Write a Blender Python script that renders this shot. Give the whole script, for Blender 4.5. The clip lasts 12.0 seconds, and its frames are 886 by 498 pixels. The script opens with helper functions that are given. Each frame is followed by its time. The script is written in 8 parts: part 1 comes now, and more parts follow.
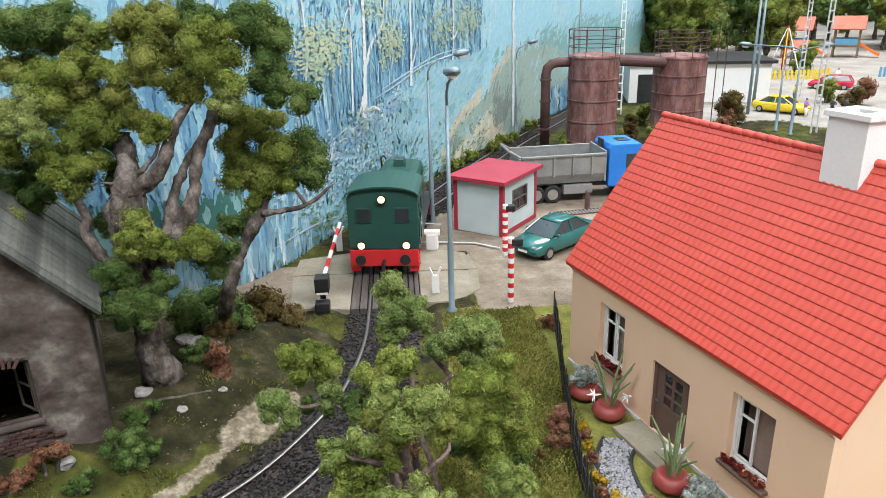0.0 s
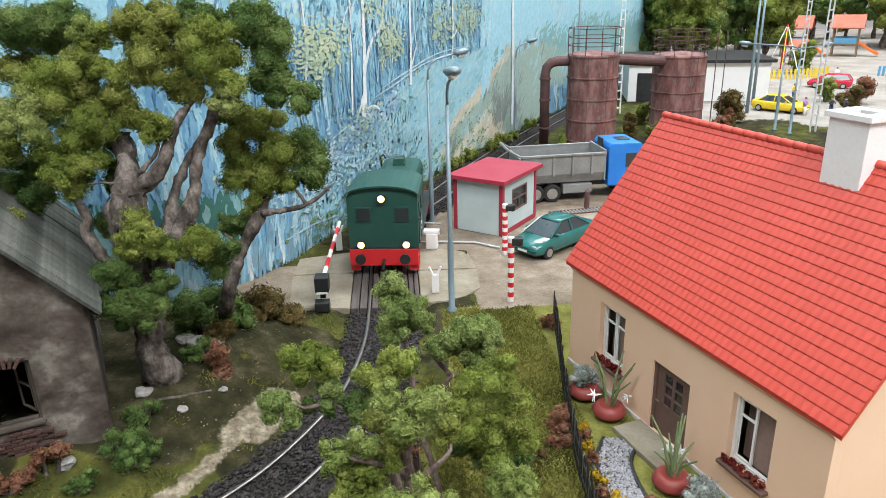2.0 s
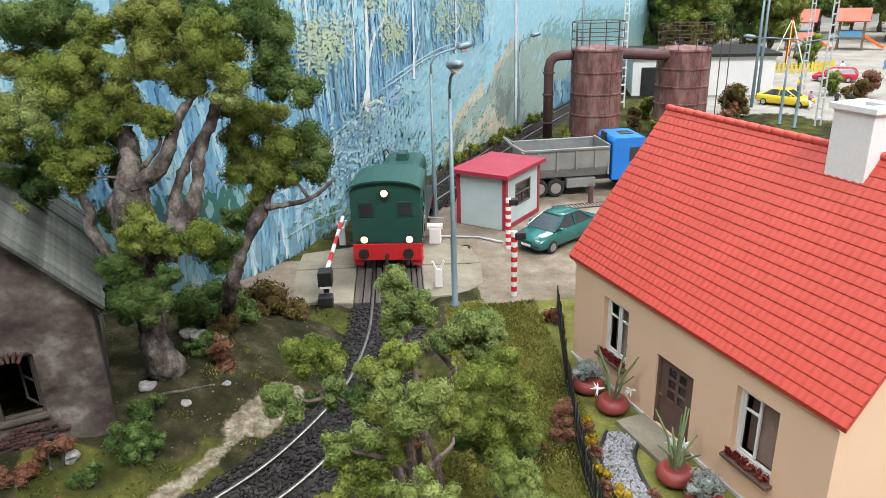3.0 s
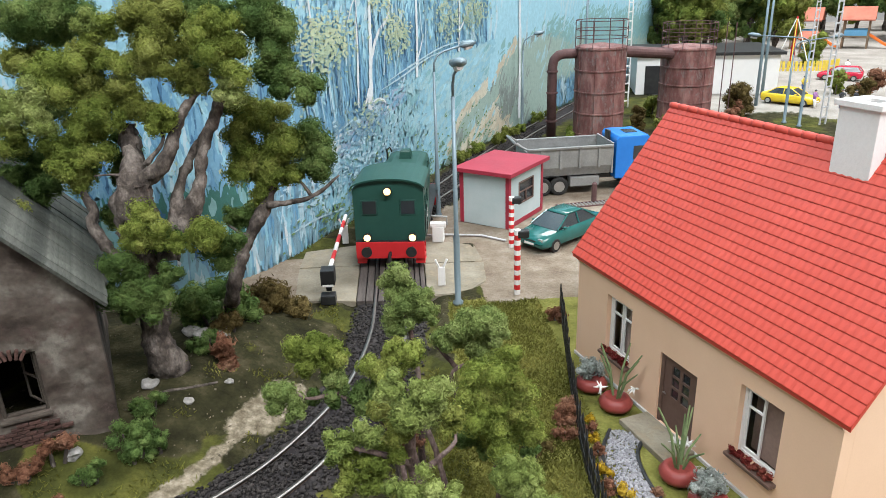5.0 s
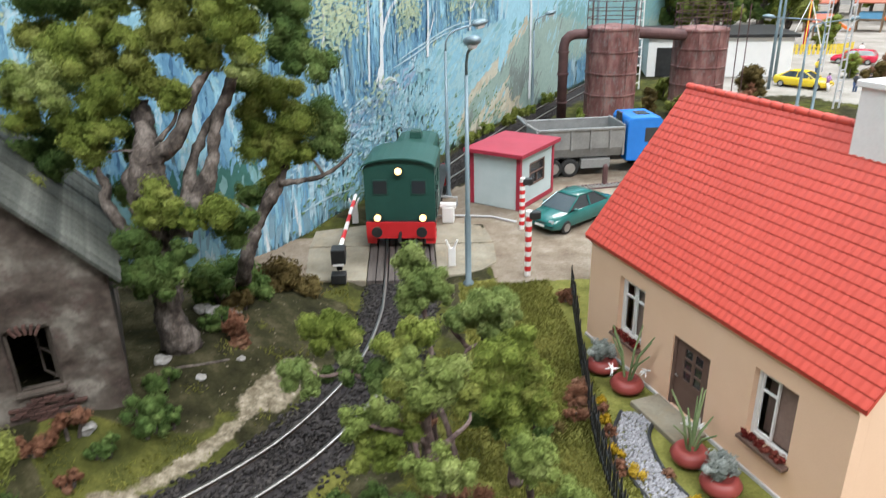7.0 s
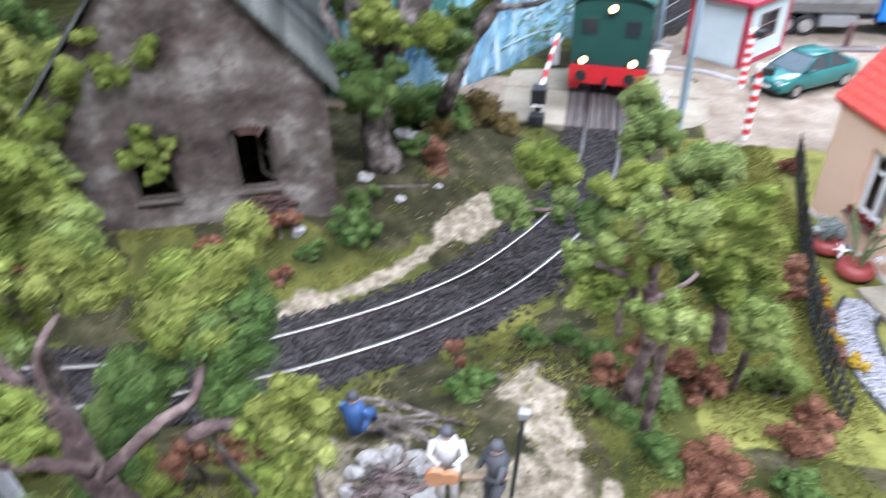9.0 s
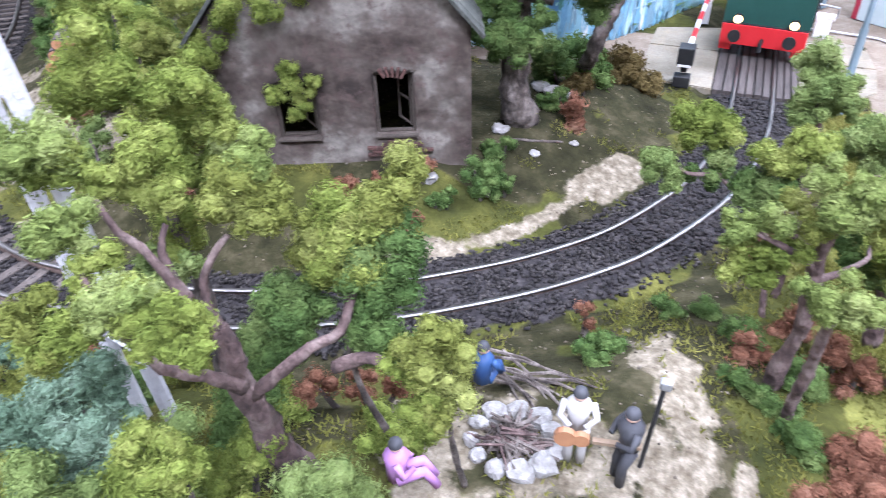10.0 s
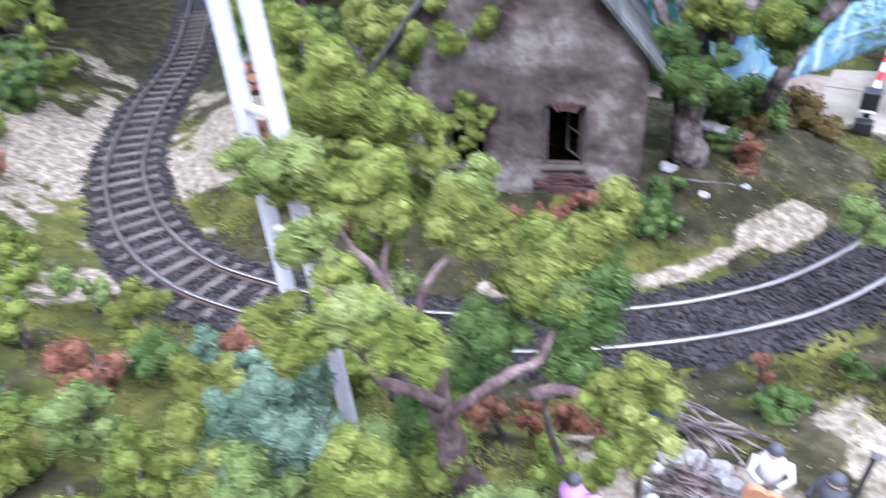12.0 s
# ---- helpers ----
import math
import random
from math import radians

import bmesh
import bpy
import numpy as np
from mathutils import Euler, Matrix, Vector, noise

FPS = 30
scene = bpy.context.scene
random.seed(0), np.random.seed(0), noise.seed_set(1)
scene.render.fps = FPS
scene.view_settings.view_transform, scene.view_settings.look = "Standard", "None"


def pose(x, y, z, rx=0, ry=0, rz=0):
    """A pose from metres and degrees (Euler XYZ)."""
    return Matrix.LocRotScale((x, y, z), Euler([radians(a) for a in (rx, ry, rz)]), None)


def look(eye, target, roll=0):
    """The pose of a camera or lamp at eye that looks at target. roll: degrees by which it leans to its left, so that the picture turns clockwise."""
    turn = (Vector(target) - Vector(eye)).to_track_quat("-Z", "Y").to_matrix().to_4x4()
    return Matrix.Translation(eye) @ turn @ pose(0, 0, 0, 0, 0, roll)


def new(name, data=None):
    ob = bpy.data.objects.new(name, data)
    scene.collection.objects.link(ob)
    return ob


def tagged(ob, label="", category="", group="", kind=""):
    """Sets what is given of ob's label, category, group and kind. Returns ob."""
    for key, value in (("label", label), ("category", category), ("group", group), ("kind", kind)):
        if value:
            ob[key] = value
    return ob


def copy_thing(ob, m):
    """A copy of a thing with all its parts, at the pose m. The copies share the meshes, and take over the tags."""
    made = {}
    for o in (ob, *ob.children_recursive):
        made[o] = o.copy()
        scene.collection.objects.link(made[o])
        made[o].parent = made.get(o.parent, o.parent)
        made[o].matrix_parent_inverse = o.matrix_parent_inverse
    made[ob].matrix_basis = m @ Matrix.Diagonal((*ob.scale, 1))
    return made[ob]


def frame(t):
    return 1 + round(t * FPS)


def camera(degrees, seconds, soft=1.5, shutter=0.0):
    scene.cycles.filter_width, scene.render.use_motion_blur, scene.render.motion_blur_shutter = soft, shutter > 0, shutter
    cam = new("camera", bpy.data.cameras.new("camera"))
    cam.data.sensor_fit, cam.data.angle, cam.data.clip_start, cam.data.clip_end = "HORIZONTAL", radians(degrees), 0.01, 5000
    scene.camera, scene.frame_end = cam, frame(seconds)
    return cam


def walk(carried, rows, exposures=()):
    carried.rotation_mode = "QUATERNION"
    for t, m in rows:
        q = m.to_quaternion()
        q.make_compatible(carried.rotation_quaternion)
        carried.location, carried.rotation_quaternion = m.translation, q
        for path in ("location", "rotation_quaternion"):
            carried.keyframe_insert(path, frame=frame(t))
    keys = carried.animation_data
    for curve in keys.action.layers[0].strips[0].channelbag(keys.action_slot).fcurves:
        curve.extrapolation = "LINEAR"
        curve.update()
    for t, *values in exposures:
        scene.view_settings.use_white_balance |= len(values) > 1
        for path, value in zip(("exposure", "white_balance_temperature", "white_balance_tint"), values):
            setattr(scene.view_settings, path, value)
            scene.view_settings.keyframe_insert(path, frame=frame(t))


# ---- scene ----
# A model railway layout in 1:87. Plan numbers are in metres of the full-size original; K brings them to the model's size.
K = 1 / 87

cam = camera(64.35, 12.0, soft=0.8, shutter=0.85)
PATH = (
    (0, 0.88, -23.89, 11.13, 1.44, -14.54, 7.65, -1.70),
    (0.5, 0.88, -23.88, 11.18, 1.40, -14.52, 7.69, -1.96),
    (1, 0.88, -23.85, 11.14, 1.42, -14.49, 7.64, -1.71),
    (1.5, 0.88, -23.84, 11.16, 1.45, -14.49, 7.65, -1.58),
    (2, 0.83, -23.87, 11.18, 1.41, -14.52, 7.67, -1.61),
    (2.5, 0.90, -23.87, 11.12, 1.43, -14.53, 7.59, -1.78),
    (3, 0.86, -23.86, 11.12, 1.38, -14.54, 7.56, -1.84),
    (5, 0.88, -23.83, 11.07, 1.35, -14.51, 7.50, -1.89),
    (5.5, 0.85, -23.85, 11.09, 1.31, -14.53, 7.51, -2.04),
    (6, 0.86, -23.84, 11.11, 1.34, -14.53, 7.50, -1.96),
    (6.5, 0.85, -23.85, 11.04, 1.32, -14.53, 7.44, -1.69),
    (6.7, 0.82, -23.82, 11.05, 1.27, -14.52, 7.40, -1.69),
    (8.3, -0.21, -23.46, 10.40, -0.85, -14.72, 5.57, 0.03),
    (8.5, -0.24, -23.36, 10.38, -1.19, -14.74, 5.40, -0.31),
    (9, -0.52, -23.40, 10.24, -2.31, -15.27, 4.70, -1.16),
    (9.5, -0.81, -23.40, 10.13, -3.38, -15.77, 4.20, -1.67),
    (10, -1.14, -23.44, 10.02, -4.26, -16.06, 4.03, -2.16),
    (10.5, -1.32, -23.47, 9.97, -4.67, -16.15, 4.04, -2.29),
    (11, -1.57, -23.60, 9.96, -5.18, -16.33, 4.12, -2.15),
    (11.5, -1.81, -23.72, 9.92, -5.77, -16.63, 4.08, -2.55),
    (12, -2.07, -24.00, 10.13, -6.75, -17.13, 4.56, -4.26),
)
walk(cam, [(t, look((x * K, y * K, z * K), (u * K, v * K, w * K), roll)) for t, x, y, z, u, v, w, roll in PATH],
     exposures=((0, 0.6, 6400, 10), (6.7, 0.58, 6400, 10), (8.3, 1.05, 5800, 14), (10.0, 1.5, 5450, 23), (12.0, 1.6, 5250, 26)))

# ---- light: the hall's ceiling lamps ----
world = bpy.data.worlds.new("hall_air")
world.use_nodes = True
world.node_tree.nodes["Background"].inputs[0].default_value = (0.95, 0.97, 1.0, 1)
world.node_tree.nodes["Background"].inputs[1].default_value = 0.35
scene.world = world


def ceiling_lamp(x, y, z, w, d, watts):
    lamp = bpy.data.lights.new("ceiling_light", "AREA")
    lamp.shape, lamp.size, lamp.size_y, lamp.energy, lamp.color = "RECTANGLE", w, d, watts, (0.95, 0.98, 1.0)
    ob = new("ceiling_light", lamp)
    ob.matrix_world = pose(x, y, z)
    return ob


ceiling_lamp(-0.9, 0.55, 1.86, 1.8, 0.6, 15)
ceiling_lamp(1.1, 0.8, 1.86, 1.8, 0.6, 50)
ceiling_lamp(-1.0, -1.2, 1.86, 1.8, 0.6, 27)
ceiling_lamp(1.0, -1.3, 1.86, 1.8, 0.6, 62)


# ---- materials ----
def nodes_of(name):
    m = bpy.data.materials.new(name)
    m.use_nodes = True
    nt = m.node_tree
    return m, nt, nt.nodes["Principled BSDF"]


def add(nt, kind, **values):
    n = nt.nodes.new(kind)
    for key, value in values.items():
        n.inputs[key.replace("_", " ")].default_value = value
    return n


def coords(nt, stretch=(1, 1, 1)):
    """Object coordinates in full-size metres."""
    tc = nt.nodes.new("ShaderNodeTexCoord")
    mp = nt.nodes.new("ShaderNodeMapping")
    mp.inputs["Scale"].default_value = [87 * s for s in stretch]
    nt.links.new(tc.outputs["Object"], mp.inputs["Vector"])
    return mp.outputs["Vector"]


def ramp(nt, fac, stops):
    r = nt.nodes.new("ShaderNodeValToRGB")
    e = r.color_ramp.elements
    while len(e) < len(stops):
        e.new(0.5)
    for el, (p, c) in zip(e, stops):
        el.position, el.color = p, (*c, 1)
    nt.links.new(fac, r.inputs["Fac"])
    return r.outputs["Color"]


def mixc(nt, fac, a, b, mode="MIX"):
    m = nt.nodes.new("ShaderNodeMix")
    m.data_type, m.blend_type = "RGBA", mode
    for sock, v in ((m.inputs["Factor"], fac), (m.inputs[6], a), (m.inputs[7], b)):
        if hasattr(v, "links"):
            nt.links.new(v, sock)
        elif isinstance(v, (int, float)):
            sock.default_value = v
        else:
            sock.default_value = (*v, 1)
    return m.outputs[2]


def mat(name, stops, scale=2.0, fine=14.0, fine_mix=0.35, rough=0.7, bump=0.3, metal=0.0, stretch=(1, 1, 1), rand=0.0, island=0.0, dirt=None, spec=0.4, bump_scale=None, translucent=0.0, spread=0.4):
    """A surface with two scales of variation: stops for the broad one, a light and dark grain for the fine one."""
    m, nt, p = nodes_of(name)
    co = coords(nt, stretch)
    big = add(nt, "ShaderNodeTexNoise", Scale=scale, Detail=4.0, Roughness=0.6)
    nt.links.new(co, big.inputs["Vector"])
    n = len(stops)
    col = ramp(nt, big.outputs["Fac"], [(0.5 - spread / 2 + spread * i / max(n - 1, 1), c) for i, c in enumerate(stops)])
    small = add(nt, "ShaderNodeTexNoise", Scale=fine, Detail=3.0, Roughness=0.7)
    nt.links.new(co, small.inputs["Vector"])
    grain = ramp(nt, small.outputs["Fac"], [(0.3, (0.45, 0.45, 0.45)), (0.7, (1.0, 1.0, 1.0))])
    col = mixc(nt, fine_mix, col, grain, "MULTIPLY")
    if dirt:
        sp = add(nt, "ShaderNodeTexNoise", Scale=scale * 2.7, Detail=6.0, Roughness=0.75)
        nt.links.new(co, sp.inputs["Vector"])
        k = ramp(nt, sp.outputs["Fac"], [(0.52, (0, 0, 0)), (0.66, (1, 1, 1))])
        col = mixc(nt, k, col, dirt)
    if rand or island:
        info = nt.nodes.new("ShaderNodeObjectInfo" if rand else "ShaderNodeNewGeometry")
        out = info.outputs["Random" if rand else "Random Per Island"]
        v = ramp(nt, out, [(0.0, (1 - (rand or island),) * 3), (1.0, (1, 1, 1))])
        col = mixc(nt, 1.0, col, v, "MULTIPLY")
    nt.links.new(col, p.inputs["Base Color"])
    p.inputs["Roughness"].default_value, p.inputs["Metallic"].default_value = rough, metal
    p.inputs["Specular IOR Level"].default_value = spec
    if bump:
        b = add(nt, "ShaderNodeBump", Strength=bump, Distance=0.1 * K)
        if bump_scale:
            small2 = add(nt, "ShaderNodeTexNoise", Scale=bump_scale, Detail=3.0)
            nt.links.new(co, small2.inputs["Vector"])
            nt.links.new(small2.outputs["Fac"], b.inputs["Height"])
        else:
            nt.links.new(small.outputs["Fac"], b.inputs["Height"])
        nt.links.new(b.outputs["Normal"], p.inputs["Normal"])
    if translucent:
        tr = nt.nodes.new("ShaderNodeBsdfTranslucent")
        nt.links.new(col, tr.inputs["Color"])
        mx = nt.nodes.new("ShaderNodeMixShader")
        mx.inputs[0].default_value = translucent
        nt.links.new(p.outputs[0], mx.inputs[1])
        nt.links.new(tr.outputs[0], mx.inputs[2])
        nt.links.new(mx.outputs[0], nt.nodes["Material Output"].inputs["Surface"])
    return m


def glow(name, colour, strength):
    m, nt, p = nodes_of(name)
    p.inputs["Base Color"].default_value = (*colour, 1)
    p.inputs["Emission Color"].default_value = (*colour, 1)
    p.inputs["Emission Strength"].default_value = strength
    return m


def glass(name, tint=(0.85, 0.9, 0.9), rough=0.03):
    m, nt, p = nodes_of(name)
    p.inputs["Base Color"].default_value = (*tint, 1)
    p.inputs["Roughness"].default_value = rough
    p.inputs["Transmission Weight"].default_value = 1.0
    p.inputs["IOR"].default_value = 1.1
    return m


def leaf_mat(name, dark, mid, light):
    return mat(name, (dark, mid, light), scale=1.1, fine=17.0, fine_mix=0.8, rough=0.85, bump=1.0, bump_scale=15.0, island=0.3, spec=0.08, translucent=0.22)


def ground_mat():
    """One sheet of scenery: each kind of ground shows where its own mask lies, with a frayed edge."""
    m, nt, p = nodes_of("scenic_ground")
    co = coords(nt)
    def noise_of(scale, detail=4.0):
        t = add(nt, "ShaderNodeTexNoise", Scale=scale, Detail=detail, Roughness=0.65)
        nt.links.new(co, t.inputs["Vector"])
        return t.outputs["Fac"]
    fray = noise_of(2.2, 6.0)
    def layer(below, mask, stops, scale):
        n = len(stops)
        c = ramp(nt, noise_of(scale), [(0.3 + 0.4 * i / (n - 1), q) for i, q in enumerate(stops)])
        a = nt.nodes.new("ShaderNodeAttribute")
        a.attribute_name = mask
        s = nt.nodes.new("ShaderNodeMath")
        s.operation = "ADD"
        nt.links.new(a.outputs["Fac"], s.inputs[0])
        nt.links.new(fray, s.inputs[1])
        k = ramp(nt, s.outputs[0], [(0.82, (0, 0, 0)), (1.0, (1, 1, 1))])
        return mixc(nt, k, below, c)
    col = ramp(nt, noise_of(0.8), [(0.3, (0.026, 0.03, 0.009)), (0.5, (0.06, 0.063, 0.015)), (0.7, (0.13, 0.125, 0.03))])
    col = layer(col, "lawn", ((0.1, 0.1, 0.025), (0.18, 0.18, 0.045), (0.27, 0.26, 0.075)), 0.9)
    # Forest earth, its colour darkened to hold the shade of the trees.
    col = layer(col, "earth", ((0.016, 0.015, 0.007), (0.034, 0.032, 0.014), (0.085, 0.072, 0.04)), 1.3)
    col = layer(col, "sand", ((0.1, 0.08, 0.052), (0.2, 0.168, 0.118), (0.36, 0.31, 0.235)), 4.2)
    col = layer(col, "road", ((0.17, 0.125, 0.09), (0.25, 0.2, 0.15), (0.35, 0.3, 0.24)), 0.7)
    col = layer(col, "lot", ((0.26, 0.235, 0.205), (0.34, 0.31, 0.275), (0.42, 0.39, 0.35)), 0.3)
    col = layer(col, "ballast", ((0.018, 0.016, 0.017), (0.036, 0.032, 0.032), (0.07, 0.062, 0.06)), 3.0)
    grain = ramp(nt, noise_of(12.0), [(0.3, (0.5, 0.5, 0.5)), (0.7, (1, 1, 1))])
    col = mixc(nt, 0.55, col, grain, "MULTIPLY")
    nt.links.new(col, p.inputs["Base Color"])
    p.inputs["Roughness"].default_value, p.inputs["Specular IOR Level"].default_value = 0.95, 0.1
    b = add(nt, "ShaderNodeBump", Strength=0.9, Distance=0.07 * K)
    nt.links.new(noise_of(7.0), b.inputs["Height"])
    nt.links.new(b.outputs["Normal"], p.inputs["Normal"])
    return m


M_STONE = mat("ballast_stone", ((0.018, 0.015, 0.014), (0.042, 0.036, 0.033), (0.09, 0.078, 0.072)), 4.0, 20.0, 0.4, 0.9, 0.4, island=0.6, spec=0.3)
M_RAIL = mat("worn_steel", ((0.22, 0.205, 0.19), (0.31, 0.295, 0.275)), 1.0, 12.0, 0.3, 0.48, 0.05, metal=1.0)
M_RAILSIDE = mat("rusty_rail_side", ((0.07, 0.045, 0.035), (0.13, 0.09, 0.07)), 2.0, 12.0, 0.4, 0.8, 0.2)
M_SLEEPER = mat("sleeper_wood", ((0.05, 0.038, 0.03), (0.1, 0.08, 0.066), (0.16, 0.13, 0.11)), 2.0, 16.0, 0.5, 0.9, 0.4, rand=0.4)
M_PLANK = mat("crossing_plank", ((0.06, 0.05, 0.045), (0.11, 0.09, 0.08), (0.16, 0.135, 0.12)), 1.0, 9.0, 0.5, 0.85, 0.5, stretch=(4, 0.35, 4), rand=0.3)
M_SLAB = mat("crossing_concrete", ((0.19, 0.16, 0.115), (0.25, 0.218, 0.162), (0.32, 0.285, 0.22)), 0.7, 10.0, 0.3, 0.9, 0.35, dirt=(0.27, 0.22, 0.15))
M_BARK = mat("bark", ((0.045, 0.035, 0.029), (0.11, 0.088, 0.073), (0.22, 0.185, 0.16)), 3.0, 14.0, 0.8, 0.95, 1.0, bump_scale=8.0, stretch=(1, 1, 0.6), spread=0.26)
M_BARKRED = mat("red_brown_bark", ((0.06, 0.038, 0.034), (0.13, 0.085, 0.075), (0.21, 0.155, 0.135)), 3.0, 14.0, 0.8, 0.95, 1.0, bump_scale=8.0, stretch=(1, 1, 0.6), spread=0.26)
M_LEAF = leaf_mat("leaf_mid_green", (0.14, 0.19, 0.035), (0.28, 0.345, 0.07), (0.48, 0.52, 0.14))
M_LEAFBRIGHT = leaf_mat("leaf_spring_green", (0.18, 0.245, 0.06), (0.32, 0.395, 0.11), (0.51, 0.565, 0.21))
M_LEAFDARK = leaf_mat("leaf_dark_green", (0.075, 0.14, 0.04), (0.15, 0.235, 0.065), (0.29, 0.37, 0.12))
M_LEAFOLIVE = leaf_mat("leaf_olive", (0.15, 0.175, 0.035), (0.28, 0.31, 0.07), (0.46, 0.49, 0.15))
M_LEAFPALE = leaf_mat("leaf_pale_green", (0.15, 0.22, 0.065), (0.29, 0.375, 0.115), (0.48, 0.56, 0.21))
M_LEAFTEAL = leaf_mat("leaf_blue_green", (0.1, 0.17, 0.1), (0.22, 0.33, 0.21), (0.4, 0.52, 0.37))
M_LEAFRED = leaf_mat("leaf_rust_red", (0.2, 0.085, 0.048), (0.35, 0.165, 0.1), (0.5, 0.29, 0.19))
M_LEAFBROWN = leaf_mat("leaf_brown", (0.08, 0.055, 0.02), (0.17, 0.125, 0.045), (0.29, 0.22, 0.085))
M_GRASSBLADE = mat("grass_blade", ((0.09, 0.09, 0.02), (0.17, 0.17, 0.036), (0.3, 0.28, 0.075)), 0.5, 6.0, 0.3, 0.9, 0, island=0.4, spec=0.1, translucent=0.2)
M_PLASTER = mat("apricot_plaster", ((0.78, 0.52, 0.35), (0.82, 0.56, 0.39)), 0.6, 24.0, 0.08, 0.85, 0.06)
M_TILE = mat("red_roof_tile", ((0.5, 0.06, 0.04), (0.56, 0.075, 0.05)), 0.5, 20.0, 0.06, 0.5, 0.05, rand=0.04)
M_WHITE = mat("white_paint", ((0.76, 0.74, 0.72), (0.82, 0.8, 0.78)), 1.0, 14.0, 0.12, 0.6, 0.08)
M_DOORBROWN = mat("brown_door", ((0.12, 0.07, 0.055), (0.16, 0.1, 0.08)), 2.0, 12.0, 0.2, 0.6, 0.1)
M_BLIND = mat("mauve_brown_blind", ((0.25, 0.17, 0.14), (0.33, 0.23, 0.19)), 1.5, 12.0, 0.2, 0.8, 0.1)
M_OLDWOOD = mat("grey_old_wood", ((0.045, 0.035, 0.027), (0.1, 0.08, 0.063)), 1.5, 12.0, 0.4, 0.9, 0.3)
# Near-black colour standing in for the shade inside the ruin.
M_INNERSHADE = mat("painted_inner_shade", ((0.012, 0.01, 0.01), (0.02, 0.018, 0.016)), 1.0, 6.0, 0.3, 0.9, 0)
M_RUIN = mat("crumbling_plaster", ((0.03, 0.021, 0.016), (0.066, 0.049, 0.038), (0.105, 0.085, 0.069), (0.19, 0.168, 0.14)), 0.62, 6.0, 0.55, 0.95, 0.55, dirt=(0.075, 0.05, 0.042), bump_scale=4.5, spread=0.24)
M_BRICK = mat("old_brick", ((0.07, 0.035, 0.028), (0.14, 0.07, 0.055)), 2.0, 12.0, 0.4, 0.9, 0.5, rand=0.4)
M_ROOFOLD = mat("weathered_boards", ((0.04, 0.043, 0.035), (0.08, 0.085, 0.07), (0.15, 0.152, 0.13)), 1.0, 8.0, 0.5, 0.9, 0.5, stretch=(3, 0.5, 3), rand=0.3)
M_HUTRED = mat("crimson_paint", ((0.3, 0.025, 0.045), (0.37, 0.035, 0.06)), 1.0, 14.0, 0.15, 0.5, 0.1)
M_HUTWALL = mat("pale_blue_panel", ((0.42, 0.5, 0.5), (0.5, 0.57, 0.57)), 0.8, 14.0, 0.12, 0.6, 0.06)
M_RUST = mat("rusty_tank_steel", ((0.1, 0.04, 0.036), (0.2, 0.08, 0.072), (0.34, 0.18, 0.16)), 1.3, 8.0, 0.4, 0.7, 0.3, stretch=(1, 1, 0.45), dirt=(0.2, 0.16, 0.15))
M_RUSTDARK = mat("dark_rust", ((0.08, 0.04, 0.04), (0.15, 0.075, 0.07)), 1.2, 8.0, 0.4, 0.7, 0.3)
M_LAMP = mat("grey_blue_steel", ((0.16, 0.22, 0.25), (0.22, 0.28, 0.31)), 1.0, 12.0, 0.2, 0.45, 0.05, metal=0.3)
M_TRUCKBLUE = mat("blue_paint", ((0.012, 0.16, 0.55), (0.02, 0.19, 0.62)), 1.0, 10.0, 0.06, 0.25, 0.0, spec=0.6)
M_STEEL = mat("dull_grey_steel", ((0.24, 0.24, 0.235), (0.36, 0.36, 0.35)), 0.9, 10.0, 0.35, 0.5, 0.15, metal=0.4)
M_BLACK = mat("black_plastic", ((0.012, 0.012, 0.013), (0.03, 0.03, 0.03)), 2.0, 10.0, 0.3, 0.5, 0.1)
M_TYRE = mat("tyre_rubber", ((0.015, 0.015, 0.015), (0.035, 0.033, 0.03)), 2.0, 12.0, 0.3, 0.85, 0.2)
M_CHROME = mat("silver_rim", ((0.5, 0.5, 0.5), (0.65, 0.65, 0.65)), 2.0, 12.0, 0.15, 0.3, 0.0, metal=0.9)
M_CARGREEN = mat("dark_teal_car_paint", ((0.012, 0.1, 0.09), (0.018, 0.13, 0.12)), 1.0, 8.0, 0.06, 0.2, 0.0, spec=0.7)
M_CARYELLOW = mat("yellow_car_paint", ((0.75, 0.52, 0.02), (0.8, 0.58, 0.03)), 1.0, 8.0, 0.05, 0.25, 0.0, spec=0.6)
M_CARRED = mat("red_car_paint", ((0.5, 0.01, 0.04), (0.56, 0.015, 0.05)), 1.0, 8.0, 0.05, 0.2, 0.0, spec=0.7)
M_LOCOGREEN = mat("loco_green", ((0.013, 0.058, 0.045), (0.02, 0.075, 0.058)), 1.0, 9.0, 0.15, 0.42, 0.04, spec=0.5)
M_LOCORED = mat("loco_red", ((0.5, 0.018, 0.02), (0.58, 0.025, 0.03)), 1.0, 9.0, 0.15, 0.45, 0.04)
M_GLASS = glass("window_glass")
M_DARKGLASS = mat("tinted_glass", ((0.02, 0.025, 0.028), (0.03, 0.035, 0.04)), 1.0, 5.0, 0.1, 0.08, 0.0, spec=0.8)
M_HEADLIGHT = glow("warm_headlight", (1.0, 0.68, 0.26), 1.9)
M_CONCRETE = mat("pale_concrete", ((0.5, 0.49, 0.5), (0.62, 0.61, 0.62)), 1.0, 9.0, 0.3, 0.85, 0.3)
M_WOOD = mat("bare_wood", ((0.16, 0.11, 0.07), (0.28, 0.2, 0.13)), 1.5, 10.0, 0.4, 0.85, 0.3)
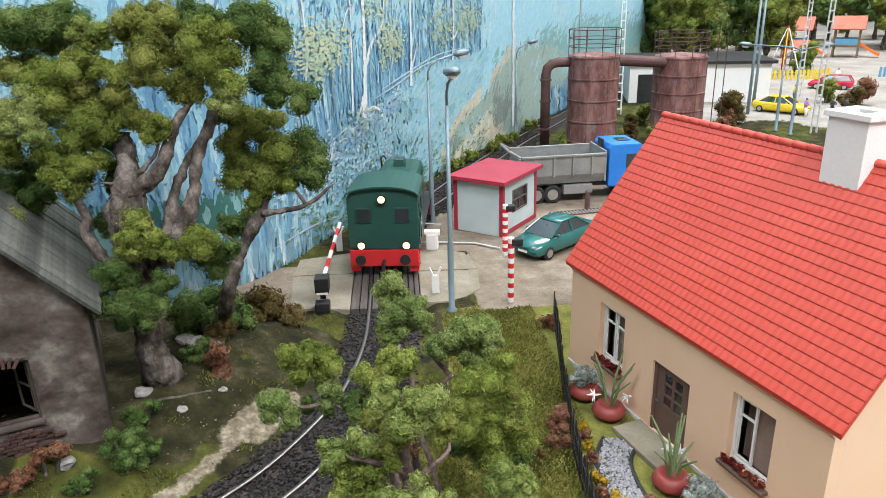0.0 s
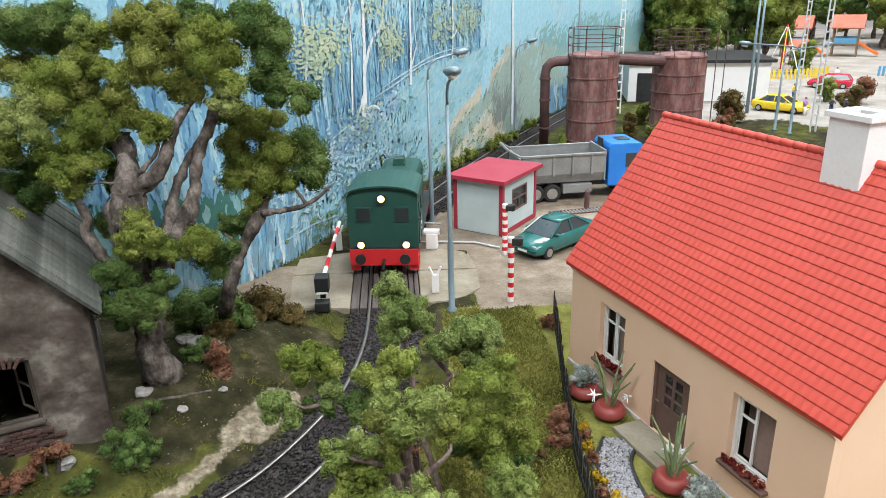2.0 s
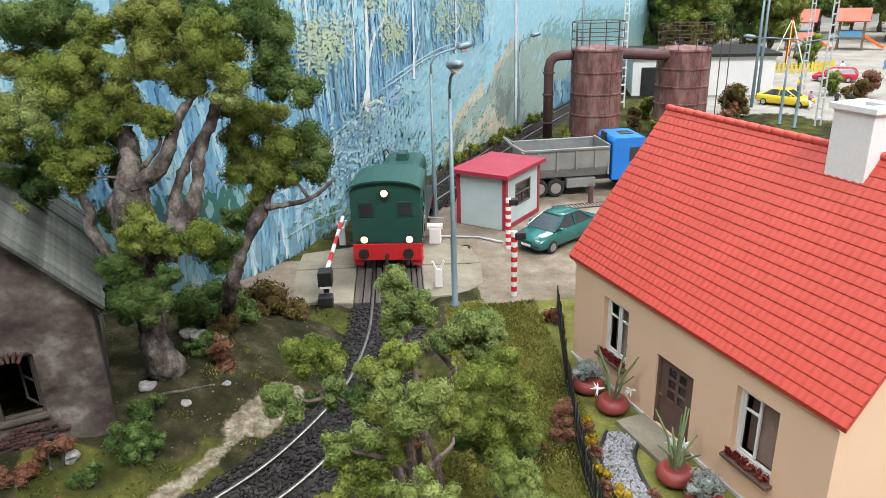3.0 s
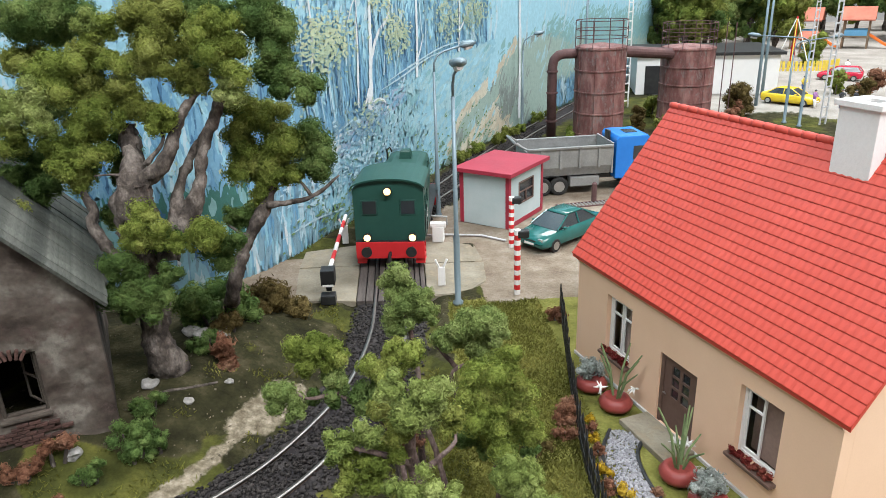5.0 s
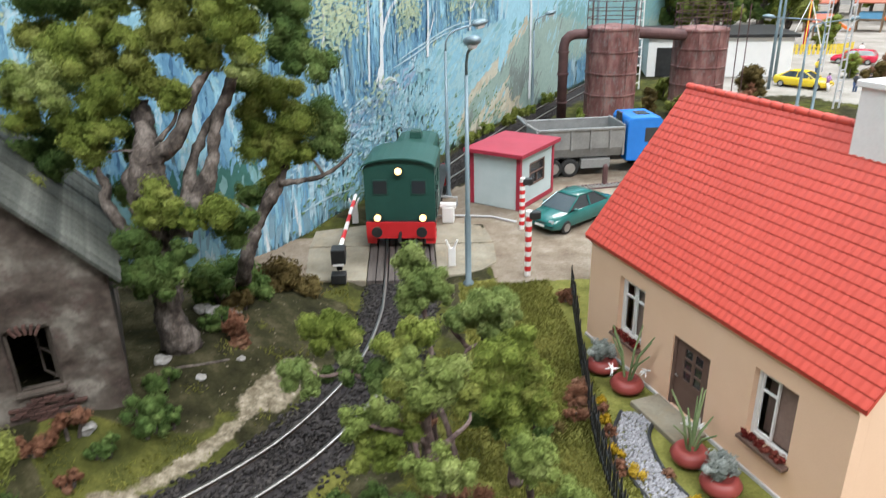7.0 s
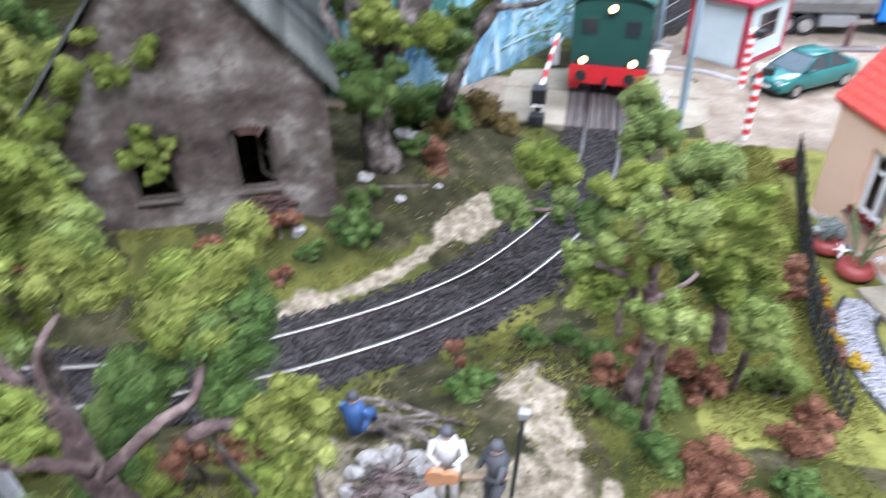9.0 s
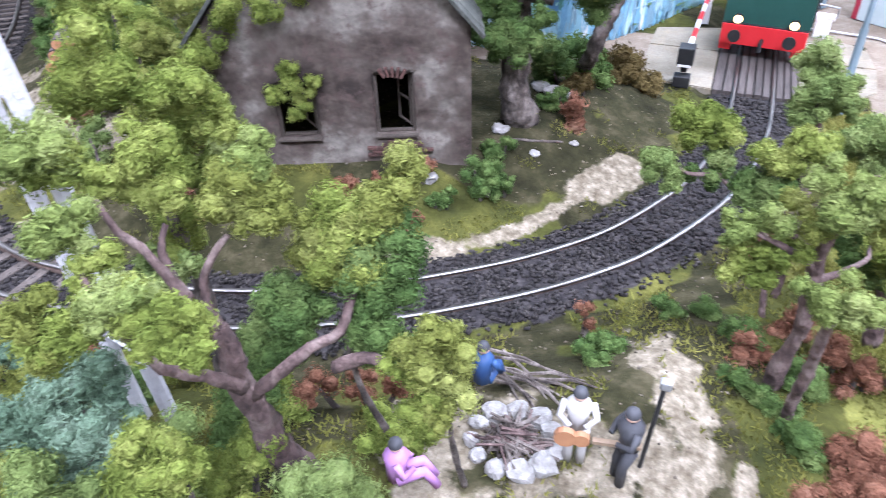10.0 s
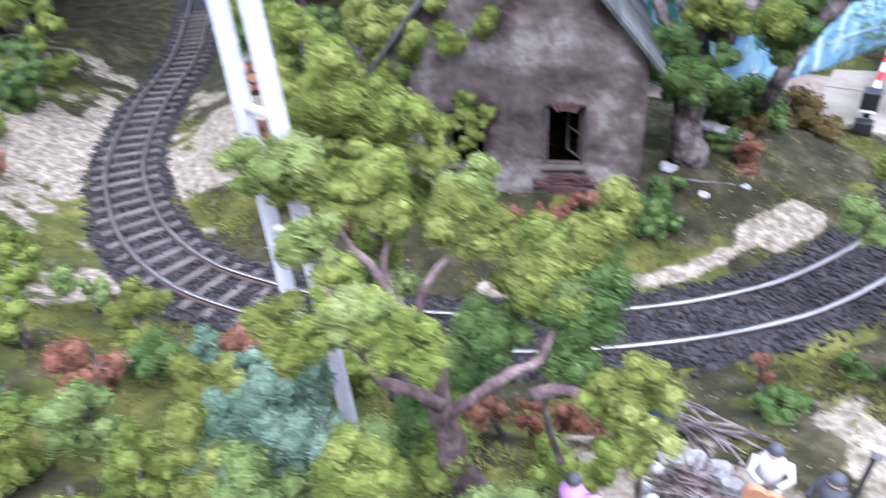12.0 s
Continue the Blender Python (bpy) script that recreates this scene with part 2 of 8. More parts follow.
M_ROCK = mat("pale_rock", ((0.2, 0.185, 0.165), (0.3, 0.285, 0.265), (0.42, 0.4, 0.38)), 2.5, 9.0, 0.4, 0.9, 0.6)


# ---- mesh helpers: everything in full-size metres ----
def box(bm, x0, x1, y0, y1, z0, z1, bevel=0.0):
    vs = [bm.verts.new((x, y, z)) for z in (z0, z1) for x, y in ((x0, y0), (x1, y0), (x1, y1), (x0, y1))]
    fs = [bm.faces.new([vs[i] for i in q]) for q in ((3, 2, 1, 0), (4, 5, 6, 7), (0, 1, 5, 4), (1, 2, 6, 5), (2, 3, 7, 6), (3, 0, 4, 7))]
    if bevel:
        bmesh.ops.bevel(bm, geom=list({e for f in fs for e in f.edges}), offset=bevel, segments=2, affect="EDGES", profile=0.6)
    return bm


def tube(bm, pts, radii, n=8, cap=True):
    """A pipe or limb through the points, with a radius at each."""
    pts = [Vector(p) for p in pts]
    if isinstance(radii, (int, float)):
        radii = [radii] * len(pts)
    rings = []
    side = None
    for i, p in enumerate(pts):
        ahead = (pts[min(i + 1, len(pts) - 1)] - pts[max(i - 1, 0)]).normalized()
        if side is None:
            side = ahead.orthogonal().normalized()
        side = (side - ahead * side.dot(ahead)).normalized()
        up = ahead.cross(side)
        rings.append([bm.verts.new(p + radii[i] * (math.cos(a) * side + math.sin(a) * up)) for a in [2 * math.pi * k / n for k in range(n)]])
    for a, b in zip(rings, rings[1:]):
        for k in range(n):
            bm.faces.new((a[k], a[(k + 1) % n], b[(k + 1) % n], b[k]))
    if cap:
        bm.faces.new(rings[0][::-1])
        bm.faces.new(rings[-1])
    return bm


def lathe(bm, profile, n=20, at=(0, 0, 0)):
    """A turned body from rows of radius, height."""
    rings = [[bm.verts.new((at[0] + r * math.cos(2 * math.pi * k / n), at[1] + r * math.sin(2 * math.pi * k / n), at[2] + z)) for k in range(n)] for r, z in profile]
    for a, b in zip(rings, rings[1:]):
        for k in range(n):
            bm.faces.new((a[k], a[(k + 1) % n], b[(k + 1) % n], b[k]))
    bm.faces.new(rings[0][::-1])
    bm.faces.new(rings[-1])
    return bm


def extrude_y(bm, outline, y0, y1, bevel=0.0):
    """A prism from an outline in x, z between two depths."""
    a = [bm.verts.new((x, y0, z)) for x, z in outline]
    b = [bm.verts.new((x, y1, z)) for x, z in outline]
    fs = [bm.faces.new(a), bm.faces.new(b[::-1])]
    n = len(outline)
    for i in range(n):
        fs.append(bm.faces.new((a[i], b[i], b[(i + 1) % n], a[(i + 1) % n])))
    bmesh.ops.recalc_face_normals(bm, faces=fs)
    if bevel:
        bmesh.ops.bevel(bm, geom=list({e for f in fs for e in f.edges}), offset=bevel, segments=2, affect="EDGES", profile=0.6)
    return bm


def extrude_x(bm, outline, x0, x1, bevel=0.0):
    """A prism from an outline in y, z between two sides."""
    a = [bm.verts.new((x0, y, z)) for y, z in outline]
    b = [bm.verts.new((x1, y, z)) for y, z in outline]
    fs = [bm.faces.new(a), bm.faces.new(b[::-1])]
    n = len(outline)
    for i in range(n):
        fs.append(bm.faces.new((a[i], b[i], b[(i + 1) % n], a[(i + 1) % n])))
    bmesh.ops.recalc_face_normals(bm, faces=fs)
    if bevel:
        bmesh.ops.bevel(bm, geom=list({e for f in fs for e in f.edges}), offset=bevel, segments=2, affect="EDGES", profile=0.6)
    return bm


def wall_with_holes(bm, length, height, thick, holes, y=0.0, z0=0.0):
    """A wall along x whose openings (x0, x1, z0, z1) go right through it."""
    xs = sorted({0.0, length, *[h[0] for h in holes], *[h[1] for h in holes]})
    zs = sorted({z0, height, *[h[2] for h in holes], *[h[3] for h in holes]})
    def solid(i, j):
        if not (0 <= i < len(xs) - 1 and 0 <= j < len(zs) - 1):
            return False
        cx, cz = (xs[i] + xs[i + 1]) / 2, (zs[j] + zs[j + 1]) / 2
        return not any(h[0] < cx < h[1] and h[2] < cz < h[3] for h in holes)
    vs = {}
    def v(i, j, d):
        if (i, j, d) not in vs:
            vs[i, j, d] = bm.verts.new((xs[i], y + d * thick, zs[j]))
        return vs[i, j, d]
    for i in range(len(xs) - 1):
        for j in range(len(zs) - 1):
            if not solid(i, j):
                continue
            bm.faces.new((v(i, j, 0), v(i + 1, j, 0), v(i + 1, j + 1, 0), v(i, j + 1, 0)))
            bm.faces.new((v(i, j + 1, 1), v(i + 1, j + 1, 1), v(i + 1, j, 1), v(i, j, 1)))
            for di, dj, q in ((-1, 0, ((i, j), (i, j + 1))), (1, 0, ((i + 1, j + 1), (i + 1, j))), (0, -1, ((i + 1, j), (i, j))), (0, 1, ((i, j + 1), (i + 1, j + 1)))):
                if not solid(i + di, j + dj):
                    (a, b), (c, d) = q
                    bm.faces.new((v(a, b, 0), v(c, d, 0), v(c, d, 1), v(a, b, 1)))
    return bm


def mesh_from(name, bm, material, smooth=False):
    bmesh.ops.scale(bm, vec=(K, K, K), verts=bm.verts)
    me = bpy.data.meshes.new(name)
    bm.to_mesh(me)
    bm.free()
    me.materials.append(material)
    if smooth:
        me.shade_smooth()
    return me


def thing(name, x, y, z, rz=0.0, label="", category="", group="", kind=""):
    ob = new(name)
    ob.empty_display_size = 0.01
    ob.matrix_basis = pose(x * K, y * K, z * K, 0, 0, rz)
    return tagged(ob, label, category, group, kind)


def part(name, bm, material, parent, label="", smooth=False):
    ob = new(name, mesh_from(name, bm, material, smooth))
    ob.parent = parent
    return tagged(ob, label)


def share(name, me, parent, m):
    """Another piece on a mesh that is there already; m in full-size metres."""
    ob = new(name, me)
    ob.parent = parent
    m = m.copy()
    m.translation = m.translation * K
    ob.matrix_basis = m
    return ob


def solo(name, bm, material, x, y, z, rz=0.0, label="", category="", group="", kind="", smooth=False):
    ob = new(name, mesh_from(name, bm, material, smooth))
    ob.matrix_basis = pose(x * K, y * K, z * K, 0, 0, rz)
    return tagged(ob, label, category, group, kind)


def raw_mesh(name, verts, faces, materials, face_mat=None):
    """A mesh from arrays of corners and equal-sided faces, in full-size metres."""
    me = bpy.data.meshes.new(name)
    verts, faces = np.asarray(verts, np.float32) * K, np.asarray(faces, np.int32)
    me.vertices.add(len(verts))
    me.vertices.foreach_set("co", verts.ravel())
    me.loops.add(faces.size)
    me.loops.foreach_set("vertex_index", faces.ravel())
    me.polygons.add(len(faces))
    me.polygons.foreach_set("loop_start", np.arange(0, faces.size, faces.shape[1], dtype=np.int32))
    for m in materials:
        me.materials.append(m)
    if face_mat is not None:
        me.polygons.foreach_set("material_index", np.asarray(face_mat, np.int32))
    me.update(calc_edges=True)
    return me


# ---- the line of the track, and the lie of the land ----
TRACK = ((30, 62), (23, 51), (16.5, 39.8), (10.0, 28.7), (5.9, 20.9), (3.3, 15.4), (1.75, 12.5), (0.6, 9.8), (0.17, 7.6), (0.1, 5.5), (0.1, 2.7), (0.1, 0.0), (0.02, -2.4), (-0.32, -4.7),
         (-0.88, -6.6), (-2.1, -8.95), (-3.3, -10.45), (-4.95, -11.9), (-7.4, -13.5), (-10.6, -14.8), (-14.2, -15.3), (-16.2, -15.25), (-18.4, -14.65), (-20.7, -13.5), (-23.4, -11.55), (-26.7, -7.85), (-29.8, -3.5), (-34, 1.0), (-42, 9))


def spline(pts, step=0.25):
    """Points a step apart along a smooth line through the given ones."""
    p = np.array([2 * np.array(pts[0]) - pts[1], *pts, 2 * np.array(pts[-1]) - pts[-2]], float)
    out = []
    for i in range(1, len(p) - 2):
        u = np.linspace(0, 1, 24, endpoint=False)[:, None]
        a, b, c, d = p[i - 1 : i + 3]
        out.append(0.5 * (2 * b + (c - a) * u + (2 * a - 5 * b + 4 * c - d) * u**2 + (3 * b - a - 3 * c + d) * u**3))
    out = np.concatenate(out + [p[-2:-1]])
    far = np.r_[0, np.cumsum(np.linalg.norm(np.diff(out, axis=0), axis=1))]
    s = np.arange(0, far[-1], step)
    return np.stack([np.interp(s, far, out[:, k]) for k in range(out.shape[1])], 1)


LINE = spline(TRACK, 0.25)
TAN = np.gradient(LINE, axis=0)
TAN /= np.linalg.norm(TAN, axis=1)[:, None]
NORM = np.stack([-TAN[:, 1], TAN[:, 0]], 1)


def to_track(xy):
    """The distance from the track's middle line, for rows of x, y."""
    xy = np.asarray(xy, float).reshape(-1, 2)
    best = np.full(len(xy), 1e9)
    for q in LINE[::3]:
        best = np.minimum(best, ((xy - q) ** 2).sum(1))
    return np.sqrt(best)


def soft_step(x, a, b):
    t = np.clip((x - a) / (b - a), 0, 1)
    return t * t * (3 - 2 * t)


def wavy(x, y, scale, seed=0.0):
    return np.array([noise.noise(Vector((a * scale + seed, b * scale - seed, seed * 0.7))) for a, b in zip(np.ravel(x), np.ravel(y))])


def height(x, y, d=None):
    """The ground's height: the track lies at 0 in a shallow cutting, with banks that rise on the forest side and at the camp."""
    x, y = np.ravel(np.asarray(x, float)), np.ravel(np.asarray(y, float))
    d = to_track(np.stack([x, y], 1)) if d is None else d
    bank = 1.05 * soft_step(d, 1.7, 4.6) * (1 - soft_step(x, -1.5, 2.5)) * (1 - soft_step(y, -3.5, 0.5))
    camp = 0.25 * soft_step(d, 2.5, 5) * soft_step(x, -1.5, 2.5) * (1 - soft_step(y, -14, -10)) * (1 - soft_step(x, 4, 6))
    lumps = 0.16 * wavy(x, y, 0.5, 3.1) * soft_step(d, 1.9, 3.5) * (1 - soft_step(x, 3.0, 5.0))
    bed = 0.11 * soft_step(x, -15.5, -11.5) * (1 - soft_step(d, 1.0, 1.6))
    return -0.22 + bed + bank + camp + lumps + 0.2 * soft_step(d, 1.5, 1.9)


def ground_z(x, y):
    return float(height([x], [y])[0])


# ---- ground ----
def stretch_axis(*runs):
    out = []
    for a, b, step in runs:
        out += list(np.arange(a, b, step))
    return np.array(out + [runs[-1][1]])


def near_line(xy, pts, width):
    """Whether rows of x, y lie within a width of a line of points."""
    best = np.full(len(xy), 1e9)
    for q in spline(pts, 0.2):
        best = np.minimum(best, ((xy - q) ** 2).sum(1))
    return np.sqrt(best) < width


def zones(xy, d):
    """0 grass, 1 earth (its colour holds the trees' shade too), 2 sand, 3 road, 4 lot, 5 ballast, 6 lawn."""
    x, y = xy.T
    w = 0.9 * wavy(x, y, 0.45, 1.7) + 0.4 * wavy(x, y, 1.9, 5.0)
    z = np.where(w > 0.05, 1, 0)
    # More of the dark earth below the old trees, painting in their shade.
    z = np.where((x < -3) & (y > -9) & (y < 5) & (w > -0.4), 1, z)
    z = np.where((x > 2.2) & (y < -0.3) & (y > -14), 6, z)
    rim = near_line(xy, ((-2.9, -6.0), (-3.4, -7.0), (-4.2, -8.5), (-5.2, -9.9), (-6.8, -11.3), (-8.6, -12.5)), 0.16)
    z = np.where(rim | (near_line(xy, ((-2.9, -6.0), (-3.4, -7.0), (-4.2, -8.5), (-5.2, -9.9), (-6.8, -11.3), (-8.6, -12.5)), 0.5) & (w > 0.05)), 2, z)
    ruts = near_line(xy, ((-1.9, -13.3), (-1.2, -14.2), (-0.3, -15.6), (0.4, -17.5)), 0.22) | near_line(xy, ((-1.2, -13.4), (-0.5, -14.6), (0.5, -15.7), (1.3, -17.5)), 0.24)
    w2 = wavy(x, y, 2.6, 7.0) + 0.4 * w
    z = np.where(near_line(xy, ((-1.6, -13.2), (-0.8, -14.6), (0.1, -15.8), (0.9, -17.5)), 0.72), np.where(w2 > 0.28, 2, 1), z)
    z = np.where(ruts & (w2 > -0.15), 2, z)
    camp = np.hypot(x + 2.7, (y + 16.8) * 1.2) + 0.6 * w < 2.3
    z = np.where(camp & (w < 0.4), np.where(w2 > 0.0, 1, 2), z)
    left = near_line(xy, ((-31, -15), (-26, -12.5), (-21, -10.2), (-17, -8.5), (-15, -3)), 2.3) & (w > -0.35)
    z = np.where(left | ((x < -17) & (y < -6) & (w2 > 0.05)), 2, z)
    z = np.where((x > 3.6 + 0.4 * w) & (y > -0.6 + 0.5 * w) & (y < 16), 3, z)
    z = np.where((x > 1.4) & (x < 3.9) & (y > 5.6) & (y < 12), 3, z)
    z = np.where((x < -3.0) & (x > -12) & (y > 0.2 + 0.4 * w) & (y < 5.0 + 0.4 * w), 3, z)
    z = np.where((x > 33) & (y > 29 + w), 4, z)
    z = np.where((x > 25) & (y > 33 + w), 4, z)
    z = np.where((x > 36) & (x < 52) & (y > 55 + w), 4, z)
    z = np.where(near_line(xy, ((60, 40), (58, 66), (70, 90)), 4.5), 4, z)
    z = np.where(d < 1.25 + 0.3 * w, 5, z)
    return z


gx = stretch_axis((-60, -32, 1.0), (-32, -12, 0.4), (-12, 6, 0.18), (6, 14, 0.4), (14, 60, 1.0), (60, 130, 3.0))
gy = stretch_axis((-24.5, -20, 0.5), (-20, 8, 0.18), (8, 18, 0.4), (18, 60, 1.0), (60, 130, 3.0))
GX, GY = np.meshgrid(gx, gy, indexing="ij")
flat = np.stack([GX.ravel(), GY.ravel()], 1)
gd = to_track(flat)
gz = height(flat[:, 0], flat[:, 1], gd)
nx, ny = len(gx), len(gy)
idx = np.arange(nx * ny).reshape(nx, ny)
gf = np.stack([idx[:-1, :-1], idx[1:, :-1], idx[1:, 1:], idx[:-1, 1:]], -1).reshape(-1, 4)
mid = flat[gf].mean(1)
ground = new("ground", raw_mesh("ground", np.c_[flat, gz], gf, [ground_mat()]))
ground.data.shade_smooth()
gzone = zones(flat, gd).reshape(nx, ny)
for k, mask in ((1, "earth"), (2, "sand"), (3, "road"), (4, "lot"), (5, "ballast"), (6, "lawn")):
    on = (gzone == k).astype(float)
    for _ in range(2):
        pad = np.pad(on, 1, mode="edge")
        on = (pad[1:-1, 1:-1] * 2 + pad[:-2, 1:-1] + pad[2:, 1:-1] + pad[1:-1, :-2] + pad[1:-1, 2:]) / 6
    ground.data.attributes.new(mask, "FLOAT", "POINT").data.foreach_set("value", on.ravel().astype(np.float32))
tagged(ground, "scenic model ground of flock grass, forest earth, sand and dusty road", "ground", kind="structure")

# The table under the layout, and the hall around it.
tagged(solo("table_base", box(bmesh.new(), -62, 132, -24.6, 132, -9, -1.2), M_WOOD, 0, 0, 0), "wooden layout table under the scenery", "table", kind="structure")
M_HALL = mat("hall_plaster", ((0.76, 0.75, 0.73), (0.82, 0.81, 0.8)), 0.02, 0.5, 0.15, 0.9, 0.02)
M_HALLFLOOR = mat("hall_floor", ((0.3, 0.28, 0.26), (0.38, 0.36, 0.34)), 0.02, 0.4, 0.2, 0.5, 0.02)
tagged(solo("floor", box(bmesh.new(), -300, 360, -300, 360, -88, -82), M_HALLFLOOR, 0, 0, 0), "grey exhibition hall floor", "floor", kind="structure")
tagged(solo("ceiling", box(bmesh.new(), -300, 360, -300, 360, 166, 172), M_HALL, 0, 0, 0), "pale exhibition hall ceiling", "ceiling", kind="structure")
for nm, b in (("wall_south", (-300, 360, -306, -300)), ("wall_north", (-300, 360, 360, 366)), ("wall_west", (-306, -300, -300, 360)), ("wall_east", (360, 366, -300, 360))):
    tagged(solo(nm, box(bmesh.new(), *b, -82, 166), M_HALL, 0, 0, 0), "pale plastered exhibition hall wall", "wall", kind="structure")

# ---- painted backdrop ----
BACK = ((-26, 24), (-22.5, 12), (-18, 4.2), (-13, 1.6), (-9, 1.6), (-6.2, 2.6), (-4.6, 4.9), (-3.2, 7.2), (-1.9, 9.7), (0.6, 14.4), (3.2, 19.6), (6.1, 25.1), (10.6, 32.8), (17.5, 43.2), (25, 54), (34, 66))
BLINE = spline(BACK, 0.5)
BTAN = np.gradient(BLINE, axis=0)
BTAN /= np.linalg.norm(BTAN, axis=1)[:, None]
BNORM = np.stack([BTAN[:, 1], -BTAN[:, 0]], 1)
BTOP = 30.0


def on_backdrop(u, z, off=0.0):
    """The place u metres along the backdrop and z up."""
    i = np.clip(np.asarray(u, float) / 0.5, 0, len(BLINE) - 1)
    k = np.arange(len(BLINE))
    x, y = (np.interp(i, k, BLINE[:, c]) + off * np.interp(i, k, BNORM[:, c]) for c in (0, 1))
    return np.stack([x, y, np.broadcast_to(np.asarray(z, float), x.shape)], -1)


def backdrop_mat():
    """Loose brushwork: pale sky, blue woods in upright strokes, teal meadow, and a sandy hill."""
    m, nt, p = nodes_of("painted_canvas")
    uv = nt.nodes.new("ShaderNodeUVMap")
    sep = nt.nodes.new("ShaderNodeSeparateXYZ")
    nt.links.new(uv.outputs["UV"], sep.inputs[0])
    def strokes(sx, sy, scale, detail=4.0, rot=0.0, dist=0.0):
        mp = nt.nodes.new("ShaderNodeMapping")
        mp.inputs["Scale"].default_value = (sx, sy, 1)
        mp.inputs["Rotation"].default_value = (0, 0, rot)
        nt.links.new(uv.outputs["UV"], mp.inputs["Vector"])
        t = add(nt, "ShaderNodeTexNoise", Scale=scale, Detail=detail, Roughness=0.65, Distortion=dist)
        nt.links.new(mp.outputs["Vector"], t.inputs["Vector"])
        return t.outputs["Fac"]
    def calc(op, a, b):
        n = nt.nodes.new("ShaderNodeMath")
        n.operation = op
        for sock, v in zip(n.inputs, (a, b)):
            if isinstance(v, (int, float)):
                sock.default_value = v
            else:
                nt.links.new(v, sock)
        return n.outputs[0]
    def band(value, lo, hi):
        n = nt.nodes.new("ShaderNodeMapRange")
        n.inputs["From Min"].default_value, n.inputs["From Max"].default_value = lo, hi
        nt.links.new(value, n.inputs["Value"])
        return n.outputs[0]
    u, v = sep.outputs["X"], sep.outputs["Y"]
    wood = ramp(nt, strokes(1.15, 0.32, 1.0, 7.0, 0.0, 0.5), [(0.3, (0.05, 0.2, 0.44)), (0.42, (0.14, 0.4, 0.62)), (0.5, (0.27, 0.58, 0.76)), (0.58, (0.45, 0.74, 0.85)), (0.7, (0.8, 0.92, 0.95))])
    dabs = ramp(nt, strokes(0.8, 1.2, 1.6, 6.0, 0.4, 1.2), [(0.36, (0.06, 0.24, 0.42)), (0.47, (0.2, 0.52, 0.66)), (0.58, (0.5, 0.76, 0.74)), (0.68, (0.86, 0.93, 0.82))])
    wood = mixc(nt, 0.42, wood, dabs)
    low = ramp(nt, strokes(0.9, 0.9, 1.3, 7.0, 0.7, 1.0), [(0.36, (0.2, 0.5, 0.66)), (0.46, (0.38, 0.7, 0.8)), (0.54, (0.56, 0.83, 0.88)), (0.64, (0.85, 0.94, 0.94))])
    dim = ramp(nt, strokes(1.3, 0.8, 1.0, 6.0, -0.5, 0.6), [(0.4, (0.3, 0.5, 0.66)), (0.55, (1, 1, 1))])
    low = mixc(nt, 0.4, low, dim, "MULTIPLY")
    edge = calc("ADD", v, calc("MULTIPLY", calc("SUBTRACT", strokes(0.5, 0.5, 1.0, 5.0), 0.5), 3.5))
    col = mixc(nt, band(edge, 5.6, 6.8), low, wood)
    # Further along: pale sky over a sandy hill that turns grey-green.
    sky = ramp(nt, strokes(0.12, 0.12, 1.0), [(0.3, (0.42, 0.78, 0.92)), (0.7, (0.66, 0.9, 0.96))])
    far = band(calc("ADD", u, calc("MULTIPLY", calc("SUBTRACT", strokes(0.25, 0.08, 1.0), 0.5), 6.0)), 60.0, 65.0)
    mist = band(calc("ADD", u, calc("MULTIPLY", calc("SUBTRACT", strokes(0.3, 0.3, 1.0), 0.5), 8.0)), 50.0, 57.0)
    pale = ramp(nt, strokes(0.5, 0.2, 1.0, 5.0, 0.4), [(0.3, (0.24, 0.6, 0.68)), (0.7, (0.5, 0.8, 0.84))])
    col = mixc(nt, calc("MULTIPLY", mist, band(edge, 8.0, 6.5)), col, pale)
    col = mixc(nt, far, col, sky)
    wave = calc("MULTIPLY", calc("SUBTRACT", strokes(0.35, 0.35, 1.0), 0.5), 1.3)
    green_top = calc("ADD", calc("SUBTRACT", calc("MULTIPLY", band(u, 62.0, 76.0), 9.4), calc("MULTIPLY", band(u, 76.0, 100.0), 2.0)), wave)
    col = mixc(nt, calc("MULTIPLY", band(calc("SUBTRACT", green_top, v), 0.1, 0.5), band(u, 64.0, 66.0)), col, (0.26, 0.55, 0.56))
    hilltop = calc("ADD", calc("SUBTRACT", calc("MULTIPLY", band(u, 46.0, 74.0), 8.1), calc("MULTIPLY", band(u, 75.0, 100.0), 5.5)), wave)
    into = calc("SUBTRACT", hilltop, v)
    tone = ramp(nt, band(calc("ADD", into, calc("MULTIPLY", calc("SUBTRACT", strokes(0.6, 0.2, 1.2, 5.0, 0.7), 0.5), 4.5)), -0.5, 6.0), [(0.0, (0.82, 0.74, 0.5)), (0.22, (0.8, 0.66, 0.48)), (0.4, (0.62, 0.66, 0.5)), (0.62, (0.5, 0.64, 0.58)), (1.0, (0.42, 0.62, 0.62))])
    col = mixc(nt, calc("MULTIPLY", band(into, 0.2, 0.9), 0.9), col, tone)
    foot = band(calc("ADD", v, calc("MULTIPLY", calc("SUBTRACT", strokes(0.7, 0.7, 1.0), 0.5), 2.0)), 1.3, 0.7)
    grass = ramp(nt, strokes(1.0, 1.0, 2.0), [(0.3, (0.13, 0.26, 0.07)), (0.7, (0.32, 0.42, 0.16))])
    col = mixc(nt, calc("MULTIPLY", foot, band(u, 40.0, 46.0)), col, grass)
    col = mixc(nt, 0.3, col, (0.4, 0.66, 0.76))
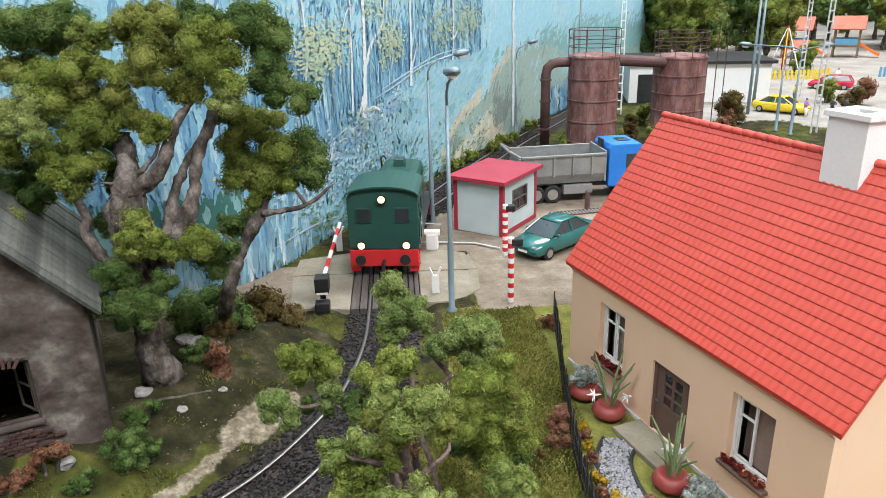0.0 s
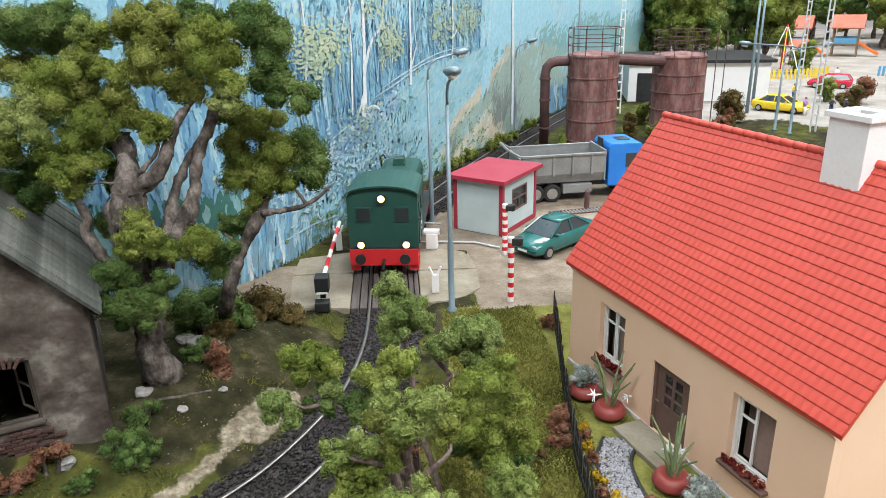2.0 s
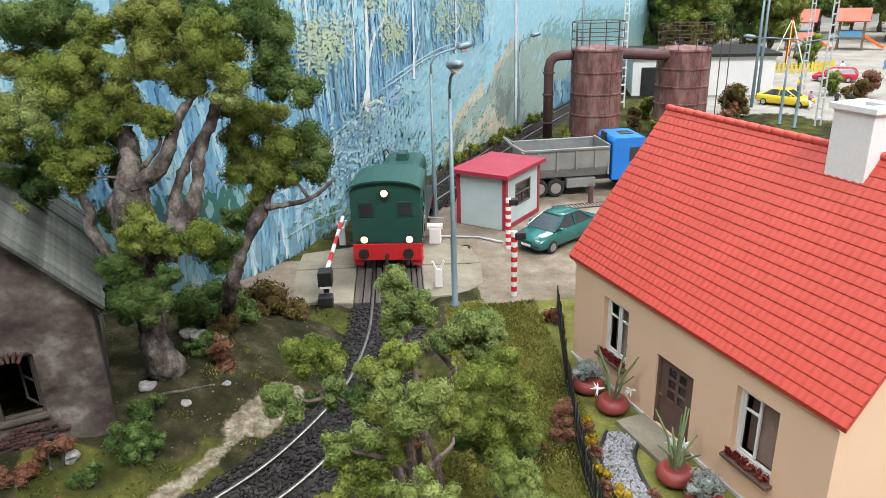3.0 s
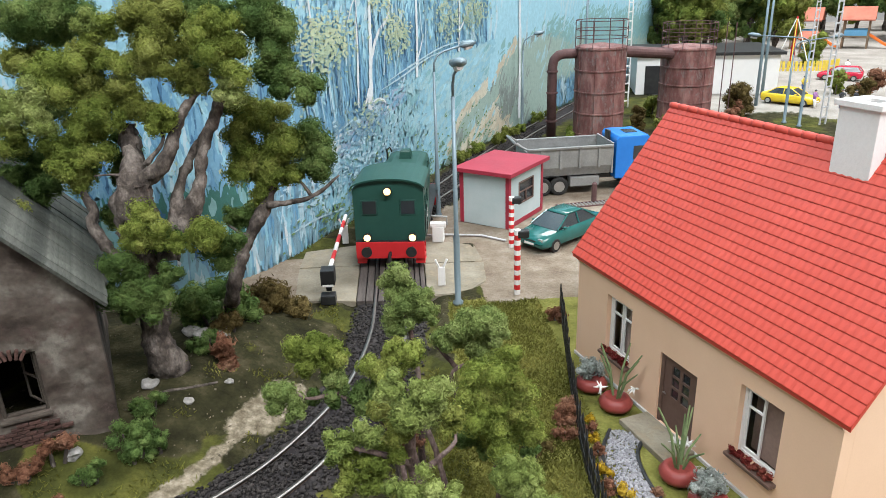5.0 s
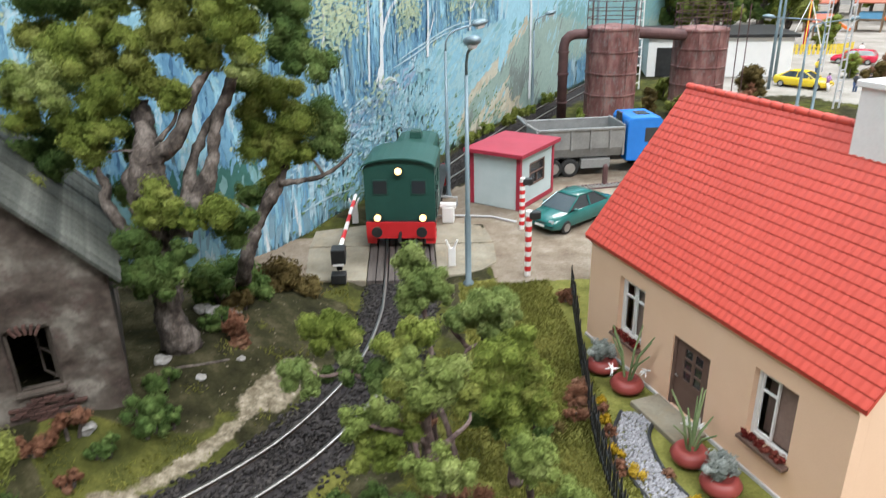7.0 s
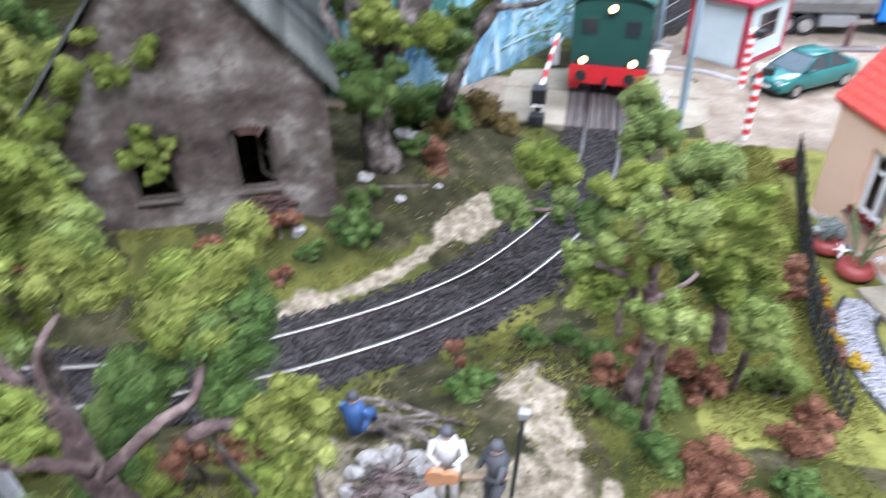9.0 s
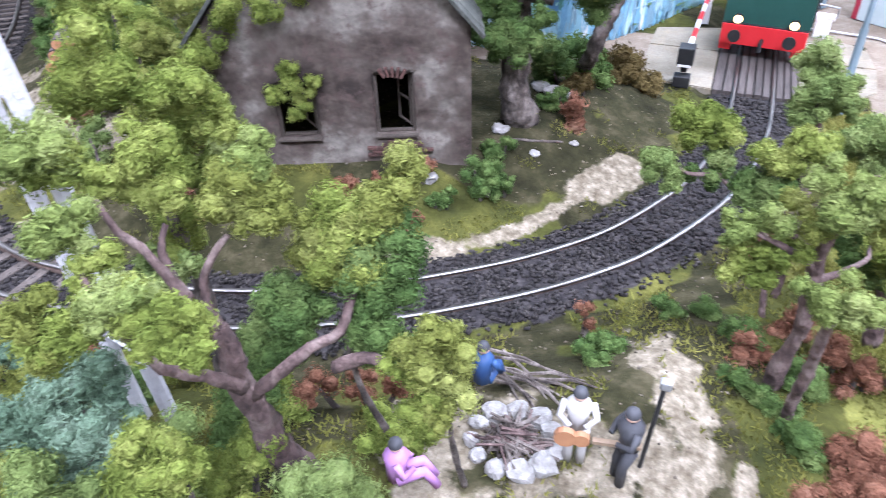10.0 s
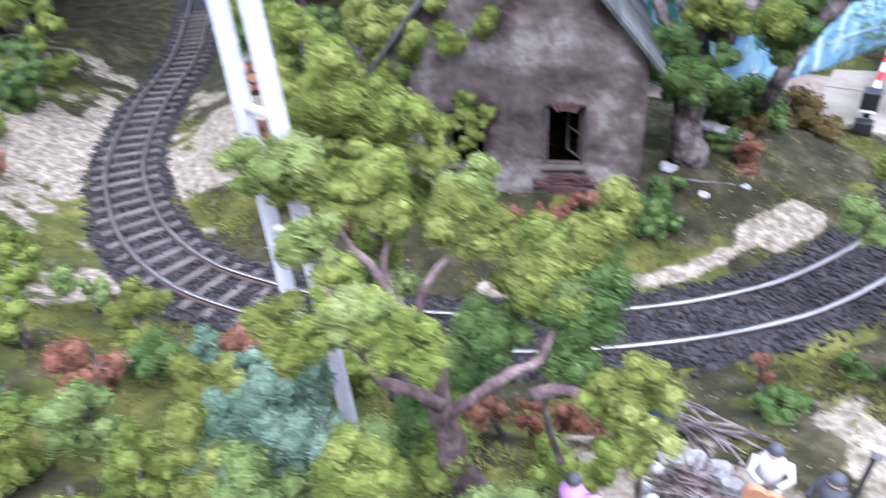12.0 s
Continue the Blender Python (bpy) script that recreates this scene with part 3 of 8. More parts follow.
    brush = ramp(nt, strokes(0.9, 0.7, 2.6, 7.0, 0.6, 1.0), [(0.38, (0.55, 0.68, 0.78)), (0.56, (1, 1, 1))])
    col = mixc(nt, 0.6, col, brush, "MULTIPLY")
    nt.links.new(col, p.inputs["Base Color"])
    p.inputs["Roughness"].default_value, p.inputs["Specular IOR Level"].default_value = 0.5, 0.4
    b = add(nt, "ShaderNodeBump", Strength=0.25, Distance=0.05 * K)
    nt.links.new(strokes(2.0, 0.5, 3.0), b.inputs["Height"])
    nt.links.new(b.outputs["Normal"], p.inputs["Normal"])
    return m


def sheet_along(name, u0, u1, lows, highs, off, material, step=0.5):
    """A thin painted band on the backdrop between two heights."""
    us = np.arange(u0, u1 + 1e-6, step)
    lo, hi = on_backdrop(us, lows, off), on_backdrop(us, highs, off)
    n = len(us)
    vs = np.concatenate([lo, hi])
    fs = [(i, i + 1, n + i + 1, n + i) for i in range(n - 1)]
    me = raw_mesh(name, vs, fs, [material])
    layer = me.uv_layers.new(name="UVMap")
    at = np.stack([np.r_[us, us], vs[:, 2]], 1)[np.array(fs).ravel()]
    layer.data.foreach_set("uv", at.astype(np.float32).ravel())
    return me


backdrop = new("backdrop", sheet_along("backdrop", 0.0, (len(BLINE) - 1) * 0.5, -1.5, BTOP, 0.0, backdrop_mat()))
tagged(backdrop, "curved canvas backdrop painted with blue birch woods and a sandy hill", "backdrop", kind="structure")
thick = backdrop.modifiers.new("board", "SOLIDIFY")
thick.thickness, thick.offset = 0.004, -1


def painted(name, points, widths, material):
    """A brush stroke laid flat on the canvas through rows of u, v."""
    q = spline([(*p, w) for p, w in zip(points, widths)], 0.3)
    side = np.gradient(q[:, :2], axis=0)
    side = np.stack([-side[:, 1], side[:, 0]], 1) / (np.linalg.norm(side, axis=1)[:, None] + 1e-9)
    rg = np.random.default_rng(int(points[0][0] * 100))
    a = q[:, :2] + side * (q[:, 2:] * rg.uniform(0.35, 0.6, (len(q), 1)))
    b = q[:, :2] - side * (q[:, 2:] * rg.uniform(0.35, 0.6, (len(q), 1)))
    n = len(q)
    vs = np.concatenate([on_backdrop(a[:, 0], a[:, 1], 0.14), on_backdrop(b[:, 0], b[:, 1], 0.14)])
    ob = new(name, raw_mesh(name, vs, [(i, i + 1, n + i + 1, n + i) for i in range(n - 1)], [material]))
    ob.parent = backdrop


PAINTS = {"white": (0.74, 0.78, 0.8), "ice": (0.5, 0.68, 0.76), "sky": (0.38, 0.66, 0.78), "cyan": (0.3, 0.56, 0.68), "mid": (0.21, 0.43, 0.6), "blue": (0.15, 0.34, 0.52), "deep": (0.07, 0.18, 0.32),
          "slate": (0.23, 0.38, 0.47), "teal": (0.25, 0.48, 0.53), "mist": (0.38, 0.6, 0.66), "mauve": (0.36, 0.46, 0.6), "leaf": (0.42, 0.54, 0.38), "lime": (0.54, 0.62, 0.42), "moss": (0.16, 0.27, 0.11),
          "pine": (0.06, 0.19, 0.16), "sand": (0.6, 0.53, 0.4), "cream": (0.66, 0.62, 0.5), "sage": (0.36, 0.48, 0.43), "stone": (0.27, 0.32, 0.3), "hill": (0.25, 0.45, 0.45)}
PAINT = {k: mat(k + "_paint", (tuple(0.8 * q for q in c), tuple(0.98 * q for q in c)), 3.0, 9.0, 0.15, 0.5, 0.25) for k, c in PAINTS.items()}
M_PAINTWHITE = PAINT["white"]
FLOOR_U, FLOOR_V = (28, 40, 42.5, 45, 48, 53, 60, 68), (3.6, 4.0, 4.5, 5.2, 6.1, 6.6, 6.9, 7.3)
HILL_U, HILL_V = (54.5, 57, 60, 63.3, 66.7, 70, 74, 79, 86, 95, 110), (1.2, 3.1, 4.0, 5.0, 6.7, 7.0, 6.6, 5.6, 4.6, 4.2, 4.0)
RIDGE_U, RIDGE_V = (64, 70, 75, 80, 84, 90, 96, 110), (6.6, 6.9, 8.0, 7.7, 8.6, 8.1, 7.9, 8.0)


def brush_of(u, v, r):
    """The paint, length, width and slant of one dab at u along the canvas and v up it."""
    hill, ridge, floor_v = np.interp(u, HILL_U, HILL_V), np.interp(u, RIDGE_U, RIDGE_V), np.interp(u, FLOOR_U, FLOOR_V)
    far = min(2.2, max(1.0, (u - 20) / 24))
    patch = noise.noise(Vector((u * 0.9 / far, v * 1.1, 2.0))) + 0.5 * noise.noise(Vector((u * 2.4 / far, v * 2.6, 5.0))) + r.gauss(0, 0.16)
    upright = noise.noise(Vector((u * 2.6 / far, v * 0.3, 8.0))) + 0.6 * noise.noise(Vector((u * 6.0 / far, v * 0.8, 4.0))) + r.gauss(0, 0.14)

    def tone(names, level):
        return names[int(min(len(names) - 1, max(0, (0.5 + 0.62 * level) * len(names))))]

    if u > 54.5 and v < hill:
        deep = hill - v
        if u < 67.5 and deep < 0.8 + 0.5 * patch:
            return tone(("sand", "sand", "cream", "cream"), patch), 0.3 * far, 0.1, 0.5
        if (u - 65.4) ** 2 / 5 + (v - 2.6) ** 2 / 2.2 < 1 + patch:
            return tone(("stone", "stone", "sage"), patch), 0.25 * far, 0.1, 1.1
        if u > 74 and v < 3.0 + patch:
            return tone(("blue", "mid", "slate", "ice"), upright), 0.22, 0.08, 1.5
        if deep > 2.2 and u < 66:
            return tone(("sage", "sand", "cream", "mist"), patch), 0.3 * far, 0.1, 0.4
        return tone(("stone", "sage", "sage", "sage", "mist") if u < 76 else ("hill", "sage", "sage", "mist"), patch), 0.35 * far, 0.12, 0.9
    if u > 64 and v < ridge:
        return tone(("teal", "hill", "hill", "teal"), patch), 0.3 * far, 0.12, 0.4
    if u > 62.5 + 0.7 * math.sin(2.1 * v):
        return tone(("sky", "sky", "sky", "ice"), patch), 0.7 * far, 0.2, 1.3
    if v > floor_v:
        if v > 8.6 + 1.6 * patch and upright > -0.1:
            return tone(("cyan", "sky", "sky", "ice"), patch), 0.25 * far, 0.1, 1.0
        if patch > 0.42:
            return r.choice(("leaf", "mist", "lime", "mist")), 0.12 * far, 0.06, r.uniform(0, 3.1)
        return tone(("deep", "blue", "blue", "mid", "mid", "cyan", "sky", "ice"), upright), r.uniform(0.2, 0.45), 0.06 * far, 1.57 + r.uniform(-0.15, 0.15)
    if u < 40:
        if v > 1.6 and u < 35.5:
            return tone(("deep", "pine", "pine", "hill", "teal"), upright), 0.4, 0.12, 1.57 + r.uniform(-0.3, 0.3)
        return tone(("blue", "mid", "slate", "cyan", "ice", "white"), upright), r.uniform(0.3, 0.6), 0.07, 1.57 + r.uniform(-0.25, 0.1)
    below = floor_v - v
    if u < 49 - 0.25 * below and below < 1.3:
        return tone(("blue", "mid", "mauve", "cyan", "ice", "white"), patch), 0.2 * far, 0.07, r.uniform(0.1, 0.9)
    if u < 50.5 + 0.8 * math.sin(3 * v) + 2 * patch:
        return tone(("slate", "mid", "teal", "mist", "cyan", "mist", "ice"), 0.6 * patch + 0.5 * upright), r.uniform(0.15, 0.35), 0.07, 1.4 + r.uniform(-0.6, 0.4)
    return tone(("teal", "mist", "cyan", "mist", "sky"), patch), 0.35 * far, 0.12, r.uniform(0.1, 0.7)


def lay_dabs(count, seed):
    """Thousands of flat brush marks on the canvas, gathered by paint."""
    r = random.Random(seed)
    marks = {}
    for k in range(count):
        u = 26 + 78 * r.random() ** 1.25
        v = r.uniform(0.2, 12.5)
        tone, ln, wd, slant = brush_of(u, v, r)
        ln, wd = ln * r.uniform(0.6, 1.3), wd * r.uniform(0.6, 1.4)
        slant += r.uniform(-0.2, 0.2)
        c, q = math.cos(slant), math.sin(slant)
        bend = r.uniform(-0.4, 0.4) * wd
        rows = ((-1, 0.35, 0), (-0.3, 1.0, bend), (0.4, 0.9, bend), (1, 0.25, -bend))
        side = [[(u + c * ln * a - q * (s * wd * b + e), v + q * ln * a + c * (s * wd * b + e)) for a, b, e in rows] for s in (1, -1)]
        marks.setdefault(tone, []).append((side[0] + side[1], r.uniform(0.03, 0.1)))
    for tone, rows in marks.items():
        uv = np.array([p for p, _ in rows]).reshape(-1, 2)
        vs = on_backdrop(uv[:, 0], uv[:, 1], np.repeat([o for _, o in rows], 8))
        fs = [(8 * i + j, 8 * i + j + 1, 8 * i + j + 5, 8 * i + j + 4) for i in range(len(rows)) for j in range(3)]
        ob = new("painted_dabs", raw_mesh("painted_dabs", vs, fs, [PAINT[tone]]))
        ob.parent = backdrop
        tagged(ob, kind="stuff")


lay_dabs(46000, 4)
rp = random.Random(2)
for k in range(60):
    u = rp.uniform(34, 61)
    v0 = float(np.interp(u, FLOOR_U, FLOOR_V)) + rp.uniform(0.0, 1.4)
    top = v0 + rp.uniform(1.5, 6.0)
    painted("painted_trunk", ((u, v0), (u + rp.uniform(-0.3, 0.3), 0.5 * (v0 + top)), (u + rp.uniform(-0.5, 0.5), top)), (rp.uniform(0.05, 0.16), rp.uniform(0.05, 0.13), 0.05), PAINT[rp.choice(("blue", "deep", "mid", "ice", "blue", "slate"))])
for pts, w in ((((44.9, 5.1), (45.1, 6.4), (45.3, 8.4), (45.4, 10.6), (45.2, 13.0)), (0.6, 0.36, 0.3, 0.26, 0.2)), (((45.3, 7.6), (46.1, 8.7), (47.3, 9.6), (47.6, 11.6)), (0.26, 0.22, 0.18, 0.1)),
               (((45.1, 5.3), (45.8, 5.5), (46.6, 5.2)), (0.3, 0.2, 0.06)), (((44.2, 5.2), (44.6, 5.6), (45.0, 6.4)), (0.08, 0.16, 0.2)), (((50.3, 6.0), (50.5, 7.6), (50.6, 10.0), (50.8, 13.0)), (0.36, 0.26, 0.22, 0.16)), (((50.5, 7.0), (51.0, 7.6), (51.4, 8.3)), (0.14, 0.12, 0.06)),
               (((56.6, 6.8), (56.8, 8.4), (56.9, 12.5)), (0.3, 0.24, 0.18)), (((56.8, 8.0), (57.8, 8.8), (58.4, 9.8)), (0.16, 0.12, 0.06)), (((43.8, 5.4), (44.1, 8.6), (44.3, 12.5)), (0.16, 0.16, 0.12)), (((43.4, 9.4), (43.9, 10.2), (44.6, 10.6)), (0.06, 0.1, 0.05)),
               (((40.0, 7.0), (40.4, 9.0), (40.2, 12.5)), (0.16, 0.14, 0.1)), (((60.4, 8.4), (60.6, 10.5), (60.8, 12.5)), (0.14, 0.12, 0.1))):
    painted("painted_birch", pts, w, M_PAINTWHITE)
for pts in (((46.0, 5.9), (48.5, 6.3), (52.0, 6.9), (57.0, 7.2)), ((46.5, 6.2), (49.5, 6.7), (54.0, 7.3), (58.5, 7.4)), ((39.5, 3.8), (41.5, 4.5), (43.5, 5.0)), ((45.0, 0.9), (48.0, 1.0), (51.0, 1.2)), ((37.0, 0.9), (39.5, 1.1), (42.0, 0.9))):
    painted("painted_bank", pts, (0.03, 0.1, 0.08, 0.03), PAINT["ice"])


def painted_leaves(spots, paint, seed):
    """Small leafy flecks scattered round each spot of u, v, spread and number."""
    rg = np.random.default_rng(seed)
    vs = []
    for u, v0, r, n in spots:
        c = np.c_[rg.normal(u, r * 0.95, n), rg.normal(v0, r * 0.45, n)]
        a = rg.uniform(0, 3.14, n)
        l, w = rg.uniform(0.05, 0.14, n), rg.uniform(0.03, 0.07, n)
        d, e = np.c_[2.0 * np.cos(a), np.sin(a)] * l[:, None], np.c_[-2.0 * np.sin(a), np.cos(a)] * w[:, None]
        quad = np.stack([c - d, c - e, c + d, c + e], 1).reshape(-1, 2)
        vs.append(on_backdrop(quad[:, 0], quad[:, 1], 0.17))
    vs = np.concatenate(vs)
    ob = new("painted_foliage", raw_mesh("painted_foliage", vs, np.arange(len(vs)).reshape(-1, 4), [PAINT[paint]]))
    ob.parent = backdrop
    tagged(ob, kind="stuff")


painted_leaves(((48.3, 8.8, 0.9, 110), (41.6, 8.9, 1.2, 230), (46.6, 10.2, 1.0, 60), (54.5, 9.4, 1.2, 60), (36.5, 9.5, 1.6, 110), (58.6, 9.6, 1.4, 80)), "lime", 5)
painted_leaves(((41.4, 8.4, 1.2, 240), (48.2, 8.3, 0.8, 120), (55.0, 8.8, 1.4, 160), (59.5, 9.0, 1.2, 160), (44.5, 4.8, 1.0, 60)), "leaf", 7)
painted_leaves(((44.4, 4.5, 1.2, 130), (41.0, 4.0, 1.6, 90), (47.6, 2.6, 1.6, 80), (43.0, 2.4, 1.8, 110)), "slate", 6)
painted_leaves(((43.5, 3.2, 1.8, 110), (46.0, 2.2, 1.8, 90), (40.0, 2.6, 1.4, 80)), "ice", 8)
painted_leaves(((42.0, 0.7, 2.2, 160), (47.0, 0.6, 2.4, 160), (53.0, 0.6, 2.4, 140), (59.0, 0.7, 2.4, 120)), "moss", 9)
# White strip that paints in the gloss reflection at the canvas bend.
painted("painted_gloss_strip", ((67.7, 0.6), (67.75, 4.0), (67.7, 8.0), (67.7, 12.5)), (0.42, 0.42, 0.42, 0.42), M_PAINTWHITE)

# ---- track ----
track = thing("railway_track", 0, 0, 0, label="narrow curved model railway track with polished rails on dark ballast", category="railway track", kind="structure")


def rail(side):
    """A rail with a foot, a web and a worn head, swept along the line."""
    prof = ((-0.09, -0.16), (0.09, -0.16), (0.03, -0.12), (0.03, -0.05), (0.055, -0.04), (0.055, 0.0), (-0.055, 0.0), (-0.055, -0.04), (-0.03, -0.05), (-0.03, -0.12))
    vs, fs, fm = [], [], []
    n = len(prof)
    for i in range(len(LINE)):
        for a, z in prof:
            q = LINE[i] + NORM[i] * (side * 0.6 + a)
            vs.append((q[0], q[1], z))
        if i:
            for k in range(n):
                a, b = (i - 1) * n + k, (i - 1) * n + (k + 1) % n
                fs.append((a, b, b + n, a + n))
                fm.append(0 if k in (4, 5, 6) else 1)
    ob = new("rail", raw_mesh("rail", vs, fs, [M_RAIL, M_RAILSIDE], fm))
    ob.parent = track


rail(1), rail(-1)
bm = bmesh.new()
box(bm, -1.05, 1.05, -0.13, 0.13, -0.28, -0.13, 0.02)
sleeper_mesh = mesh_from("sleeper", bm, M_SLEEPER)
for i in range(8, len(LINE) - 4, 3):
    x, y = LINE[i]
    if -1.0 < y < 6.4 and abs(x) < 1 or y > 45 or x < -36:
        continue
    share("sleeper", sleeper_mesh, track, pose(x, y, random.uniform(-0.02, 0.01), 0, 0, math.degrees(math.atan2(NORM[i][1], NORM[i][0])) + random.uniform(-2, 2)))


def scatter_stones(name, places, size, material, parent=None, label="", category=""):
    """Many small angular stones as one mesh."""
    base = np.array([(1, 0, 0), (-1, 0, 0), (0, 1, 0), (0, -1, 0), (0, 0, 1), (0, 0, -1)], float)
    tri = np.array([(0, 2, 4), (2, 1, 4), (1, 3, 4), (3, 0, 4), (2, 0, 5), (1, 2, 5), (3, 1, 5), (0, 3, 5)])
    rng = np.random.default_rng(5)
    n = len(places)
    s = size * rng.uniform(0.5, 1.25, (n, 1, 1)) * rng.uniform(0.6, 1.3, (n, 6, 1))
    a = rng.uniform(0, 6.28, n)
    c, q = np.cos(a)[:, None], np.sin(a)[:, None]
    v = base[None] * s
    v[..., 2] *= 0.8
    v = np.stack([v[..., 0] * c - v[..., 1] * q + 0.4 * v[..., 2], v[..., 0] * q + v[..., 1] * c, v[..., 2] + 0.3 * v[..., 0]], -1) + np.asarray(places)[:, None]
    f = (tri[None] + 6 * np.arange(n)[:, None, None]).reshape(-1, 3)
    ob = new(name, raw_mesh(name, v.reshape(-1, 3), f, [material]))
    ob.parent = parent
    return tagged(ob, label, category, kind="stuff")


rng = np.random.default_rng(11)
near_i = [i for i in range(len(LINE)) if LINE[i][1] < 32 and LINE[i][0] > -32]
pick = rng.choice(near_i, 26000)
across = rng.uniform(-1.35, 1.35, 26000)
sp = LINE[pick] + NORM[pick] * across[:, None] + rng.uniform(-0.15, 0.15, (26000, 2))
keep = ~((np.abs(sp[:, 0] - 0.1) < 2.4) & (sp[:, 1] > -0.15) & (sp[:, 1] < 6.3)) & (np.abs(np.abs(across) - 0.6) > 0.09)
sp, across = sp[keep], across[keep]
scatter_stones("ballast", np.c_[sp, height(sp[:, 0], sp[:, 1]) + 0.05 * rng.random(len(sp))], 0.07, M_STONE, None, "coarse dark grey crushed-stone ballast between the rails", "ballast")

# ---- level crossing ----
deck = thing("crossing_deck", 0.1, 0, 0, label="dark timber level crossing deck between and beside the rails", category="crossing deck", kind="structure")
for x0, x1 in ((-1.3, -0.98), (-0.96, -0.68), (-0.5, -0.27), (-0.25, -0.01), (0.01, 0.25), (0.27, 0.5), (0.68, 0.9), (0.92, 1.12), (1.14, 1.33)):
    bm = bmesh.new()
    box(bm, x0 + 0.012, x1 - 0.012, 0.02 + random.uniform(-0.05, 0.05), 6.05 + random.uniform(-0.06, 0.06), -0.22, 0.02 + random.uniform(-0.015, 0.015), 0.02)
    part("plank", bm, M_PLANK, deck)


def slab(outline, z1=0.03):
    bm = bmesh.new()
    a = [bm.verts.new((x, y, -0.25)) for x, y in outline]
    b = [bm.verts.new((x, y, z1)) for x, y in outline]
    bm.faces.new(a[::-1])
    top = bm.faces.new(b)
    for i in range(len(a)):
        j = (i + 1) % len(a)
        bm.faces.new((a[i], a[j], b[j], b[i]))
    bmesh.ops.bevel(bm, geom=list(top.edges), offset=0.03, segments=2, affect="EDGES")
    return bm


for nm, o in (("concrete_ramp", ((-3.75, 3.6), (-3.7, 5.5), (-1.25, 6.1), (-1.24, 3.55))), ("concrete_ramp", ((-3.5, 0.3), (-3.75, 3.54), (-1.24, 3.49), (-1.22, 0.05))),
              ("concrete_ramp", ((1.46, 0.2), (1.46, 3.4), (3.95, 3.3), (3.8, 1.3), (3.2, 0.6), (2.4, 0.25))), ("concrete_ramp", ((1.46, 3.46), (1.46, 6.0), (2.6, 5.9), (3.75, 5.3), (3.95, 3.36)))):
    tagged(solo(nm, slab(o), M_SLAB, 0, 0, 0), "worn sandy concrete crossing slab beside the track", "pavement", kind="structure")


# ---- house ----
HYAW = math.degrees(math.atan2(-0.9538, 0.3004))
house = thing("house", 5.93, -4.55, -0.03, HYAW, "apricot plastered cottage with a red tiled roof and white chimney", "house")
HL, HD, HE, HR = 9.25, 6.1, 3.4, 7.35
W1, DOOR, W2 = (1.55, 2.72, 0.93, 2.68), (4.0, 5.38, 0.05, 2.08), (6.72, 7.92, 0.93, 2.68)
part("front_wall", wall_with_holes(bmesh.new(), HL, HE, 0.3, (W1, DOOR, W2)), M_PLASTER, house)
part("back_wall", box(bmesh.new(), 0, HL, HD - 0.3, HD, 0, HE), M_PLASTER, house)
for x0 in (0.0, HL - 0.3):
    bm = bmesh.new()
    extrude_x(bm, ((0.302, 0), (HD - 0.302, 0), (HD - 0.302, HE + 0.3), (HD / 2, HR - 0.25), (0.302, HE + 0.3)), x0, x0 + 0.3)
    part("gable_wall", bm, M_PLASTER, house)
part("inner_floor", box(bmesh.new(), 0.31, HL - 0.31, 0.31, HD - 0.31, 0.0, 0.05), M_WOOD, house)
part("cornice", extrude_x(bmesh.new(), ((-0.09, HE - 0.2), (-0.003, HE - 0.32), (-0.003, HE - 0.1), (-0.09, HE - 0.165)), 0, HL), M_PLASTER, house)
part("plinth", box(bmesh.new(), -0.02, HL + 0.02, -0.06, -0.003, 0, 0.1, 0.01), M_CONCRETE, house)

slope = math.atan2(HR - HE, HD / 2)
RL = (HD / 2 + 0.14) / math.cos(slope)
roof = thing("roof", 0, 0, 0)
roof.parent = house
for side in (0, 1):
    bm = bmesh.new()
    y0, y1 = -0.12, HD / 2
    z0 = HE - 0.12 * math.tan(slope) + 0.1
    pts = ((y0, z0), (y1, HR + 0.1), (y1, HR - 0.02), (y0, z0 - 0.12))
    extrude_x(bm, [(y if not side else HD - y, z) for y, z in pts], -0.2, HL + 0.2)
    part("roof_board", bm, M_TILE, roof)


def tile_mesh():
    """One pantile: a roll and a trough with a thick lower edge. x across, y up the slope."""
    bm = bmesh.new()
    w, l, n = 0.1985, 0.27, 6
    prof = [(w * k / n, 0.008 * math.cos(2 * math.pi * (k / n - 0.28)) + 0.008) for k in range(n + 1)]
    top = [[bm.verts.new((x, y, z + lift)) for x, z in prof] for y, lift in ((0.0, 0.015), (0.03, 0.018), (l, 0.003))]
    low = [bm.verts.new((x, 0.0, z - 0.01)) for x, z in prof]
    for a, b in zip(top, top[1:]):
        for k in range(n):
            bm.faces.new((a[k], a[k + 1], b[k + 1], b[k]))
    for k in range(n):
        bm.faces.new((low[k], low[k + 1], top[0][k + 1], top[0][k]))
    return mesh_from("roof_tile", bm, M_TILE, True)


tile = tile_mesh()
rows_n, cols_n = 21, 49
pitch_x, pitch_y = (HL + 0.4) / cols_n, RL / rows_n
rest_v, rest_f = [], []
tv = np.array([v.co[:] for v in tile.vertices]) / K
tf = [tuple(p.vertices) for p in tile.polygons]
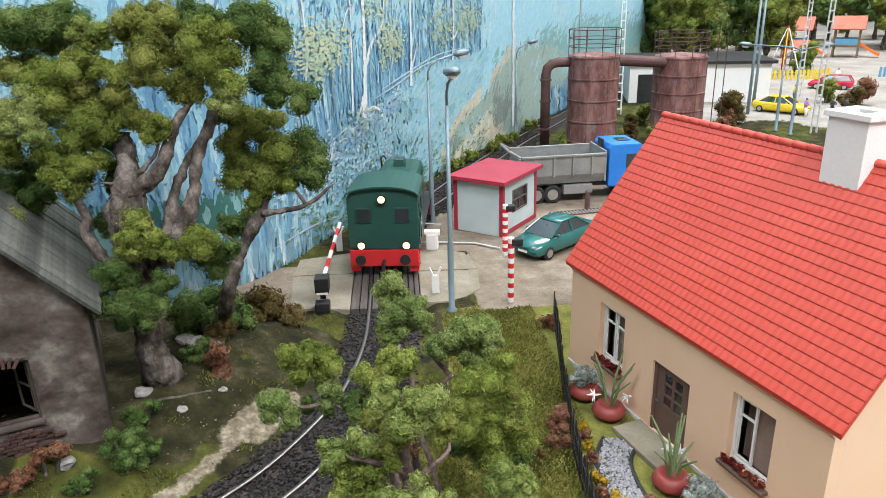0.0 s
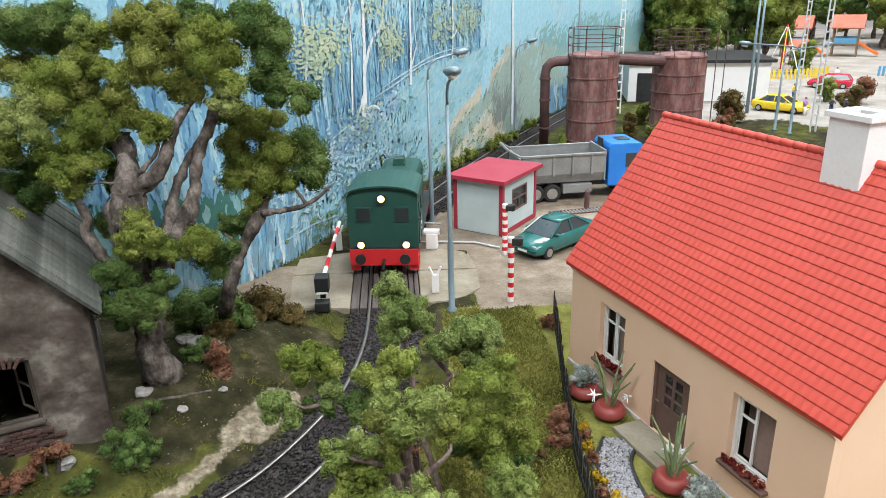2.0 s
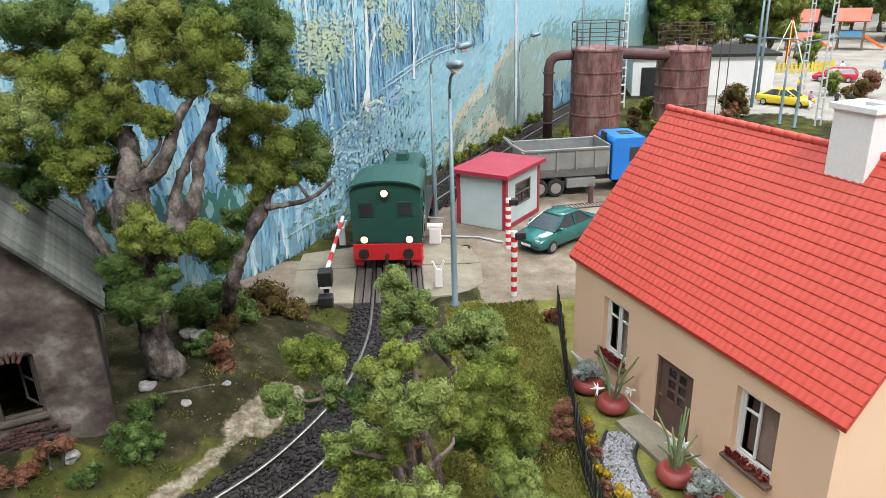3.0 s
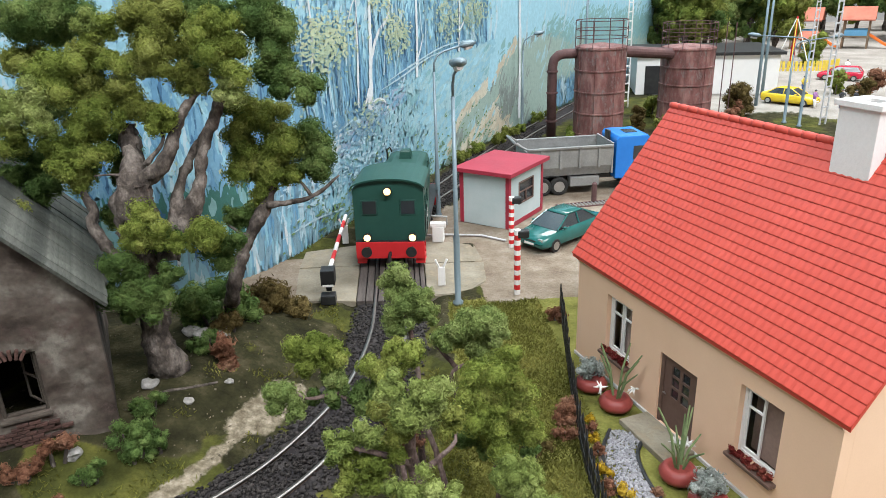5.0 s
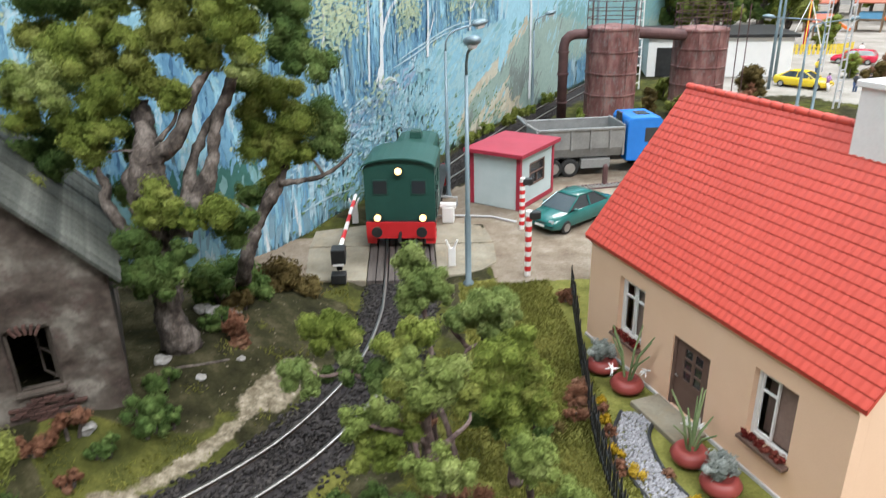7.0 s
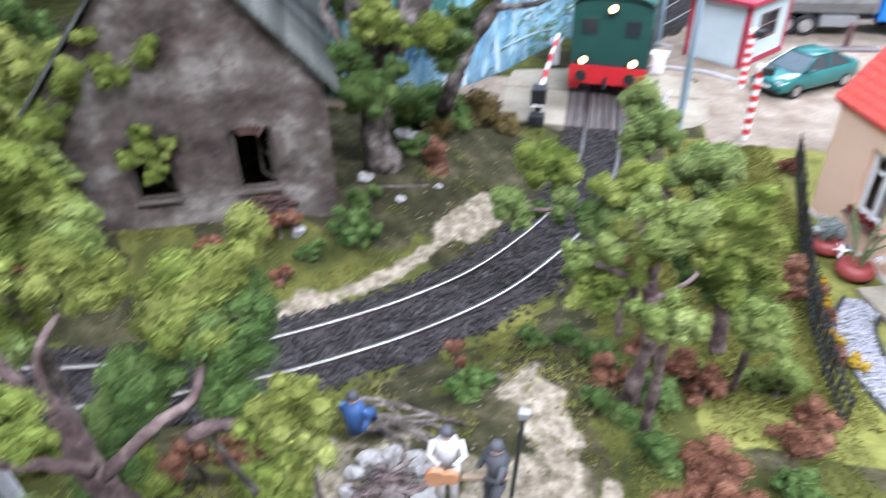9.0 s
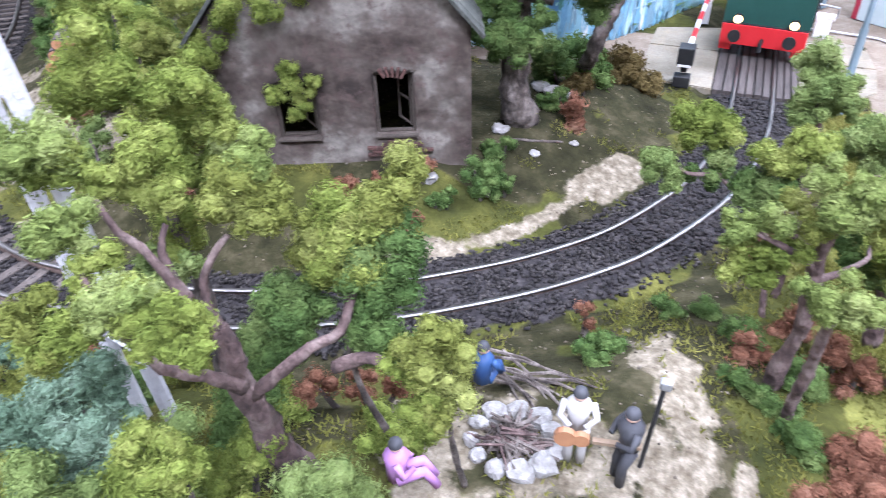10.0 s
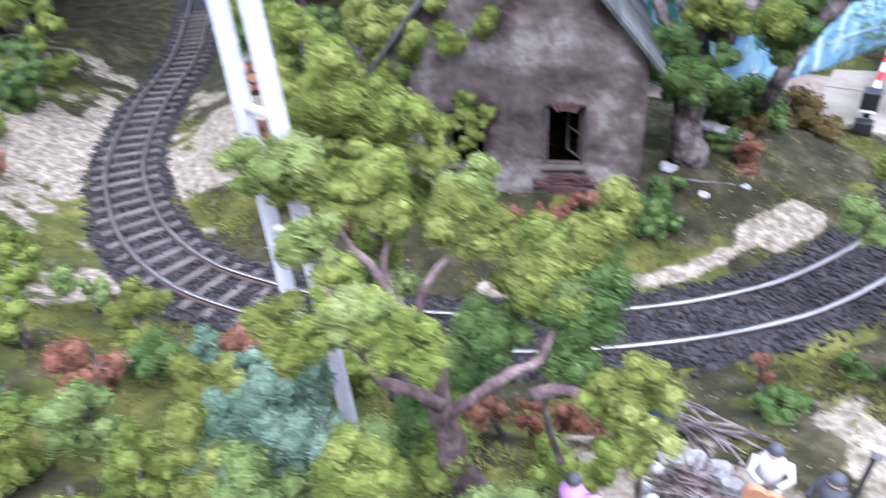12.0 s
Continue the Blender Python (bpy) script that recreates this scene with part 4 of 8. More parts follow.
for side in (0, 1):
    for r in range(rows_n):
        for c in range(cols_n):
            s = r * pitch_y
            y, z = -0.14 + s * math.cos(slope), HE - 0.14 * math.tan(slope) + 0.1 + s * math.sin(slope)
            m = pose(-0.2 + c * pitch_x, y, z, math.degrees(slope), 0, 0)
            if side == 0 and 26 <= c and r < 13 and (c - 26) * 13 + r < 299:
                share("roof_tile", tile, roof, m)
            else:
                if side:
                    m = Matrix.Translation((HL, HD, 0)) @ pose(0, 0, 0, 0, 0, 180) @ m
                q = np.array(m.to_3x3()) @ tv.T
                base = len(rest_v) * len(tv)
                rest_v.append(q.T + np.array(m.translation))
                rest_f += [tuple(base + k for k in f) for f in tf]
rest = new("roof_tiles", raw_mesh("roof_tiles", np.concatenate(rest_v), rest_f, [M_TILE]))
rest.data.shade_smooth()
rest.parent = roof
tagged(rest, kind="stuff")
for k in range(24):
    bm = bmesh.new()
    x0 = -0.2 + k * (HL + 0.4) / 24
    tube(bm, ((x0, HD / 2, HR + 0.09), (x0 + 0.06, HD / 2, HR + 0.1), (x0 + (HL + 0.4) / 24 + 0.03, HD / 2, HR + 0.09)), (0.1, 0.102, 0.096), 10)
    part("ridge_tile", bm, M_TILE, roof, smooth=True)
chimney = part("chimney", box(bmesh.new(), 5.8, 6.78, 2.6, 3.42, HE + 2.2, 8.35, 0.02), M_WHITE, house, "white rendered chimney stack")
bm = bmesh.new()
for b in ((5.72, 6.86, 2.52, 2.8), (5.72, 6.86, 3.22, 3.5), (5.72, 6.04, 2.802, 3.218), (6.54, 6.86, 2.802, 3.218)):
    box(bm, *b, 8.352, 8.48, 0.015)
part("chimney_cap", bm, M_WHITE, chimney)
part("flue", box(bmesh.new(), 6.05, 6.53, 2.81, 3.21, 8.353, 8.39), M_BLACK, chimney)


def house_window(w, open_leaf):
    """A white casement in its reveal, with dark inner door-like shutter, sill and flower box."""
    x0, x1, z0, z1 = w
    win = thing("window", 0, 0, 0)
    win.parent = house
    bm = bmesh.new()
    t, y = 0.09, 0.14
    for b in ((x0, x0 + t, z0, z1), (x1 - t, x1, z0, z1), (x0 + t + 0.002, x1 - t - 0.002, z0, z0 + t), (x0 + t + 0.002, x1 - t - 0.002, z1 - t, z1)):
        box(bm, b[0] + 0.003, b[1] - 0.003, y, y + 0.1, b[2] + 0.003, b[3] - 0.003, 0.01)
    part("window_frame", bm, M_WHITE, win)
    xm = (x0 + x1) / 2
    for a, b in ((x0 + t, xm - 0.01), (xm + 0.01, x1 - t)):
        leaf = bmesh.new()
        s = 0.06
        zt, zb, zc = z1 - t - 0.01, z0 + t + 0.01, z0 + (z1 - z0) * 0.68
        for q in ((a + 0.004, a + s, zb, zt), (b - s, b - 0.004, zb, zt), (a + s, b - s, zb, zb + s), (a + s, b - s, zt - s, zt), (a + s, b - s, zc, zc + s * 0.8)):
            box(leaf, q[0], q[1], 0.0, 0.05, q[2], q[3])
        sash = part("sash", leaf, M_WHITE, win)
        sash.matrix_basis = Matrix.Translation((0, (y + 0.02) * K, 0))
        if open_leaf and a > xm:
            sash.matrix_basis = Matrix.Translation(((b) * K, (y + 0.12) * K, 0)) @ pose(0, 0, 0, 0, 0, -62) @ Matrix.Translation((-b * K, 0, 0))
        else:
            pane = part("pane", box(bmesh.new(), a + s * 0.8, b - s * 0.8, y + 0.04, y + 0.05, zb + s * 0.8, zt - s * 0.8), M_GLASS, win)
            pane.visible_shadow = False
    part("window_sill", box(bmesh.new(), x0 - 0.08, x1 + 0.08, -0.2, 0.06, z0 - 0.09, z0 - 0.003, 0.015), M_DOORBROWN, win, "brown window sill")
    part("blind", box(bmesh.new(), x0 + 0.38, x1 - 0.03, 0.34, 0.36, z0 + 0.03, z1 - 0.03), M_BLIND, win, "brown inner blind")
    part("curtain", box(bmesh.new(), x0 + 0.1, x0 + 0.36, 0.42, 0.46, z0 + 0.05, z1 - 0.05, 0.01), M_DOORBROWN, win)
    return win


house_window(W1, False)
house_window(W2, True)
door = thing("door", 0, 0, 0)
door.parent = house
dx0, dx1 = DOOR[0] + 0.1, DOOR[1] - 0.1
bm = bmesh.new()
for b in ((DOOR[0] + 0.003, dx0, 0.053, 2.077), (dx1, DOOR[1] - 0.003, 0.053, 2.077), (dx0 + 0.002, dx1 - 0.002, 1.98, 2.077)):
    box(bm, b[0], b[1], 0.05, 0.2, b[2], b[3], 0.01)
part("door_frame", bm, M_DOORBROWN, door)
holes = [(x, x + 0.28, z, z + 0.26) for x in (0.28, 0.66) for z in (0.95, 1.27, 1.59)]
leaf = part("door_leaf", wall_with_holes(bmesh.new(), dx1 - dx0 - 0.01, 1.96, 0.07, holes, z0=0.06), M_DOORBROWN, door)
leaf.matrix_basis = Matrix.Translation(((dx0 + 0.005) * K, 0.1 * K, 0))
for h in holes:
    q = part("pane", box(bmesh.new(), dx0 + h[0] + 0.002, dx0 + h[1] + 0.008, 0.135, 0.15, h[2] - 0.01, h[3] + 0.01), M_DARKGLASS, door)
bm = bmesh.new()
tube(bm, ((dx0 + 0.1, 0.06, 1.0), (dx0 + 0.1, 0.02, 1.0), (dx0 + 0.2, 0.02, 1.0)), 0.02, 6)
part("door_handle", bm, M_CHROME, door, "small metal door handle")
part("doorstep", box(bmesh.new(), 3.75, 5.65, -0.95, -0.07, 0.0, 0.16, 0.02), M_SLAB, house, "pale concrete doorstep")


# ---- ruined cottage ----
RYAW = math.degrees(math.atan2(0.39, 0.92))
ruin = thing("ruined_cottage", -12.45, -10.85, 0.55, RYAW, "abandoned cottage with crumbling stained plaster and a weathered board roof", "ruin")
RW, RD = 6.35, 7.0
RA, RZ, RE = 3.15, 7.6, 3.95


def ruin_gable():
    """A gable wall with two window holes; the plaster bulges and sags."""
    bm = bmesh.new()
    wins = ((1.55, 2.55, 1.2, 2.65), (3.98, 4.96, 1.2, 2.8))
    n_x, n_z = 74, 90
    xs = np.linspace(0, RW, n_x)
    zs = np.linspace(-0.6, RZ, n_z)
    for x in {w[i] for w in wins for i in (0, 1)}:
        xs[np.abs(xs - x).argmin()] = x
    for z in {w[i] for w in wins for i in (2, 3)}:
        zs[np.abs(zs - z).argmin()] = z
    def top(x):
        return RE + (RZ - RE) * (1 - abs(x - RA) / RA)
    def keep(i, j):
        cx, cz = (xs[i] + xs[i + 1]) / 2, (zs[j] + zs[j + 1]) / 2
        return cz < top(cx) and not any(w[0] < cx < w[1] and w[2] < cz < w[3] for w in wins)
    vs = {}
    def v(i, j, back):
        if (i, j, back) not in vs:
            x, z = xs[i], zs[j]
            b = 0.07 * noise.noise(Vector((x * 0.8, z * 0.8, 3))) + 0.04 * noise.noise(Vector((x * 3, z * 3, 1)))
            lean = 0.06 * max(0.0, 1.2 - z) if not back else 0
            vs[i, j, back] = bm.verts.new((x, 0.35 if back else b - lean, z))
        return vs[i, j, back]
    cells = {(i, j) for i in range(n_x - 1) for j in range(n_z - 1) if keep(i, j)}
    for i, j in cells:
        bm.faces.new((v(i, j, 0), v(i + 1, j, 0), v(i + 1, j + 1, 0), v(i, j + 1, 0)))
        bm.faces.new((v(i, j + 1, 1), v(i + 1, j + 1, 1), v(i + 1, j, 1), v(i, j, 1)))
        for di, dj, (a, b), (c, d) in ((-1, 0, (i, j), (i, j + 1)), (1, 0, (i + 1, j + 1), (i + 1, j)), (0, -1, (i + 1, j), (i, j)), (0, 1, (i, j + 1), (i + 1, j + 1))):
            if (i + di, j + dj) not in cells:
                bm.faces.new((v(a, b, 0), v(c, d, 0), v(c, d, 1), v(a, b, 1)))
    return bm, wins


bm, ruin_wins = ruin_gable()
part("gable_wall", bm, M_RUIN, ruin, smooth=True)
for x0 in (0.02, RW - 0.37):
    bm = bmesh.new()
    extrude_x(bm, ((0.352, -0.6), (RD, -0.6), (RD, RE - 0.05), (0.352, RE - 0.05)), x0, x0 + 0.35)
    part("side_wall", bm, M_RUIN, ruin)
bm = bmesh.new()
extrude_y(bm, ((0.38, -0.6), (RW - 0.38, -0.6), (RW - 0.38, RE - 0.1), (RA, RZ - 0.3), (0.38, RE - 0.1)), RD - 0.36, RD - 0.01)
part("back_wall", bm, M_RUIN, ruin)
rslope = math.atan2(RZ - RE, RA)
roof_old = thing("roof", 0, 0, 0)
roof_old.parent = ruin
nb = 15
for side in (-1, 1):
    for k in range(nb):
        bm = bmesh.new()
        w = (RD + 0.7) / nb
        y0 = -0.3 + k * w
        ln = (RA + 0.35) / math.cos(rslope) + random.uniform(-0.1, 0.06)
        box(bm, 0.0, ln, 0.012, w - 0.012, -0.03, 0.05 + random.uniform(-0.01, 0.015), 0.008)
        ob = part("roof_board", bm, M_ROOFOLD, roof_old)
        m = pose(RA, y0, RZ + 0.1, 0, math.degrees(rslope), 0) if side > 0 else Matrix.Translation((RA, y0 + w, RZ + 0.1)) @ pose(0, 0, 0, 0, 0, 180) @ pose(0, 0, 0, 0, math.degrees(rslope), 0)
        m.translation = m.translation * K
        ob.matrix_basis = m
for w in ruin_wins:
    fr = thing("window", 0, 0, 0)
    fr.parent = ruin
    bm = bmesh.new()
    for b in ((w[0], w[0] + 0.08, w[2], w[3]), (w[1] - 0.08, w[1], w[2], w[3]), (w[0] + 0.082, w[1] - 0.082, w[3] - 0.08, w[3]), (w[0] + 0.082, w[1] - 0.082, w[2], w[2] + 0.06)):
        box(bm, b[0] + 0.005, b[1] - 0.005, 0.1, 0.22, b[2] + 0.005, b[3] - 0.005, 0.01)
    part("window_frame", bm, M_OLDWOOD, fr)
    part("window_sill", box(bmesh.new(), w[0] - 0.05, w[1] + 0.05, -0.12, 0.1, w[2] - 0.07, w[2] - 0.004, 0.015), M_OLDWOOD, fr)
    bm = bmesh.new()
    a = w[1] - 0.12
    for b in ((-0.05, 0.0, w[2] + 0.1, w[3] - 0.1), (-0.62, -0.57, w[2] + 0.1, w[3] - 0.1), (-0.57, -0.05, w[3] - 0.15, w[3] - 0.1), (-0.57, -0.05, w[2] + 0.1, w[2] + 0.15), (-0.57, -0.05, w[2] + 0.75, w[2] + 0.8)):
        box(bm, b[0], b[1], 0, 0.04, b[2], b[3])
    s = part("sash", bm, M_OLDWOOD, fr, "broken wooden sash hanging open")
    s.matrix_basis = Matrix.Translation((a * K, 0.24 * K, 0)) @ pose(0, 0, 0, 0, 0, -58)
# Floor coloured near black, so the room's shade is in its colour.
part("inner_floor", box(bmesh.new(), 0.4, RW - 0.4, 0.36, RD - 0.38, -0.2, -0.1), M_INNERSHADE, ruin)
# bare bricks where the plaster has come off under and beside the window
bm = bmesh.new()
box(bm, 0, 0.24, 0, 0.1, 0, 0.075, 0.008)
brick = mesh_from("brick", bm, M_BRICK)
for r in range(7):
    for c in range(6):
        x, z = 3.7 + c * 0.26 + (r % 2) * 0.13, 0.45 + r * 0.09
        if abs(c - 2.5) + 0.7 * abs(r - 3) > 3.4 or random.random() < 0.12:
            continue
        share("brick", brick, ruin, pose(x, -0.13 + random.uniform(-0.02, 0.02), z, 0, 0, random.uniform(-3, 3)))
for k in range(5):
    a = math.radians(60 + 15 * k)
    share("brick", brick, ruin, pose(4.43 - 0.62 * math.cos(a), -0.1, 2.55 + 0.42 * math.sin(a), 0, math.degrees(a) - 90 + 90, 0))

# ---- barrier keeper's hut ----
hut = thing("keepers_hut", 3.42, 8.75, 0.0, math.degrees(math.atan2(-1.95, 1.95)) + 8, "small pale blue signal hut with crimson corner posts and flat roof", "hut")
hw, hd, hh = 2.7, 3.55, 2.55
part("front_wall", wall_with_holes(bmesh.new(), hw - 0.404, hh, 0.1, ()), M_HUTWALL, hut).matrix_basis = Matrix.Translation((0.202 * K, 0.04 * K, 0))
side_w = part("side_wall", wall_with_holes(bmesh.new(), hd - 0.404, hh, 0.1, ((0.85, 2.4, 0.95, 2.05),)), M_HUTWALL, hut)
side_w.matrix_basis = pose((hw - 0.04) * K, 0.202 * K, 0, 0, 0, 90)
part("back_wall", box(bmesh.new(), 0.202, hw - 0.202, hd - 0.14, hd - 0.04, 0, hh), M_HUTWALL, hut)
part("side_wall", box(bmesh.new(), 0.04, 0.14, 0.202, hd - 0.202, 0, hh), M_HUTWALL, hut)
for x in (0.0, hw - 0.2):
    for y in (0.0, hd - 0.2):
        part("corner_post", box(bmesh.new(), x, x + 0.2, y, y + 0.2, 0, hh, 0.01), M_HUTRED, hut, "crimson corner post")
part("roof", box(bmesh.new(), -0.22, hw + 0.22, -0.25, hd + 0.25, hh + 0.003, hh + 0.2, 0.02), M_HUTRED, hut, "flat crimson roof")
part("skirting", box(bmesh.new(), hw - 0.038, hw - 0.01, 0.202, hd - 0.202, 0.0, 0.22), M_HUTRED, hut)
win = thing("window", 0, 0, 0)
win.parent = hut
bm = bmesh.new()
for b in ((1.0, 1.07, 0.95, 2.05), (2.48, 2.55, 0.95, 2.05), (1.072, 2.478, 0.95, 1.02), (1.072, 2.478, 1.98, 2.05), (1.072, 2.478, 1.5, 1.55), (1.75, 1.79, 1.022, 1.498)):
    box(bm, hw - 0.13, hw - 0.02, b[0], b[1], b[2], b[3])
part("window_frame", bm, M_DOORBROWN, win)
part("pane", box(bmesh.new(), hw - 0.09, hw - 0.08, 1.05, 2.5, 1.0, 2.0), M_DARKGLASS, win)


# ---- rusty storage tanks ----
def tank(x, y, r, h, label):
    t = thing("storage_tank", x, y, -0.02, 20, label, "storage tank", "rusty storage tanks")
    part("shell", lathe(bmesh.new(), ((r, 0.0), (r, h), (r - 0.06, h + 0.03), (0.3, h + 0.22), (0.05, h + 0.24)), 40), M_RUST, t, smooth=False)
    for k in range(5):
        z = 0.35 + k * (h - 0.5) / 4
        part("hoop", lathe(bmesh.new(), ((r + 0.003, z), (r + 0.07, z + 0.01), (r + 0.07, z + 0.09), (r + 0.003, z + 0.1)), 40), M_RUST, t)
    for k in range(8):
        a = k * math.pi / 4
        bm = bmesh.new()
        tube(bm, [((r + 0.02) * math.cos(a), (r + 0.02) * math.sin(a), z) for z in (0.0, h)], 0.035, 5)
        part("seam", bm, M_RUST, t)
    rail_g = thing("guard_rail", 0, 0, 0)
    rail_g.parent = t
    for z in (h + 0.6, h + 1.15, h + 1.75):
        bm = bmesh.new()
        tube(bm, [((r + 0.03) * math.cos(a), (r + 0.03) * math.sin(a), z) for a in np.linspace(0.0, 2 * math.pi, 33)], 0.03, 5)
        part("rail", bm, M_RUSTDARK, rail_g)
    for k in range(10):
        a = k * math.pi / 5
        bm = bmesh.new()
        tube(bm, [((r + 0.03) * math.cos(a), (r + 0.03) * math.sin(a), z) for z in (h - 0.05, h + 1.75)], 0.03, 5)
        part("post", bm, M_RUSTDARK, rail_g)
    return t


t1 = tank(15.0, 26.6, 1.75, 6.4, "tall rusty steel tank with hoops and a pipe elbow")
t2 = tank(22.9, 30.6, 1.95, 5.75, "rusty steel tank with hoops, guard rail and ladder cage")
bm = bmesh.new()
tube(bm, ((-1.6, 0, 5.95), (-2.6, 0, 5.95), (-3.0, 0, 5.85), (-3.3, 0, 5.55), (-3.4, 0, 5.1), (-3.4, 0, 0.0)), 0.34, 16)
q = part("elbow_pipe", bm, M_RUSTDARK, t1, "thick dark rusty pipe with an elbow", smooth=True)
q.matrix_basis = pose(0, 0, 0, 0, 0, -22)
for z in (1.2, 3.2, 4.7):
    part("flange", lathe(bmesh.new(), ((0.345, z), (0.42, z + 0.01), (0.42, z + 0.12), (0.345, z + 0.13)), 16, (-3.4 * math.cos(math.radians(22)), 3.4 * math.sin(math.radians(22)), 0)), M_RUSTDARK, t1)
bm = bmesh.new()
tube(bm, ((15.0 + 1.55, 26.6 + 0.8, 5.9), (22.9 - 1.7, 30.6 - 0.9, 5.35)), 0.4, 14)
solo("connecting_pipe", bm, M_RUSTDARK, 0, 0, 0, label="thick rusty pipe joining the two tanks", category="pipe")
for dx, dy in ((1.5, -1.5), (1.9, -1.1), (2.2, -1.7)):
    bm = bmesh.new()
    tube(bm, ((dx + 0.9, dy + 0.2, 0), (dx + 0.9, dy + 0.2, 7.4)), 0.04, 5)
    part("ladder_rail", bm, M_RUSTDARK, t2)
for k in range(14):
    bm = bmesh.new()
    tube(bm, ((2.4, -1.3, 0.4 + k * 0.45), (2.8, -0.9, 0.4 + k * 0.45)), 0.025, 4)
    part("rung", bm, M_RUSTDARK, t2)


# ---- locomotive ----
def build_loco():
    """A centre-line shunter: cab first (towards -y), long hood behind. Origin on the rail head at the front buffer beam."""
    lo = thing("diesel_locomotive", 0, 0, 0, 0, "green diesel shunting locomotive with red frame and glowing headlights", "locomotive")
    part("frame", box(bmesh.new(), -1.3, 1.3, 0.0, 8.6, 0.75, 1.12, 0.02), M_LOCORED, lo, "red underframe")
    part("running_board", box(bmesh.new(), -1.42, 1.42, 0.02, 8.58, 1.122, 1.22, 0.015), M_BLACK, lo, "black running board")
    for y in (-0.08, 8.602):
        bb = part("buffer_beam", box(bmesh.new(), -1.4, 1.4, y, y + 0.078, 0.5, 1.2, 0.015), M_LOCORED, lo)
        for x in (-0.9, 0.9):
            bm = bmesh.new()
            s = -1 if y < 0 else 1
            tube(bm, ((x, y, 0.92), (x, y + s * 0.35, 0.92), (x, y + s * 0.36, 0.92), (x, y + s * 0.42, 0.92)), (0.1, 0.1, 0.22, 0.22), 14)
            part("buffer", bm, M_BLACK, bb)
        bm = bmesh.new()
        tube(bm, ((0, y, 0.75), (0, y + (-0.3 if y < 0 else 0.3), 0.7), (0, y + (-0.34 if y < 0 else 0.34), 0.45)), 0.07, 6)
        part("coupling", bm, M_BLACK, bb)
    # cab
    ch, cw = 3.35, 1.42
    arc = [(cw * math.sin(a), ch + 0.42 * (math.cos(a * 0.9) - math.cos(math.pi / 2 * 0.9)) / (1 - math.cos(math.pi / 2 * 0.9))) for a in np.linspace(-math.pi / 2, math.pi / 2, 15)]
    cab = thing("cab", 0, 0, 0)
    cab.parent = lo
    def end_wall(y, name):
        bm = bmesh.new()
        outline = [(-cw, 1.222), (cw, 1.222), *[(x, z) for x, z in arc[::-1]]]
        extrude_y(bm, outline, y, y + 0.08)
        return part(name, bm, M_LOCOGREEN, cab)
    end_wall(0.12, "front_wall")
    end_wall(2.55, "rear_wall")
    for x in (-cw, cw - 0.08):
        ob = part("side_wall", wall_with_holes(bmesh.new(), 2.35, ch, 0.08, ((0.3, 0.85, 2.25, 2.95), (1.2, 1.85, 2.3, 2.95)), z0=1.222), M_LOCOGREEN, cab)
        ob.matrix_basis = pose((x + 0.08) * K, 0.2 * K, 0, 0, 0, 90)
        for a, b in ((0.5, 1.05), (1.4, 2.05)):
            part("pane", box(bmesh.new(), x + 0.03, x + 0.045, a, b, 2.26, 2.94), M_GLASS, cab)
        bm = bmesh.new()
        xo = x - 0.02 if x < 0 else x + 0.1
        for y in (0.36, 1.18):
            tube(bm, ((xo, y, 1.3), (xo, y, 2.4)), 0.02, 5)
        part("handrail", bm, M_BLACK, cab)
        part("door_seam", box(bmesh.new(), *((x - 0.012, x - 0.002) if x < 0 else (x + 0.082, x + 0.092)), 0.42, 1.12, 1.25, 2.2, 0.004), M_LOCOGREEN, cab)
    bm = bmesh.new()
    outer = [(x * 1.05, z + 0.07) for x, z in arc]
    inner = [(x * 1.05, z + 0.003) for x, z in arc]
    extrude_y(bm, outer + inner[::-1], -0.02, 2.75)
    part("roof", bm, M_LOCOGREEN, cab)
    for x in (-0.78, 0.78):
        fr = bmesh.new()
        box(fr, x - 0.33, x + 0.33, 0.085, 0.117, 2.3, 2.95, 0.02)
        w = part("cab_window", fr, M_LOCOGREEN, cab)
        part("pane", box(bmesh.new(), x - 0.27, x + 0.27, 0.07, 0.083, 2.36, 2.89, 0.005), M_DARKGLASS, w)
    for x, z, r in ((-0.92, 1.38, 0.15), (0.92, 1.38, 0.15), (0.0, 3.32, 0.15)):
        bm = bmesh.new()
        tube(bm, ((x, 0.118, z), (x, -0.02, z), (x, -0.06, z), (x, -0.05, z)), (r + 0.02, r + 0.04, r + 0.04, r), 16)
        hl = part("headlight", bm, M_BLACK, lo)
        bm = bmesh.new()
        tube(bm, ((x, -0.052, z), (x, -0.075, z), (x, -0.085, z)), (r, r * 0.9, r * 0.5), 14)
        part("lens", bm, M_HEADLIGHT, hl, "lit warm headlight lens")
    # hood
    hood = thing("hood", 0, 0, 0)
    hood.parent = lo
    ho = [(-1.0, 1.222), (1.0, 1.222), (1.0, 2.75), (0.9, 2.93), (0.6, 3.03), (-0.6, 3.03), (-0.9, 2.93), (-1.0, 2.75)]
    bm = bmesh.new()
    extrude_y(bm, ho, 2.66, 8.3, 0.03)
    part("hood_body", bm, M_LOCOGREEN, hood)
    for s in (-1, 1):
        for k in range(6):
            y = 2.85 + k * 0.9
            x0 = s * 1.003
            pn = part("hood_door", box(bmesh.new(), min(x0, x0 + s * 0.03), max(x0, x0 + s * 0.03), y, y + 0.82, 1.35, 2.7, 0.01), M_LOCOGREEN, hood)
            if k in (1, 3):
                bm = bmesh.new()
